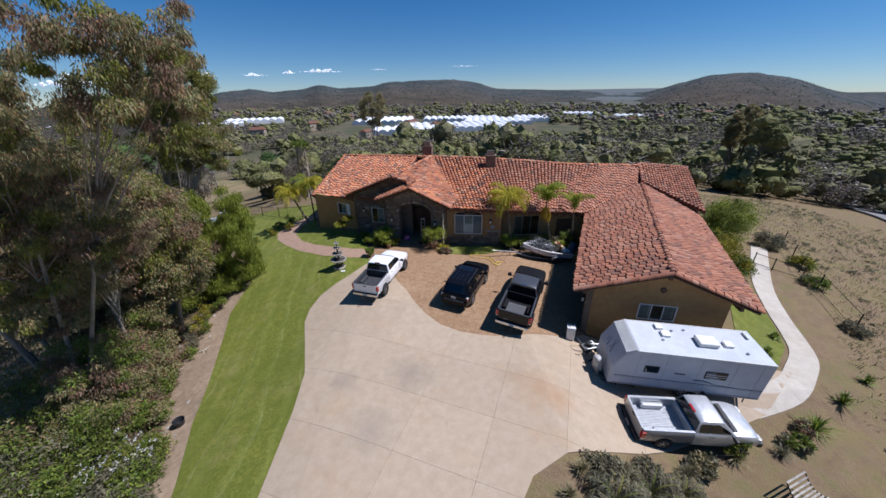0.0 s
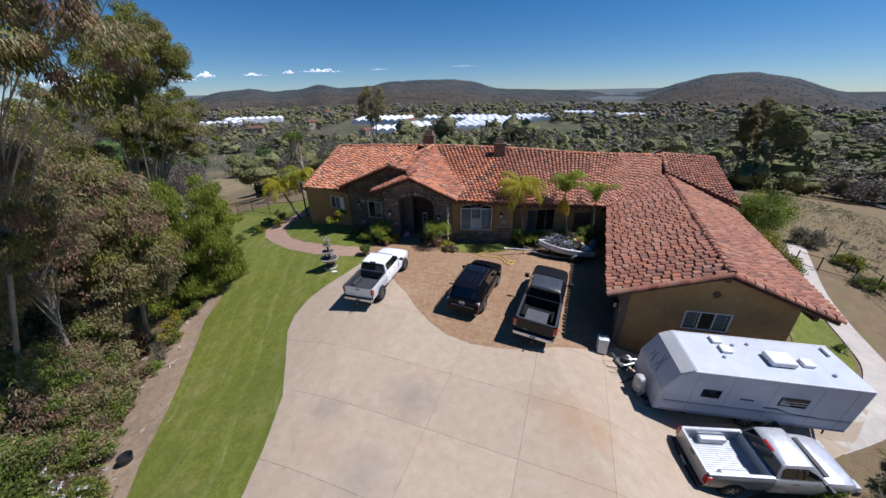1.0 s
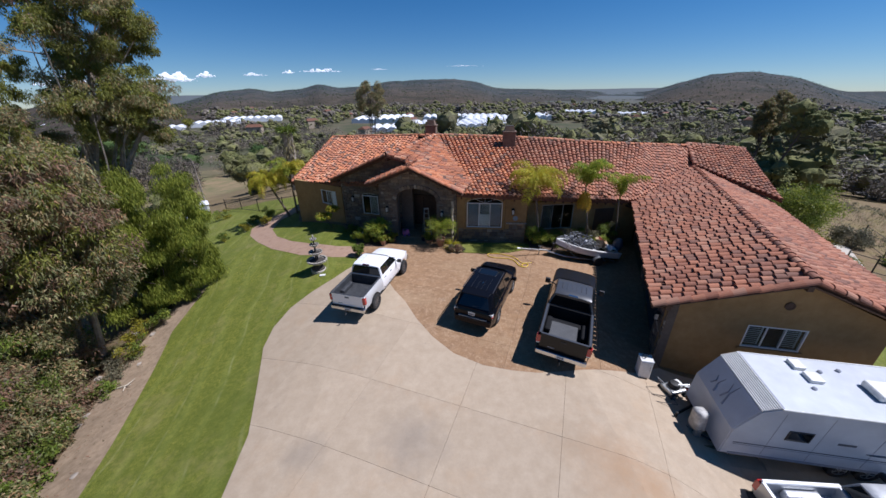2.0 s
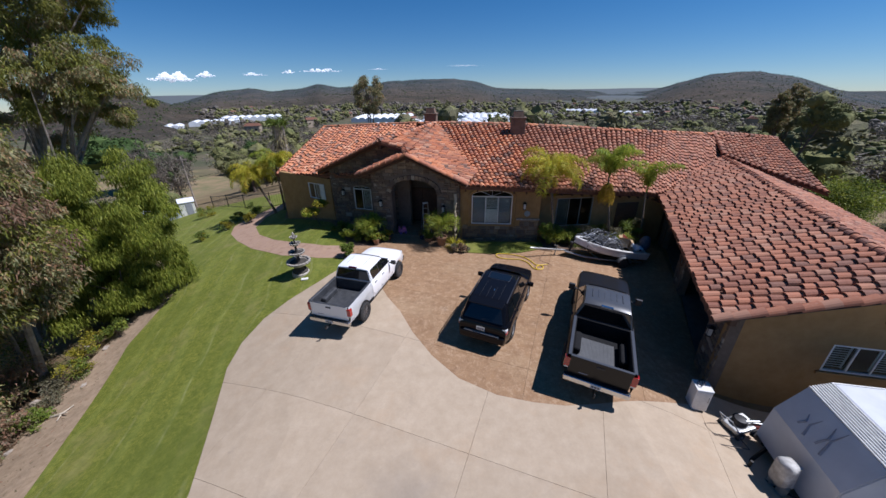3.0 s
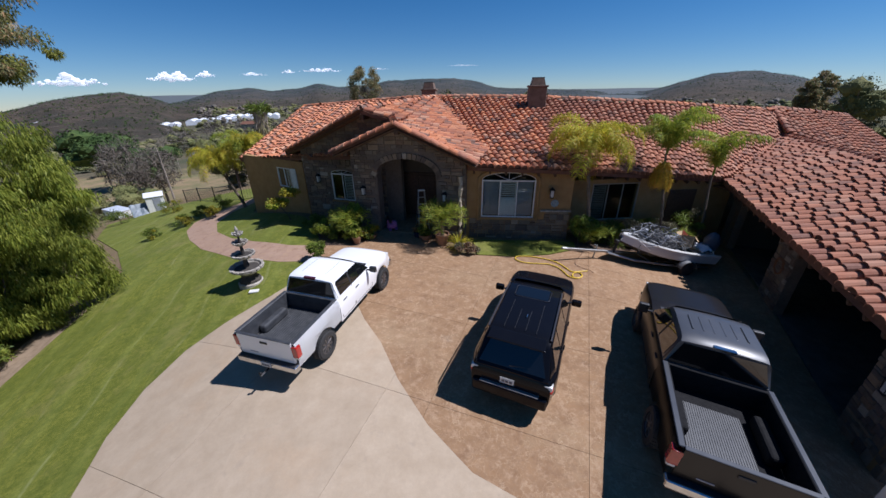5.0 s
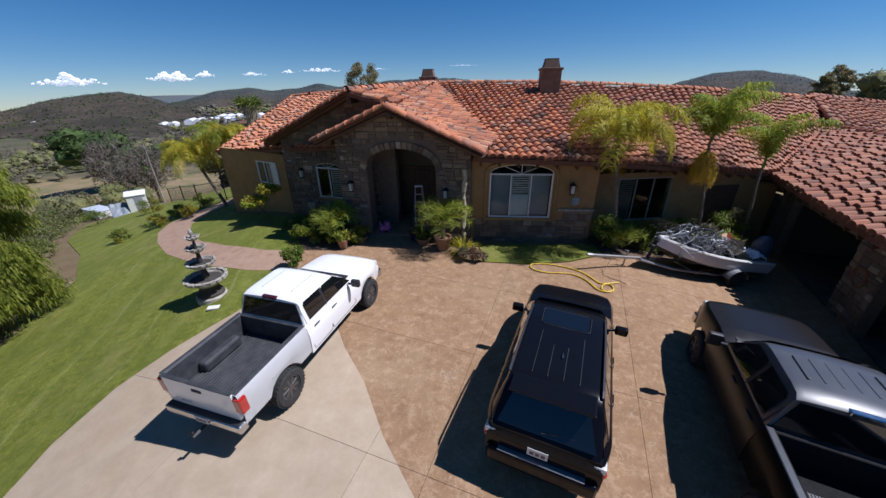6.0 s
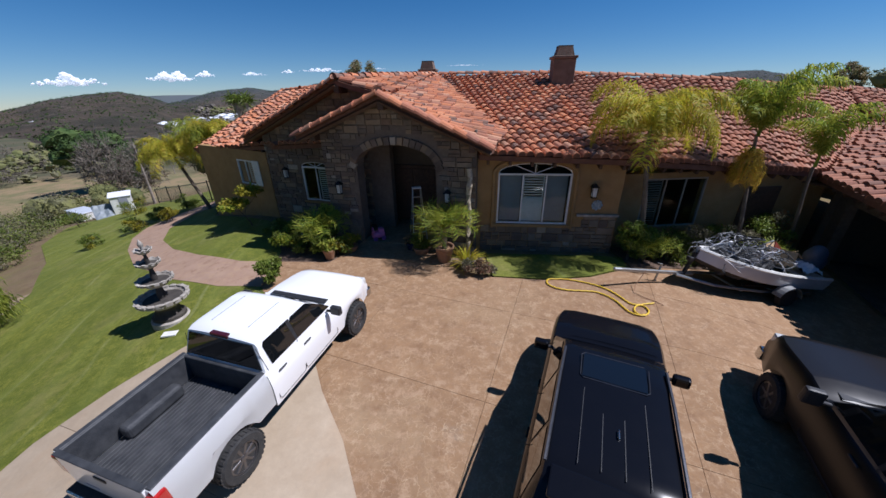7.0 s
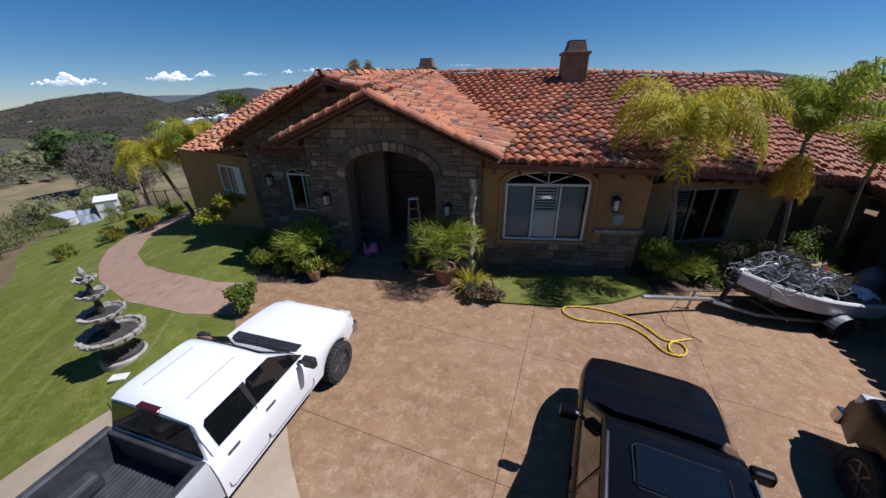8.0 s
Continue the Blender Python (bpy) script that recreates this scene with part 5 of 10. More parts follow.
    for a, b in zip(grid, grid[1:]):
        for i in range(4):
            bm.faces.new((a[i], a[i + 1], b[i + 1], b[i]))
    part("windscreen", bm, glass_mat, th, smooth_faces=True)
    for x0, x1 in d["windows"]:
        lo, hi = belt + 0.045, roof - 0.12
        slant = 0.62 if x1 > ws1 - 0.3 else 0.05
        xt = min(x1, x1 - slant * 0.9) if slant > 0.1 else x1 - 0.03
        pts = [(x0, lo), (x1, lo), (x1 - slant * 0.35, lo + (hi - lo) * 0.45), (xt, hi), (x0 + 0.05, hi), (x0, hi - 0.06)]
        for flank in (1, -1):
            bm = bmesh.new()
            side_panel(bm, pts, side, 0.007, (flank,))
            part("side_window", bm, glass_mat, th, smooth_faces=True)
    (xa, xb), (xc, xd) = d["windows"]
    for flank in (1, -1):
        bm = bmesh.new()
        side_panel(bm, rect(xb - 0.035, belt + 0.045, xc + 0.005, roof - 0.12), side, 0.004, (flank,))
        part("door_pillar", bm, BLACK_PLASTIC, th)
    for y in d.get("seams", ()):
        box_part("roof_seam", (ws1 - rb - 0.45, 0.012, 0.008), at((ws1 + rb) / 2 + 0.02, y, roof + 0.018), d["seam_mat"], cab, 0)
    bm = bmesh.new()
    for x0, x1 in d["doors"]:
        z0, z1 = sill + 0.09, roof - 0.09
        seam(bm, [(x0, z1 - 0.05), (x0, belt), (x0, z0 + 0.05), (x0 + 0.05, z0), (x1 - 0.05, z0), (x1, z0 + 0.05), (x1, belt)], side)
    part("door_seam", bm, BLACK_PLASTIC, th)
    for x in d["handles"]:
        for s in (1, -1):
            box_part("door_handle", (0.2, 0.03, 0.035), at(x, s * (side(x, belt - 0.13) + 0.02), belt - 0.13), BLACK_PLASTIC, th, 0.01)
    # bed
    xs = sorted(set(frange(tail, back - 0.02, 0.12) + [-ax - arch, -ax - arch + 0.03, -ax + arch - 0.03, -ax + arch]))

    def bed(x):
        zb = arch_floor(x, [-ax], arch, r, sill + 0.08)
        k = 1 - 0.02 * smooth(tail + 0.4, tail, x)
        return [(w * 0.965 * k, zb), (w * 0.99 * k, zb + (rail - zb) * 0.35), (w * k, max(zb + 0.01, rail - 0.35)), (w * 0.985 * k, rail - 0.05), (w * 0.95 * k, rail), (w * 0.875, rail), (w * 0.86, rail - 0.03)]

    for s in (1, -1):
        bm = bmesh.new()
        rings = [[bm.verts.new((x, s * y, z)) for y, z in bed(x)] for x in xs]
        for a, b in zip(rings, rings[1:]):
            for i in range(len(a) - 1):
                bm.faces.new((a[i], a[i + 1], b[i + 1], b[i]))
        bmesh.ops.solidify(bm, geom=bm.faces[:], thickness=0.02 * s)
        bmesh.ops.recalc_face_normals(bm, faces=bm.faces)
        part("bed_side", bm, tail_mat, th, smooth_faces=True)
    floor = rail - d["deep"]
    liner = new("bed_liner")
    liner.parent = th
    bl = back - 0.02 - tail
    cx = (back + tail) / 2
    box_part("bed_floor", (bl, w * 1.68, 0.05), at(cx, 0, floor - 0.025), liner_mat, liner, 0.01)
    for s in (1, -1):
        box_part("bed_wall", (bl, 0.05, rail - floor + 0.012), at(cx, s * w * 0.855, (rail + floor) / 2), liner_mat, liner, 0.012)
        box_part("bed_rail_cap", (bl, 0.1, 0.022), at(cx, s * w * 0.905, rail + 0.006), d["cap"], liner, 0.01)
        box_part("wheel_house", (0.95, 0.24, 0.26), at(-ax, s * (w * 0.82 - 0.12), floor + 0.13), liner_mat, liner, 0.09, segments=4)
    box_part("bulkhead", (0.06, w * 1.72, rail - floor + 0.01), at(back - 0.06, 0, (rail + floor) / 2), liner_mat, liner, 0.012)
    mat = d.get("mat")
    gap, across, length, shift = (0.042, w * 1.12, bl * 0.76, -bl * 0.1) if mat else (0.075, w * 1.5, bl - 0.16, 0)
    nr = int(across / gap)
    if mat:
        box_part("floor_mat", (length, across, 0.014), at(cx + shift, 0.1, floor + 0.006), mat, liner, 0.004)
    for i in range(nr):
        y = (i - (nr - 1) / 2) * gap
        box_part("floor_rib", (length, gap * 0.45, 0.022), at(cx + shift, y + (0.1 if mat else 0), floor + (0.012 if mat else 0.008)), mat or liner_mat, liner, 0.005)
    # tail
    gate = box_part("tailgate", (0.07, w * 1.74, rail - sill - 0.16), at(tail + 0.0, 0, (rail + sill + 0.16) / 2 + 0.012), tail_mat, th, 0.025, segments=2)
    box_part("handle", (0.02, 0.24, 0.075), at(-0.04, 0, (rail - sill) * 0.22), BLACK_PLASTIC, gate, 0.012)
    box_part("badge", (0.008, 0.26, 0.03), at(-0.038, 0.42, -(rail - sill) * 0.24), GREY_DECAL, gate, 0)
    box_part("gate_cap", (0.09, w * 1.74, 0.02), at(0.0, 0, (rail - sill - 0.16) / 2 + 0.004), d["cap"], gate, 0.008)
    for s in (1, -1):
        lamp = box_part("tail_light", (0.17, 0.19, 0.36), at(tail + 0.05, s * (w * 0.925), rail - 0.27), RED_LENS, th, 0.03, segments=2)
        box_part("reversing_lens", (0.14, 0.152, 0.1), at(0, 0, -0.2), CLEAR_LENS, lamp, 0.02)
    bz = sill + 0.06
    bump = new("rear_bumper")
    bump.parent = th
    box_part("bumper_bar", (0.2, w * 1.9, 0.2), at(tail - 0.07, 0, bz), d["bumper"], bump, 0.05, segments=3)
    box_part("step_pad", (0.15, w * 1.84, 0.03), at(tail - 0.07, 0, bz + 0.095), BLACK_PLASTIC, bump, 0.012)
    plate(bump, at(tail - 0.175, 0, bz + 0.01))
    bm = bmesh.new()
    rod(bm, (tail - 0.1, 0, bz - 0.17), (tail - 0.42, 0, bz - 0.17), 0.035, sides=4)
    bmesh.ops.create_uvsphere(bm, u_segments=10, v_segments=8, radius=0.04, matrix=at(tail - 0.4, 0, bz - 0.08))
    part("tow_hitch", bm, IRON, th)
    # underside, nose, mirrors, wheels
    box_part("chassis", (nose - tail - 0.5, w * 1.5, 0.3), at((nose + tail) / 2, 0, sill + 0.05), BLACK_PLASTIC, th, 0.03)
    box_part("front_bumper", (0.2, w * 1.8, 0.26), at(nose + 0.04, 0, sill + 0.06), d["bumper"], th, 0.06, segments=3)
    box_part("grille", (0.05, w * 1.0, 0.3), at(nose - 0.005, 0, hood - 0.4), CHROME, th, 0.02)
    for s in (1, -1):
        box_part("headlight", (0.2, 0.3, 0.22), at(nose - 0.13, s * w * 0.74, hood - 0.27), CLEAR_LENS, th, 0.05, segments=2)
        mir = new("wing_mirror")
        mir.parent = th
        mx = cowl - 0.12
        box_part("mirror_head", (0.12, 0.24, d["mirror"]), at(mx, s * (w + 0.2), belt + 0.02 + d["mirror"] * 0.3), d["mirror_mat"], mir, 0.035, segments=2)
        box_part("mirror_arm", (0.06, 0.2, 0.05), at(mx, s * (w + 0.05), belt + 0.03), BLACK_PLASTIC, mir, 0.012)
        wheel(th, ax, s * (w - d["tyre"] / 2 + d["stance"]), r, d["tyre"], rim_mat, d["spokes"])
        wheel(th, -ax, s * (w - d["tyre"] / 2 + d["stance"]), r, d["tyre"], rim_mat, d["spokes"], 20)
    bm = bmesh.new()
    for s in (1, -1):
        tube(bm, [(cowl + 0.12, s * 0.55, belt + 0.03), (cowl + 0.08, s * 0.1, belt + 0.045), (cowl - 0.02, s * 0.02, belt + 0.1)], 0.012, 5)
    part("wiper", bm, BLACK_PLASTIC, th)
    box_part("cowl_grille", (0.16, w * 1.5, 0.02), at(cowl + 0.17, 0, belt + 0.03), BLACK_PLASTIC, th, 0.006)
    box_part("brake_light", (0.1, 0.4, 0.075), at(rb + 0.02, 0, roof - 0.045), d["lamp"], th, 0.012)
    return th


def on_ground(x, y, yaw, reach=1.8, scale=1.0, lift=0.06):
    """A pose on the paving at (x, y), tilted as the ground is, x forward."""
    c, s = math.cos(radians(yaw)), math.sin(radians(yaw))
    f, b = grd(x + c * reach, y + s * reach), grd(x - c * reach, y - s * reach)
    l, r = grd(x - s * 0.8, y + c * 0.8), grd(x + s * 0.8, y - c * 0.8)
    z = (f + b + l + r) / 4 + lift
    ex = Vector((c * 2 * reach, s * 2 * reach, (f - b) * 0.6)).normalized()
    ey = Vector((-s * 1.6, c * 1.6, (l - r) * 0.6)).normalized()
    ez = ex.cross(ey).normalized()
    ey = ez.cross(ex)
    return Matrix(((ex.x, ey.x, ez.x, x), (ex.y, ey.y, ez.y, y), (ex.z, ey.z, ez.z, z), (0, 0, 0, 1))) @ Matrix.Diagonal((scale, scale, scale, 1))


white_truck = pickup(
    "pickup_truck", on_ground(-4.14, 22.4, 72.5, 1.8, 0.952), "white double-cab pickup with an empty black-lined bed",
    dict(axle=1.85, wheel=0.43, width=2.0, nose=2.72, tail=-2.93, back=-0.95, sill=0.56, belt=1.36, roof=1.97, rail=1.4, cowl=1.0, hood=1.3, screen=0.42, tumble=0.27, seams=(-0.42, -0.14, 0.14, 0.42), seam_mat=GREY_DECAL, windows=[(-0.74, -0.1), (-0.04, 1.02)], doors=[(-0.86, -0.1), (-0.08, 1.06)], handles=[0.1, -0.62],
         deep=0.52, cap=LINER, bumper=CHROME, mirror=0.2, mirror_mat=BLACK_PLASTIC, tyre=0.29, stance=0.05, spokes=9, lamp=BRAKE_LAMP),
    (WHITE_GLOSS, WHITE_GLOSS, WHITE_GLOSS, ALLOY, LINER, CAR_GLASS))
grey_truck = pickup(
    "pickup_truck", on_ground(5.47, 19.27, 66.0, 1.9, 1.015), "dark charcoal heavy pickup with a ribbed mat in its open bed",
    dict(axle=1.95, wheel=0.41, width=2.03, nose=2.95, tail=-3.12, back=-1.0, sill=0.54, belt=1.36, roof=2.0, rail=1.4, cowl=1.0, hood=1.36, screen=0.42, tumble=0.3, windows=[(-0.78, -0.12), (-0.05, 0.95)], doors=[(-0.88, -0.1), (-0.08, 1.0)], handles=[0.1, -0.68], ribs=6,
         deep=0.52, cap=GREY_GLOSS, bumper=CHROME, mirror=0.26, mirror_mat=BLACK_PLASTIC, tyre=0.28, stance=0.03, spokes=6, mat=RIB_GREY, lamp=CHROME),
    (BROWN_GLOSS, GREY_GLOSS, BROWN_GLOSS, ALLOY, BLACK_LINER, CAR_GLASS))
silver_truck = pickup(
    "pickup_truck", on_ground(11.95, 11.31, -4.2, 1.5, 1.1), "small old silver pickup with a bare ribbed bed",
    dict(axle=1.5, wheel=0.34, width=1.75, nose=2.3, tail=-2.5, back=-0.45, sill=0.44, belt=1.14, roof=1.68, rail=1.18, cowl=1.05, hood=1.06, screen=0.62, tumble=0.3, windows=[(-0.3, 0.1), (0.16, 0.98)], doors=[(0.06, 1.02)], handles=[0.2],
         deep=0.42, cap=SILVER_GLOSS, bumper=BLACK_PLASTIC, mirror=0.15, mirror_mat=BLACK_PLASTIC, tyre=0.22, stance=0.0, spokes=5, lamp=RED_LENS),
    (SILVER_GLOSS, SILVER_GLOSS, SILVER_GLOSS, ALLOY_LIGHT, SILVER_GLOSS, CAR_GLASS))


def suv(m):
    th = empty("suv", m, "black sport utility car with roof rails and sunroof", "car", "vehicles parked on the drive")
    w, ax, r = 0.965, 1.37, 0.385
    sill, belt, roof, nose, tail = 0.36, 1.14, 1.76, 2.38, -2.36
    arch = r * 1.2
    tops = [(tail, 0.98), (tail + 0.1, belt), (1.05, belt - 0.02), (1.5, 1.12), (2.15, 1.03), (nose, 0.8)]
    xs = sorted(set(frange(tail, nose, 0.11) + [k * ax + e for k in (1, -1) for e in (-arch, -arch + 0.03, arch - 0.03, arch)]))

    def ww(x):
        return w * (1 - 0.13 * smooth(nose - 0.7, nose, x) ** 1.4 - 0.1 * smooth(tail + 0.55, tail, x) ** 1.4)

    def lower(x):
        zb, zt, k = arch_floor(x, [ax, -ax], arch, r, sill), interp(x, tops), ww(x)
        zs = max(zb + 0.02, min(zt - 0.1, 0.86))
        crown = 0.05 * smooth(1.0, 1.5, x)
        return [(k * 0.95, zb), (k * 0.99, zb + (zs - zb) * 0.5), (k, zs), (k * 0.98, zt - 0.06), (k * 0.93, zt), (k * 0.7, zt + crown * 0.8), (k * 0.4, zt + crown), (0, zt + crown * 1.1)]

    bm = bmesh.new()
    shell(bm, xs, lower)
    part("body", bm, BLACK_GLOSS, th, smooth_faces=True)
    line = [(tail + 0.06, belt - 0.04), (tail + 0.12, belt + 0.03), (tail + 0.42, roof - 0.1), (tail + 0.5, roof - 0.03), (tail + 0.8, roof), (-0.2, roof + 0.02), (0.25, roof - 0.02), (0.42, roof - 0.06), (1.16, belt - 0.02)]
    tum = 0.34

    def top(x):
        zt = interp(x, line)
        y0 = ww(x) * 0.93
        y1 = y0 - max(0, zt - 0.07 - belt) * tum
        return [(y0, belt - 0.05), (y0, min(belt, zt - 0.01)), (y1, max(belt - 0.03, zt - 0.08)), (y1 - 0.03, max(belt - 0.02, zt - 0.02)), (y1 - 0.11, zt), (y1 * 0.4, zt + 0.02), (0, zt + 0.026)]

    bm = bmesh.new()
    shell(bm, sorted({x for x, _ in line} | set(frange(-1.5, 0.2, 0.2)) | set(frange(0.42, 1.16, 0.12))), top)
    part("cabin", bm, BLACK_GLOSS, th, smooth_faces=True)

    def side(x, z):
        return ww(x) * 0.93 - (z - belt) * tum if z > belt else ww(x) * 0.985

    for x0, x1, cut in ((-1.95, -1.22, 0.25), (-1.16, -0.3, 0.0), (-0.24, 0.92, 0.5)):
        lo, hi = belt + 0.04, roof - 0.12
        pts = [(x0 + (cut if x0 < -1.5 else 0) * 0.0, lo), (x1, lo), (x1 - (cut if x1 > 0 else 0), hi), (x0 + (0.2 if x0 < -1.5 else 0.02), hi)]
        for flank in (1, -1):
            bm = bmesh.new()
            side_panel(bm, pts, side, 0.006, (flank,))
            part("side_window", bm, CAR_GLASS, th)
    bm = bmesh.new()
    q = [(tail + 0.1, 0.72, belt + 0.05), (tail + 0.1, -0.72, belt + 0.05), (tail + 0.4, -0.56, roof - 0.15), (tail + 0.4, 0.56, roof - 0.15)]
    vs = [bm.verts.new((x - 0.02, y, z + 0.012)) for x, y, z in q]
    bm.faces.new(vs)
    made = bmesh.ops.extrude_face_region(bm, geom=bm.faces[:])
    bmesh.ops.translate(bm, verts=[g for g in made["geom"] if isinstance(g, bmesh.types.BMVert)], vec=(0.06, 0, -0.02))
    bmesh.ops.recalc_face_normals(bm, faces=bm.faces)
    part("rear_window", bm, CAR_GLASS, th)
    bm = bmesh.new()
    grid = []
    for i in range(7):
        f = i / 6
        x, z = 0.47 + 0.62 * f, roof - 0.03 - (roof - 0.03 - belt - 0.04) * f
        yy = ww(x) * 0.93 - (z - belt) * tum - 0.1
        grid.append([bm.verts.new((x + 0.02, yy * k, z + 0.02 + 0.02 * (1 - k * k))) for k in (-1, -0.5, 0, 0.5, 1)])
    for a, b in zip(grid, grid[1:]):
        for i in range(4):
            bm.faces.new((a[i], a[i + 1], b[i + 1], b[i]))
    part("windscreen", bm, CAR_GLASS, th, smooth_faces=True)
    for s in (1, -1):
        bm = bmesh.new()
        tube(bm, [(-1.75, s * 0.69, roof + 0.0), (-1.65, s * 0.69, roof + 0.03), (-0.5, s * 0.69, roof + 0.04), (0.15, s * 0.68, roof + 0.01)], 0.022, 6)
        part("roof_rail", bm, STEEL_DARK, th)
        lamp = box_part("tail_light", (0.2, 0.2, 0.24), at(tail + 0.12, s * 0.8, 0.93), CLEAR_LENS, th, 0.05, segments=2)
        box_part("red_lens", (0.2, 0.12, 0.1), at(-0.01, s * 0.05, -0.03), RED_LENS, lamp, 0.03)
        mir = new("wing_mirror")
        mir.parent = th
        box_part("mirror_head", (0.13, 0.25, 0.18), at(0.72, s * 1.08, 1.2), BLACK_GLOSS, mir, 0.045, segments=2)
        box_part("mirror_arm", (0.06, 0.2, 0.04), at(0.76, s * 0.94, 1.15), BLACK_PLASTIC, mir, 0.01)
        box_part("headlight", (0.2, 0.3, 0.16), at(nose - 0.2, s * 0.68, 0.86), CLEAR_LENS, th, 0.05, segments=2)
        wheel(th, ax, s * 0.83, r, 0.26, ALLOY_LIGHT, 5)
        wheel(th, -ax, s * 0.83, r, 0.26, ALLOY_LIGHT, 5, 14)
    box_part("spoiler", (0.34, 1.24, 0.04), at(tail + 0.42, 0, roof - 0.005) @ pose(0, 0, 0, 0, -6), BLACK_GLOSS, th, 0.018, segments=2)
    bm = bmesh.new()
    pts = [(-0.36, -0.43), (0.05, -0.44), (0.1, -0.39), (0.1, 0.39), (0.05, 0.44), (-0.36, 0.43), (-0.4, 0.39), (-0.4, -0.39)]
    tube(bm, [(x, y, roof + 0.043) for x, y in pts + pts[:1]], 0.008, 4)
    part("sunroof_seal", bm, STEEL_DARK, th)
    box_part("sunroof", (0.46, 0.82, 0.014), at(-0.15, 0, roof + 0.041), CAR_GLASS, th, 0.004)
    for y in (-0.36, -0.12, 0.12, 0.36):
        box_part("roof_seam", (1.1, 0.008, 0.006), at(-1.12, y, roof + 0.03), BLACK_PLASTIC, th, 0)
    box_part("aerial", (0.12, 0.03, 0.05), at(-1.15, -0.05, roof + 0.045), CHROME, th, 0.012)
    bump = new("rear_bumper")
    bump.parent = th
    box_part("bumper_bar", (0.3, 1.68, 0.34), at(tail + 0.06, 0, 0.56), BLACK_GLOSS, bump, 0.09, segments=3)
    box_part("load_plate", (0.1, 1.3, 0.02), at(tail - 0.03, 0, 0.735), STEEL, bump, 0.006)
    plate(th, at(tail - 0.02, 0.05, 0.9))
    bm = bmesh.new()
    tube(bm, [(tail + 0.1, 0.05, belt + 0.1), (tail + 0.14, -0.2, belt + 0.13), (tail + 0.15, -0.42, belt + 0.14)], 0.012, 5)
    part("rear_wiper", bm, BLACK_PLASTIC, th)
    bm = bmesh.new()
    for x0, x1 in ((-1.18, -0.27), (-0.27, 0.95)):
        seam(bm, [(x0, belt), (x0, sill + 0.15), (x1, sill + 0.15), (x1, belt)], side)
    part("door_seam", bm, STEEL_DARK, th)
    for x in (0.0, -0.95):
        for s in (1, -1):
            box_part("door_handle", (0.18, 0.03, 0.03), at(x, s * 0.965, 1.0), BLACK_GLOSS, th, 0.01)
    box_part("underbody", (3.8, 1.5, 0.25), at(0, 0, 0.4), BLACK_PLASTIC, th, 0.03)
    return th


STEEL_DARK = plain("dark_steel", (0.09, 0.09, 0.1), 0.4, 0.7)
black_suv = suv(on_ground(1.91, 20.83, 65.5, 1.4, 1.025))


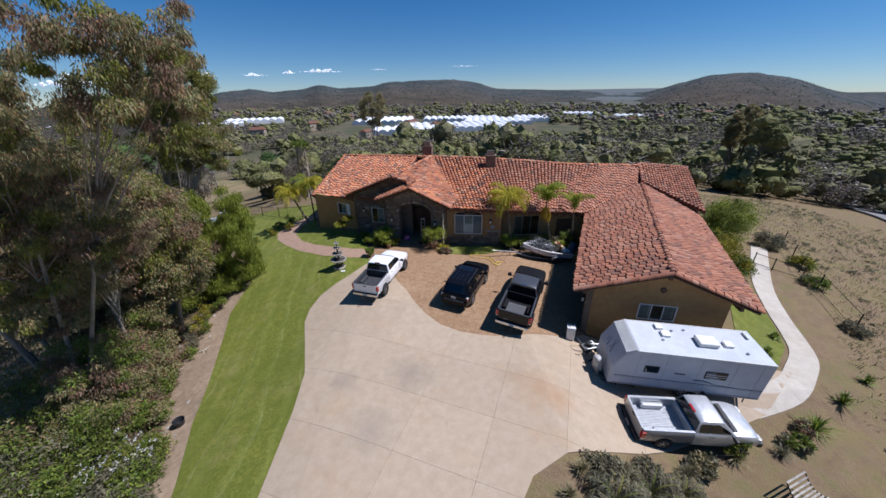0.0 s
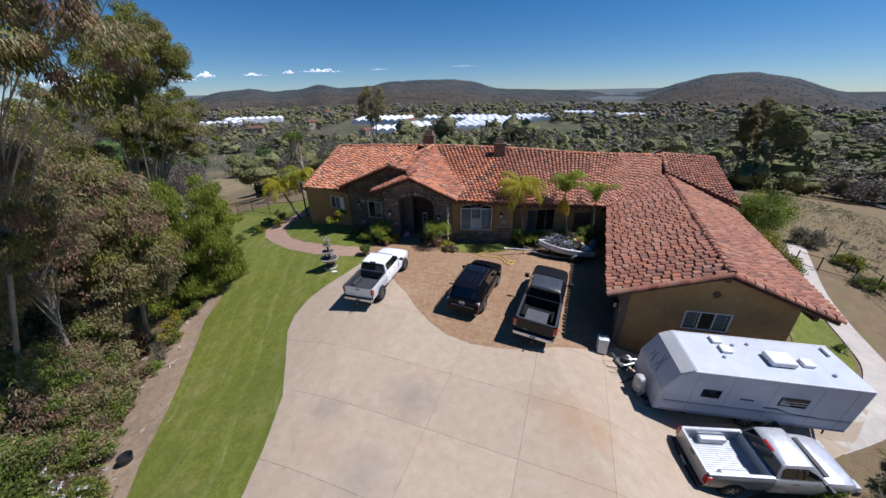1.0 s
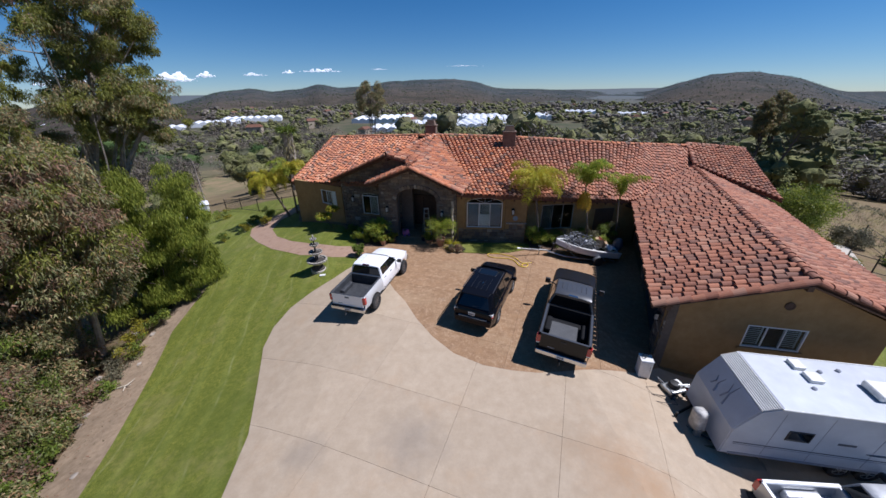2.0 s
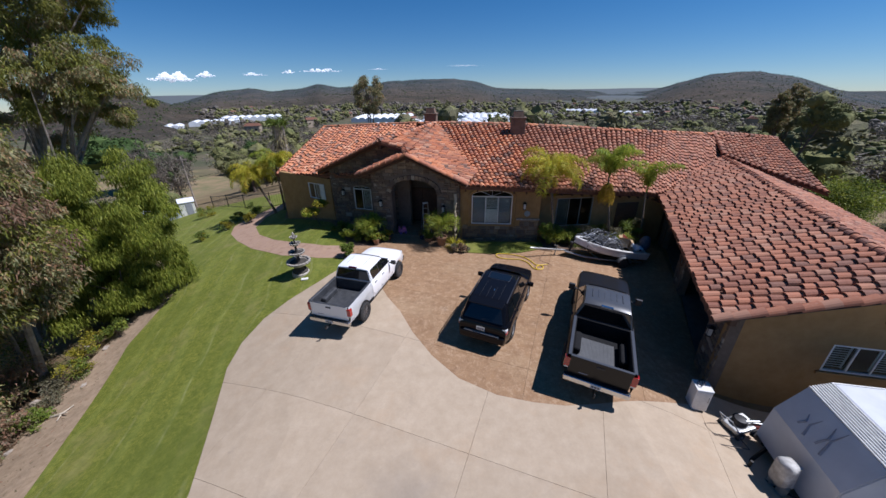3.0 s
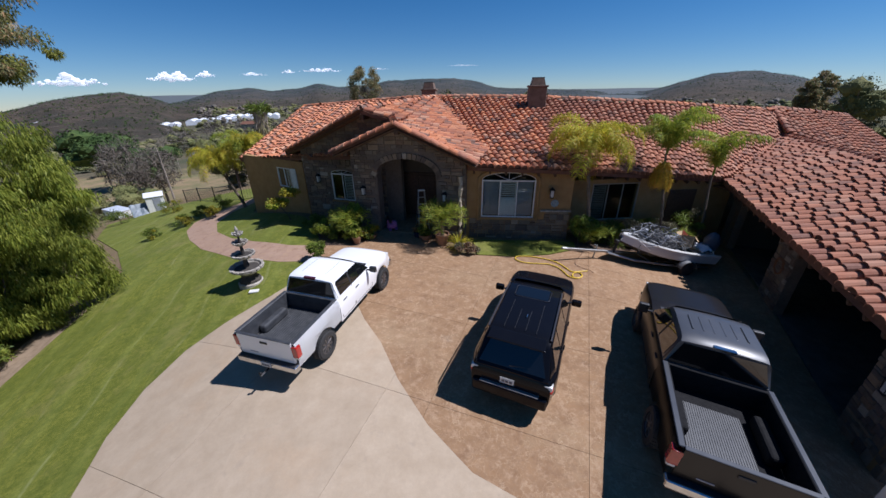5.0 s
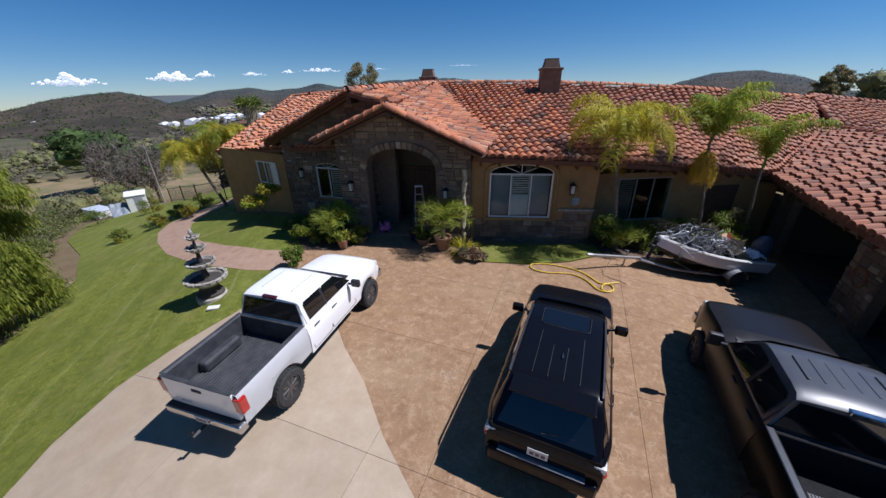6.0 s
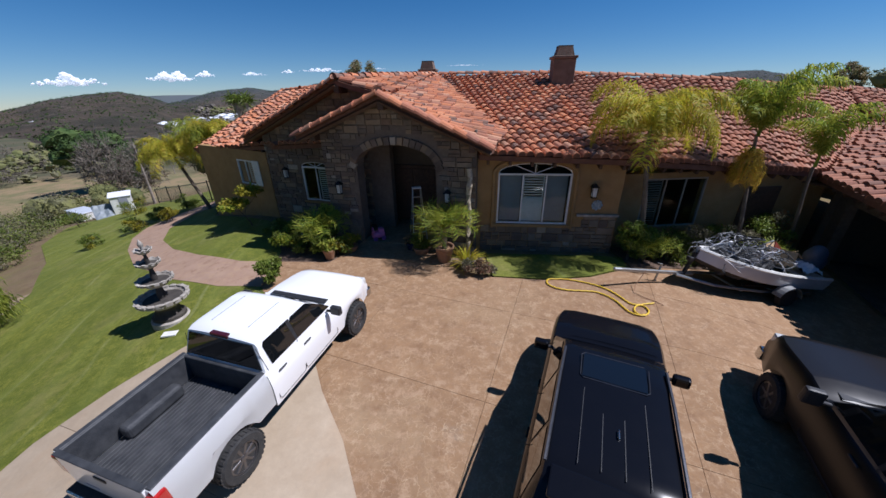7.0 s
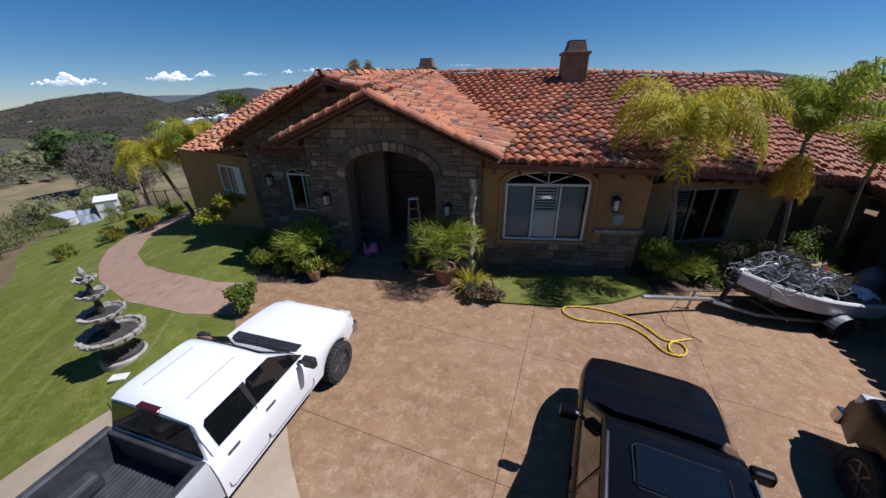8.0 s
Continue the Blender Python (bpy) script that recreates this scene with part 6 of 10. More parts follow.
def trailer(m):
    """A travel trailer: x points to its rear, its nose with the hitch at -x."""
    th = empty("travel_trailer", m, "white travel trailer with ribbed nose cap and dark stripes", "trailer", "vehicles parked on the drive")
    L0, L1, w, lo, hi = -3.6, 3.6, 1.2, 0.55, 2.92
    bm = bmesh.new()
    prof = [(L0, lo), (L1, lo), (L1, hi - 0.12), (L1 - 0.06, hi), (L0 + 1.0, hi + 0.03), (L0 + 0.5, hi - 0.2), (L0 + 0.02, 1.75)]
    a = [bm.verts.new((x, -w, z)) for x, z in prof]
    b = [bm.verts.new((x, w, z)) for x, z in prof]
    bm.faces.new(a), bm.faces.new(b[::-1])
    n = len(prof)
    for i in range(n):
        bm.faces.new((a[i], b[i], b[(i + 1) % n], a[(i + 1) % n]))
    bmesh.ops.recalc_face_normals(bm, faces=bm.faces)
    bmesh.ops.bevel(bm, geom=[e for e in bm.edges if abs(e.verts[0].co.y - e.verts[1].co.y) < 0.1], offset=0.035, segments=2, affect="EDGES")
    body = part("body", bm, FIBREGLASS, th)
    cap = new("nose_cap")
    cap.parent = th
    p0, p1 = Vector((L0 + 0.5, 0, hi - 0.2)), Vector((L0 + 1.0, 0, hi + 0.03))
    d = p1 - p0
    ang = -math.degrees(math.atan2(d.z, d.x))
    for i in range(9):
        q = p0.lerp(p1, (i + 0.5) / 9)
        box_part("rib", (0.034, 2 * w - 0.02, 0.06), at(q.x, 0, q.z + 0.02) @ pose(0, 0, 0, 0, ang), WHITE_VINYL, cap, 0.008)
    box_part("roof_seam", (0.05, 2 * w, 0.012), at(L0 + 1.04, 0, hi + 0.033), GREY_DECAL, th, 0.003)
    for s in (1, -1):
        bm = bmesh.new()
        tube(bm, [(L0 + 1.0, s * w, hi + 0.02), (L1 - 0.05, s * w, hi - 0.01)], 0.03, 6)
        part("roof_edge", bm, WHITE_VINYL, th)
    # windows on the near side
    for x0, x1, z0, z1 in ((-2.05, -1.35, 1.6, 2.05), (0.75, 1.75, 1.62, 2.1)):
        win = new("window")
        win.parent = th
        box_part("window_frame", (x1 - x0, 0.03, z1 - z0), at((x0 + x1) / 2, -w - 0.008, (z0 + z1) / 2), BLACK_PLASTIC, win, 0.008)
        box_part("pane", (x1 - x0 - 0.08, 0.012, z1 - z0 - 0.08), at((x0 + x1) / 2, -w - 0.024, (z0 + z1) / 2), CAR_GLASS, win, 0.003)
        if x1 - x0 > 0.9:
            for k in (0.35, 0.6):
                box_part("window_bar", (x1 - x0 - 0.08, 0.014, 0.03), at((x0 + x1) / 2, -w - 0.028, z0 + (z1 - z0) * k), WHITE_VINYL, win, 0.003)
    # stripes
    box_part("stripe", (6.9, 0.006, 0.035), at(0.1, -w - 0.004, 1.18), DARK_DECAL, th, 0)
    box_part("stripe", (6.9, 0.006, 0.02), at(0.1, -w - 0.004, 1.1), GREY_DECAL, th, 0)
    bm = bmesh.new()
    for k in range(2):
        tube(bm, [(0.3 + k * 0.1, -w - 0.002, 1.42 - k * 0.03), (0.8, -w - 0.002, 1.45 - k * 0.05), (1.4, -w - 0.002, 1.24), (2.3, -w - 0.002, 1.2 - k * 0.03)], 0.018, 4)
    part("swoosh", bm, DARK_DECAL, th)
    box_part("logo_mark", (0.5, 0.006, 0.09), at(-0.35, -w - 0.004, 1.72), DARK_DECAL, th, 0)
    box_part("skirt", (6.9, 0.02, 0.1), at(0.1, -w - 0.006, 0.62), GREY_DECAL, th, 0.004)
    for x in (-2.4, -1.1, 0.45, 2.0, 3.1):
        box_part("panel_seam", (0.012, 0.006, 2.05), at(x, -w - 0.003, 1.75), GREY_DECAL, th, 0)
    # flame decal on the nose
    bm = bmesh.new()
    for k, y in enumerate((-0.35, -0.1, 0.2, 0.5)):
        f0, f1 = 0.15 + 0.1 * (k % 2), 0.95 - 0.12 * k
        a, b = Vector((L0 + 0.02, y, 1.75)), Vector((L0 + 0.5, y + 0.12, hi - 0.2))
        tube(bm, [a.lerp(b, f0) + Vector((-0.012, 0, 0.01)), a.lerp(b, (f0 + f1) / 2) + Vector((-0.012, 0.09 * (-1) ** k, 0.01)), a.lerp(b, f1) + Vector((-0.012, 0, 0.01))], [0.035, 0.025, 0.008], 4)
    part("flame_decal", bm, GREY_DECAL, th)
    # roof gear
    ac = box_part("air_conditioner", (0.95, 0.72, 0.24), at(0.95, -0.1, hi + 0.14), WHITE_VINYL, th, 0.09, "white rounded air conditioner", 3)
    for x, y, sx in ((-0.85, 0.25, 0.42), (-1.0, 0.8, 0.36), (1.95, -0.1, 0.4)):
        v = box_part("roof_vent", (sx, 0.42, 0.14), at(x, y, hi + 0.08), WHITE_VINYL, th, 0.035, segments=2)
    for x, y in ((-1.1, -0.2), (-0.4, 0.6), (0.25, 0.75), (2.6, -0.6)):
        bm = bmesh.new()
        lathe(bm, [(0.07, 0), (0.07, 0.06), (0.03, 0.09)], 10)
        p = part("vent_pipe", bm, GREY_DECAL, th)
        p.matrix_local = at(x, y, hi + 0.01)
    box_part("ladder_rack", (0.1, 0.5, 0.12), at(3.2, 0.75, hi + 0.06), WHITE_VINYL, th, 0.02)
    # running gear
    for x in (0.15, 0.95):
        for s in (1, -1):
            wheel(th, x, s * 1.02, 0.34, 0.22, ALLOY_LIGHT, 5)
    box_part("frame_rail", (7.0, 1.6, 0.14), at(0, 0, 0.45), BLACK_PLASTIC, th, 0.02)
    bm = bmesh.new()
    for s in (1, -1):
        rod(bm, (L0 + 0.1, s * 0.75, 0.46), (L0 - 1.0, 0, 0.46), 0.05, sides=4)
    rod(bm, (L0 - 0.85, 0, 0.0), (L0 - 0.85, 0, 0.8), 0.04)
    part("tow_frame", bm, IRON, th)
    for x in (-3.0, 3.2):
        for s in (1, -1):
            bm = bmesh.new()
            rod(bm, (x, s * 0.9, 0.5), (x, s * 0.95, 0.02), 0.03, sides=6)
            part("jack_leg", bm, IRON, th)
    box_part("tail_light", (0.03, 0.15, 0.2), at(L1 + 0.01, -0.95, 1.0), RED_LENS, th, 0.01)
    box_part("tail_light", (0.03, 0.15, 0.2), at(L1 + 0.01, 0.95, 1.0), RED_LENS, th, 0.01)
    box_part("rear_bumper", (0.1, 2.2, 0.1), at(L1 + 0.06, 0, 0.5), IRON, th, 0.02)
    return th


travel_trailer = trailer(on_ground(12.37, 13.88, -9.8, 2.5, 0.98))


# ---- plants ----
def leaves(rng, centres, spread, count, length, width, droop=0.35):
    """Loose leaves round the centres: an array of triangles (n, 3, 3)."""
    c = np.repeat(np.asarray(centres, float), count, axis=0)
    n = len(c)
    sp_ = np.repeat(np.asarray(spread, float).reshape(-1, 1) * np.ones((len(centres), 1)), count, axis=0)
    off = rng.normal(size=(n, 3))
    off /= np.linalg.norm(off, axis=1, keepdims=True) + 1e-9
    p = c + off * (rng.random((n, 1)) ** 0.5) * sp_ * np.array([1, 1, 0.75])
    a = rng.normal(size=(n, 3)) * (1 - droop) + off * 0.4
    a[:, 2] -= droop * 2.0
    a /= np.linalg.norm(a, axis=1, keepdims=True) + 1e-9
    b = np.cross(a, rng.normal(size=(n, 3)))
    b /= np.linalg.norm(b, axis=1, keepdims=True) + 1e-9
    le = length * (0.6 + 0.8 * rng.random((n, 1)))
    wi = width * (0.6 + 0.8 * rng.random((n, 1)))
    return np.stack([p - b * wi, p + b * wi, p + a * le], 1)


def cluster_points(rng, ellipsoids):
    """Clump centres towards the skin of some ellipsoids (x, y, z, rx, ry, rz, count)."""
    out = []
    for x, y, z, rx, ry, rz, n in ellipsoids:
        d = rng.normal(size=(n, 3))
        d /= np.linalg.norm(d, axis=1, keepdims=True)
        r = 0.45 + 0.6 * rng.random((n, 1)) ** 0.6
        out.append(np.array([x, y, z]) + d * r * np.array([rx, ry, rz]))
    return np.concatenate(out)


def tree(name, label, base, ellipsoids, trunk_r, bark, foliage, seed, per=60, spread=0.7, leaf=(0.3, 0.06), droop=0.35, limbs=16, forks=None, category="tree", group="", fill=1.75):
    """A tapered trunk with limbs out to its clumps, and a crown of many small leaves."""
    rng = np.random.default_rng(seed)
    rnd = random.Random(seed)
    th = empty(name, at(*base), label, category, group)
    o = Vector(base)
    ctr = cluster_points(rng, ellipsoids)
    ctr = ctr[ctr[:, 2] > base[2] + 0.25]
    e0 = ellipsoids[0]
    heart = Vector((e0[0], e0[1], e0[2])) - o
    stems = forks or [heart * 0.8]
    paths = []
    for tip in stems:
        tip = Vector(tip)
        side = Vector((rnd.uniform(-1, 1), rnd.uniform(-1, 1), 0)) * 0.06 * tip.length
        pts = [Vector((0, 0, -0.4)), tip * 0.3 + side * 0.6, tip * 0.65 + side, tip]
        bm = bmesh.new()
        tube(bm, pts, [trunk_r * 1.25, trunk_r * 0.9, trunk_r * 0.65, trunk_r * 0.3], 8)
        part("trunk", bm, bark, th, smooth_faces=True)
        paths.append(pts)
    for i in range(limbs):
        tgt = Vector(ctr[rnd.randrange(len(ctr))]) - o
        pts = min(paths, key=lambda q: (q[-1] - tgt).length)
        k = rnd.uniform(0.35, 1.0)
        a = pts[1].lerp(pts[3], k)
        mid = a.lerp(tgt, 0.5) + Vector((rnd.uniform(-0.3, 0.3), rnd.uniform(-0.3, 0.3), 0.25))
        bm = bmesh.new()
        tube(bm, [a, mid, tgt], [trunk_r * 0.32, trunk_r * 0.2, trunk_r * 0.07], 5)
        part("limb", bm, bark, th, smooth_faces=True)
    mats = foliage if isinstance(foliage, list) else [foliage]
    pick = rng.integers(0, len(mats), len(ctr))
    for k, m in enumerate(mats):
        sel = ctr[pick == k]
        if len(sel):
            q = leaves(rng, sel, spread * (0.6 + 0.8 * rng.random(len(sel))), int(per * fill), leaf[0] * 0.85, leaf[1] * 0.9, droop) - np.array(o)
            part_mesh("crown", quads_mesh("crown", q), m, th)
    return th


def shrub(name, label, x, y, r, h, foliage, seed, n=14, per=45, leaf=(0.14, 0.04), droop=0.1, group="", lift=0.0, category="shrub"):
    z = grd(x, y) + lift
    return tree(name, label, (x, y, z), [(x, y, z + h * 0.55, r, r, h * 0.5, n)], 0.025, BARK_DARK, foliage, seed, per, r * 0.42, leaf, droop, 5, [(0.05, 0, h * 0.5), (-0.08, 0.05, h * 0.45), (0, -0.08, h * 0.55)], category, group)


def lumps(seed, centre, size, n, each):
    """Boughs of uneven size over an egg-shaped crown."""
    r = random.Random(seed)
    out = [(*centre, size[0] * 0.6, size[1] * 0.6, size[2] * 0.5, each)]
    for i in range(n):
        a, z = i * 2.4 + r.uniform(-0.4, 0.4), -0.95 + 1.9 * (i + 0.5) / n
        k = math.sqrt(1 - z * z) * r.uniform(0.75, 1.1)
        b = r.uniform(0.45, 0.95)
        out.append((centre[0] + math.cos(a) * k * size[0], centre[1] + math.sin(a) * k * size[1], centre[2] + z * size[2] * 0.9, b, b, b * 1.1, each))
    return out


# tall trees on the slope beside the lawn
def g(x, y):
    return grd(x, y)


tree("eucalyptus", "shaggy eucalyptus with brown dead boughs", (-19.3, 20.4, grd(-19.3, 20.4)),
     lumps(9, (-17.6, 20.2, 4.6), (2.2, 1.9, 3.7), 24, 15), 0.17, BARK, [EUCALYPT, EUCALYPT_GREEN, EUCALYPT, RUSSET], 19, 120, 0.6, (0.24, 0.032), 0.5, 20)
tree("eucalyptus", "dense olive eucalyptus standing behind the pepper trees", (-22.6, 22.4, grd(-22.6, 22.4)),
     lumps(7, (-21.6, 23.0, 5.2), (2.4, 2.2, 3.6), 20, 15), 0.2, BARK, [EUCALYPT, EUCALYPT, EUCALYPT_GREEN], 17, 120, 0.6, (0.26, 0.035), 0.5, 20)
tree("eucalyptus", "tall eucalyptus with bare pale trunks and hanging grey-green leaves", (-20.8, 14.2, g(-20.8, 14.2)),
     lumps(31, (-10.2, 13.4, 14.0), (1.9, 1.5, 2.3), 18, 4) + lumps(32, (-14.8, 13.0, 13.6), (2.2, 1.9, 3.2), 22, 4) + lumps(33, (-18.2, 12.4, 12.0), (2.6, 2.2, 3.8), 20, 4)
     + lumps(34, (-18.6, 13.6, 6.4), (2.8, 2.2, 3.2), 18, 5) + lumps(38, (-15.2, 14.2, 8.4), (1.7, 1.3, 2.4), 16, 4), 0.1, BARK, [EUCALYPT, EUCALYPT, RUSSET, EUCALYPT_GREEN, EUCALYPT], 11, 170, 0.48, (0.19, 0.026), 0.6, 60,
     [(9.4, -0.8, 18.0), (4.6, -1.2, 18.0), (-1.2, -1.6, 16.0)])
tree("eucalyptus", "leaning half-bare eucalyptus with pale stripped trunks", (-22.4, 15.6, g(-22.4, 15.6)),
     lumps(35, (-25.6, 16.4, 6.2), (2.6, 2.0, 3.6), 20, 5) + lumps(36, (-22.0, 16.0, 3.6), (2.2, 1.6, 2.8), 16, 4), 0.17, BARK, [RUSSET, EUCALYPT, EUCALYPT], 37, 100, 0.5, (0.2, 0.028), 0.5, 50,
     [(-3.6, 0.8, 9.5), (-2.2, 0.6, 9.0), (0.6, 0.6, 6.4)])
for i, (x, y, ctr, size, m, lab) in enumerate((
        (-19.6, 18.9, (-18.8, 18.6, 4.6), (2.1, 1.9, 3.6), [EUCALYPT, RUSSET, EUCALYPT], "ragged eucalyptus sapling with brown twigs"),
        (-21.0, 21.2, (-20.4, 21.0, 7.4), (2.0, 1.8, 2.9), [EUCALYPT, EUCALYPT_GREEN, EUCALYPT], "olive eucalyptus leaning over its neighbours"),
        (-18.4, 16.2, (-17.3, 16.0, 7.6), (1.8, 1.6, 3.4), [EUCALYPT, EUCALYPT, RUSSET], "narrow eucalyptus with grey-green leaves"),
        (-17.6, 13.4, (-17.6, 13.4, -0.4), (2.2, 1.7, 2.6), [RUSSET, EUCALYPT, SHRUB], "dense half-dead thicket of brown and olive twigs"),
        (-21.8, 17.8, (-21.6, 17.6, 2.2), (2.0, 1.8, 3.6), [RUSSET, EUCALYPT, RUSSET], "brown half-dead sapling among the eucalyptus"))):
    tree("eucalyptus", lab, (x, y, g(x, y)), lumps(50 + i, ctr, size, 20, 5), 0.12, BARK, m, 55 + i, 110, 0.5, (0.2, 0.028), 0.45, 40)
tree("eucalyptus", "tall leaning eucalyptus with a rounded olive-green top", (-23.9, 24.6, g(-23.9, 24.6)),
     [*lumps(41, (-20.7, 29.4, 14.0), (2.7, 2.5, 2.5), 30, 7), *lumps(42, (-20.8, 28.2, 9.6), (2.4, 2.4, 2.2), 16, 6), *lumps(43, (-18.3, 28.4, 9.6), (1.4, 1.4, 1.9), 10, 6), *lumps(44, (-24.6, 27.2, 9.0), (3.0, 2.8, 4.0), 22, 5)], 0.24, BARK, [EUCALYPT_GREEN, EUCALYPT, EUCALYPT_GREEN], 12, 180, 0.5, (0.19, 0.028), 0.5, 34,
     [(3.2, 4.6, 17), (-0.9, 2.2, 11), (5.2, 3.4, 12)])
tree("eucalyptus", "dense dark eucalyptus with russet dead twigs", (-25.5, 20.0, g(-25.5, 20.0)),
     [(-24.5, 20.0, 6.5, 4.6, 3.6, 5.0, 190), (-28.5, 21.5, 9.5, 4.5, 3.5, 5.0, 140), (-22.0, 18.0, 2.2, 3.2, 2.6, 3.6, 110)], 0.26, BARK_DARK, [EUCALYPT, RUSSET, EUCALYPT], 13, 130, 0.6, (0.21, 0.03), 0.45, 40)
tree("eucalyptus", "slim eucalyptus with thin grey foliage", (-19.2, 18.6, g(-19.2, 18.6)),
     [(-19.6, 18.8, 3.2, 1.9, 1.8, 3.0, 80), (-20.4, 19.6, 6.8, 2.0, 2.0, 2.4, 60)], 0.14, BARK, [RUSSET, EUCALYPT], 14, 80, 0.65, (0.28, 0.045), 0.4, 12)
tree("pepper_tree", "bright green weeping pepper tree at the lawn edge", (-18.6, 27.4, g(-18.6, 27.4)),
     lumps(1, (-18.1, 25.7, 2.2), (2.8, 2.0, 4.2), 26, 13), 0.2, BARK_DARK, [PEPPER], 15, 170, 0.55, (0.24, 0.022), 0.75, 20)
tree("pepper_tree", "second weeping pepper tree, wide and low", (-20.6, 24.2, g(-20.6, 24.2)),
     lumps(2, (-20.4, 24.4, 1.2), (3.0, 2.3, 3.9), 24, 13), 0.18, BARK_DARK, [PEPPER], 16, 170, 0.55, (0.24, 0.022), 0.75, 18)
for i, (x, y, r, h, m, lab) in enumerate((
        (-17.5, 10.2, 2.0, 2.6, [SHRUB, SHRUB_GREY], "tall mixed green shrub on the slope"), (-15.2, 9.6, 1.5, 1.9, [SHRUB, SHRUB], "green shrub with dark leaves"), (-13.2, 8.6, 1.2, 1.5, [SHRUB, SHRUB_GREY], "loose shrub with pale flowers"),
        (-20.5, 10.6, 2.4, 3.2, [SHRUB, EUCALYPT], "broad olive shrub on the slope"), (-19.0, 12.6, 2.0, 2.8, [RUSSET, SHRUB], "half-dead russet shrub on the slope"), (-16.6, 12.6, 1.3, 1.7, [RUSSET, EUCALYPT], "dry russet bush in bare earth"),
        (-23.5, 13.5, 2.8, 4.5, [EUCALYPT, SHRUB], "tall dark shrub among the trees"), (-27.0, 16.0, 3.2, 6.0, [EUCALYPT, RUSSET], "tall dry thicket under the eucalyptus"), (-12.0, 7.2, 1.2, 1.3, [SHRUB, SHRUB_GREY], "low shrub beside the earth strip"),
        (-17.6, 16.2, 1.1, 2.2, [RUSSET, SHRUB], "rust-coloured bush under the trees"), (-16.0, 13.9, 0.8, 1.2, [SHRUB], "small dark bush in bare earth"), (-22.5, 20.5, 2.2, 3.6, [SHRUB, EUCALYPT], "shaded shrub under the trees"))):
    shrub("shrub", lab, x, y, r, h, m, 40 + i, int(18 * r), 70, (0.2, 0.045), 0.25, "shrubs on the slope")
for i, (x, y) in enumerate(((-13.4, 9.9), (-14.5, 9.2), (-16.2, 11.6))):
    th = shrub("flowering_shrub", "leafy shrub dotted with small white flowers", x, y, 1.0, 1.3, [SHRUB, EUCALYPT_GREEN], 150 + i, 26, 80, (0.15, 0.035), 0.2, "shrubs on the slope")
    r0 = np.random.default_rng(155 + i)
    tops = r0.normal(size=(70, 3)) * np.array([0.55, 0.55, 0.25]) + np.array([0, 0, 1.15])
    part_mesh("blossom", quads_mesh("blossom", leaves(r0, tops, 0.07, 7, 0.09, 0.03, 0.0)), PETAL, th, "small white flowers")
for i, (x, y, r, h, m) in enumerate(((-14.3, 10.6, 0.9, 1.2, [SHRUB, RUSSET]), (-15.2, 12.2, 1.0, 1.5, [SHRUB, EUCALYPT]), (-16.0, 13.8, 1.0, 1.6, [SHRUB, RUSSET]), (-16.9, 15.4, 1.0, 1.7, [EUCALYPT, SHRUB]), (-17.9, 17.0, 1.1, 1.6, [SHRUB, RUSSET]), (-18.6, 15.0, 1.3, 2.4, [EUCALYPT, RUSSET]), (-17.4, 11.6, 1.4, 2.2, [SHRUB, EUCALYPT]), (-19.6, 17.6, 1.4, 2.4, [EUCALYPT, SHRUB]), (-12.9, 9.6, 0.8, 1.0, [SHRUB_GREY, SHRUB]))):
    shrub("edge_shrub", "dense dark shrub at the edge of bare earth", x, y, r, h, m, 160 + i, int(26 * r), 90, (0.15, 0.032), 0.25, "shrubs on the slope")
for i, (x, y, r, h, m) in enumerate(((-17.5, 15.4, 1.2, 4.2, [EUCALYPT, RUSSET]), (-18.5, 17.2, 1.4, 5.0, [EUCALYPT, SHRUB]), (-16.6, 13.7, 1.1, 3.4, [EUCALYPT, SHRUB]), (-18.4, 13.6, 1.5, 4.4, [EUCALYPT, RUSSET]), (-20.2, 16.2, 1.7, 6.0, [RUSSET, EUCALYPT]), (-20.0, 19.4, 1.4, 5.0, [RUSSET, EUCALYPT]), (-16.4, 11.6, 1.2, 3.0, [SHRUB, EUCALYPT]))):
    shrub("thicket_bush", "tall dense brown-green bush under the eucalyptus", x, y, r, h, m, 180 + i, int(30 * r), 110, (0.18, 0.03), 0.4, "shrubs on the slope")
for i, (x, y, r, h, m) in enumerate(((-17.6, 20.6, 0.6, 0.8, [SHRUB_YELLOW, SHRUB]), (-18.6, 20.4, 0.5, 0.7, [SHRUB_GREY]), (-18.4, 22.2, 0.7, 1.0, [SHRUB_YELLOW, SHRUB]), (-19.6, 20.6, 0.7, 1.0, [SHRUB]), (-17.5, 22.9, 0.5, 0.9, [SHRUB, PEPPER]), (-17.0, 18.0, 0.5, 0.6, [SHRUB]), (-17.6, 19.3, 0.6, 0.5, [SHRUB_GREY]))):
    shrub("garden_shrub", "small yellow-green garden shrub in bare earth" if SHRUB_YELLOW in m else "small grey-green garden shrub in bare earth", x, y, r, h, m, 60 + i, 16, 50, (0.12, 0.03), 0.1, "shrubs along the lawn")
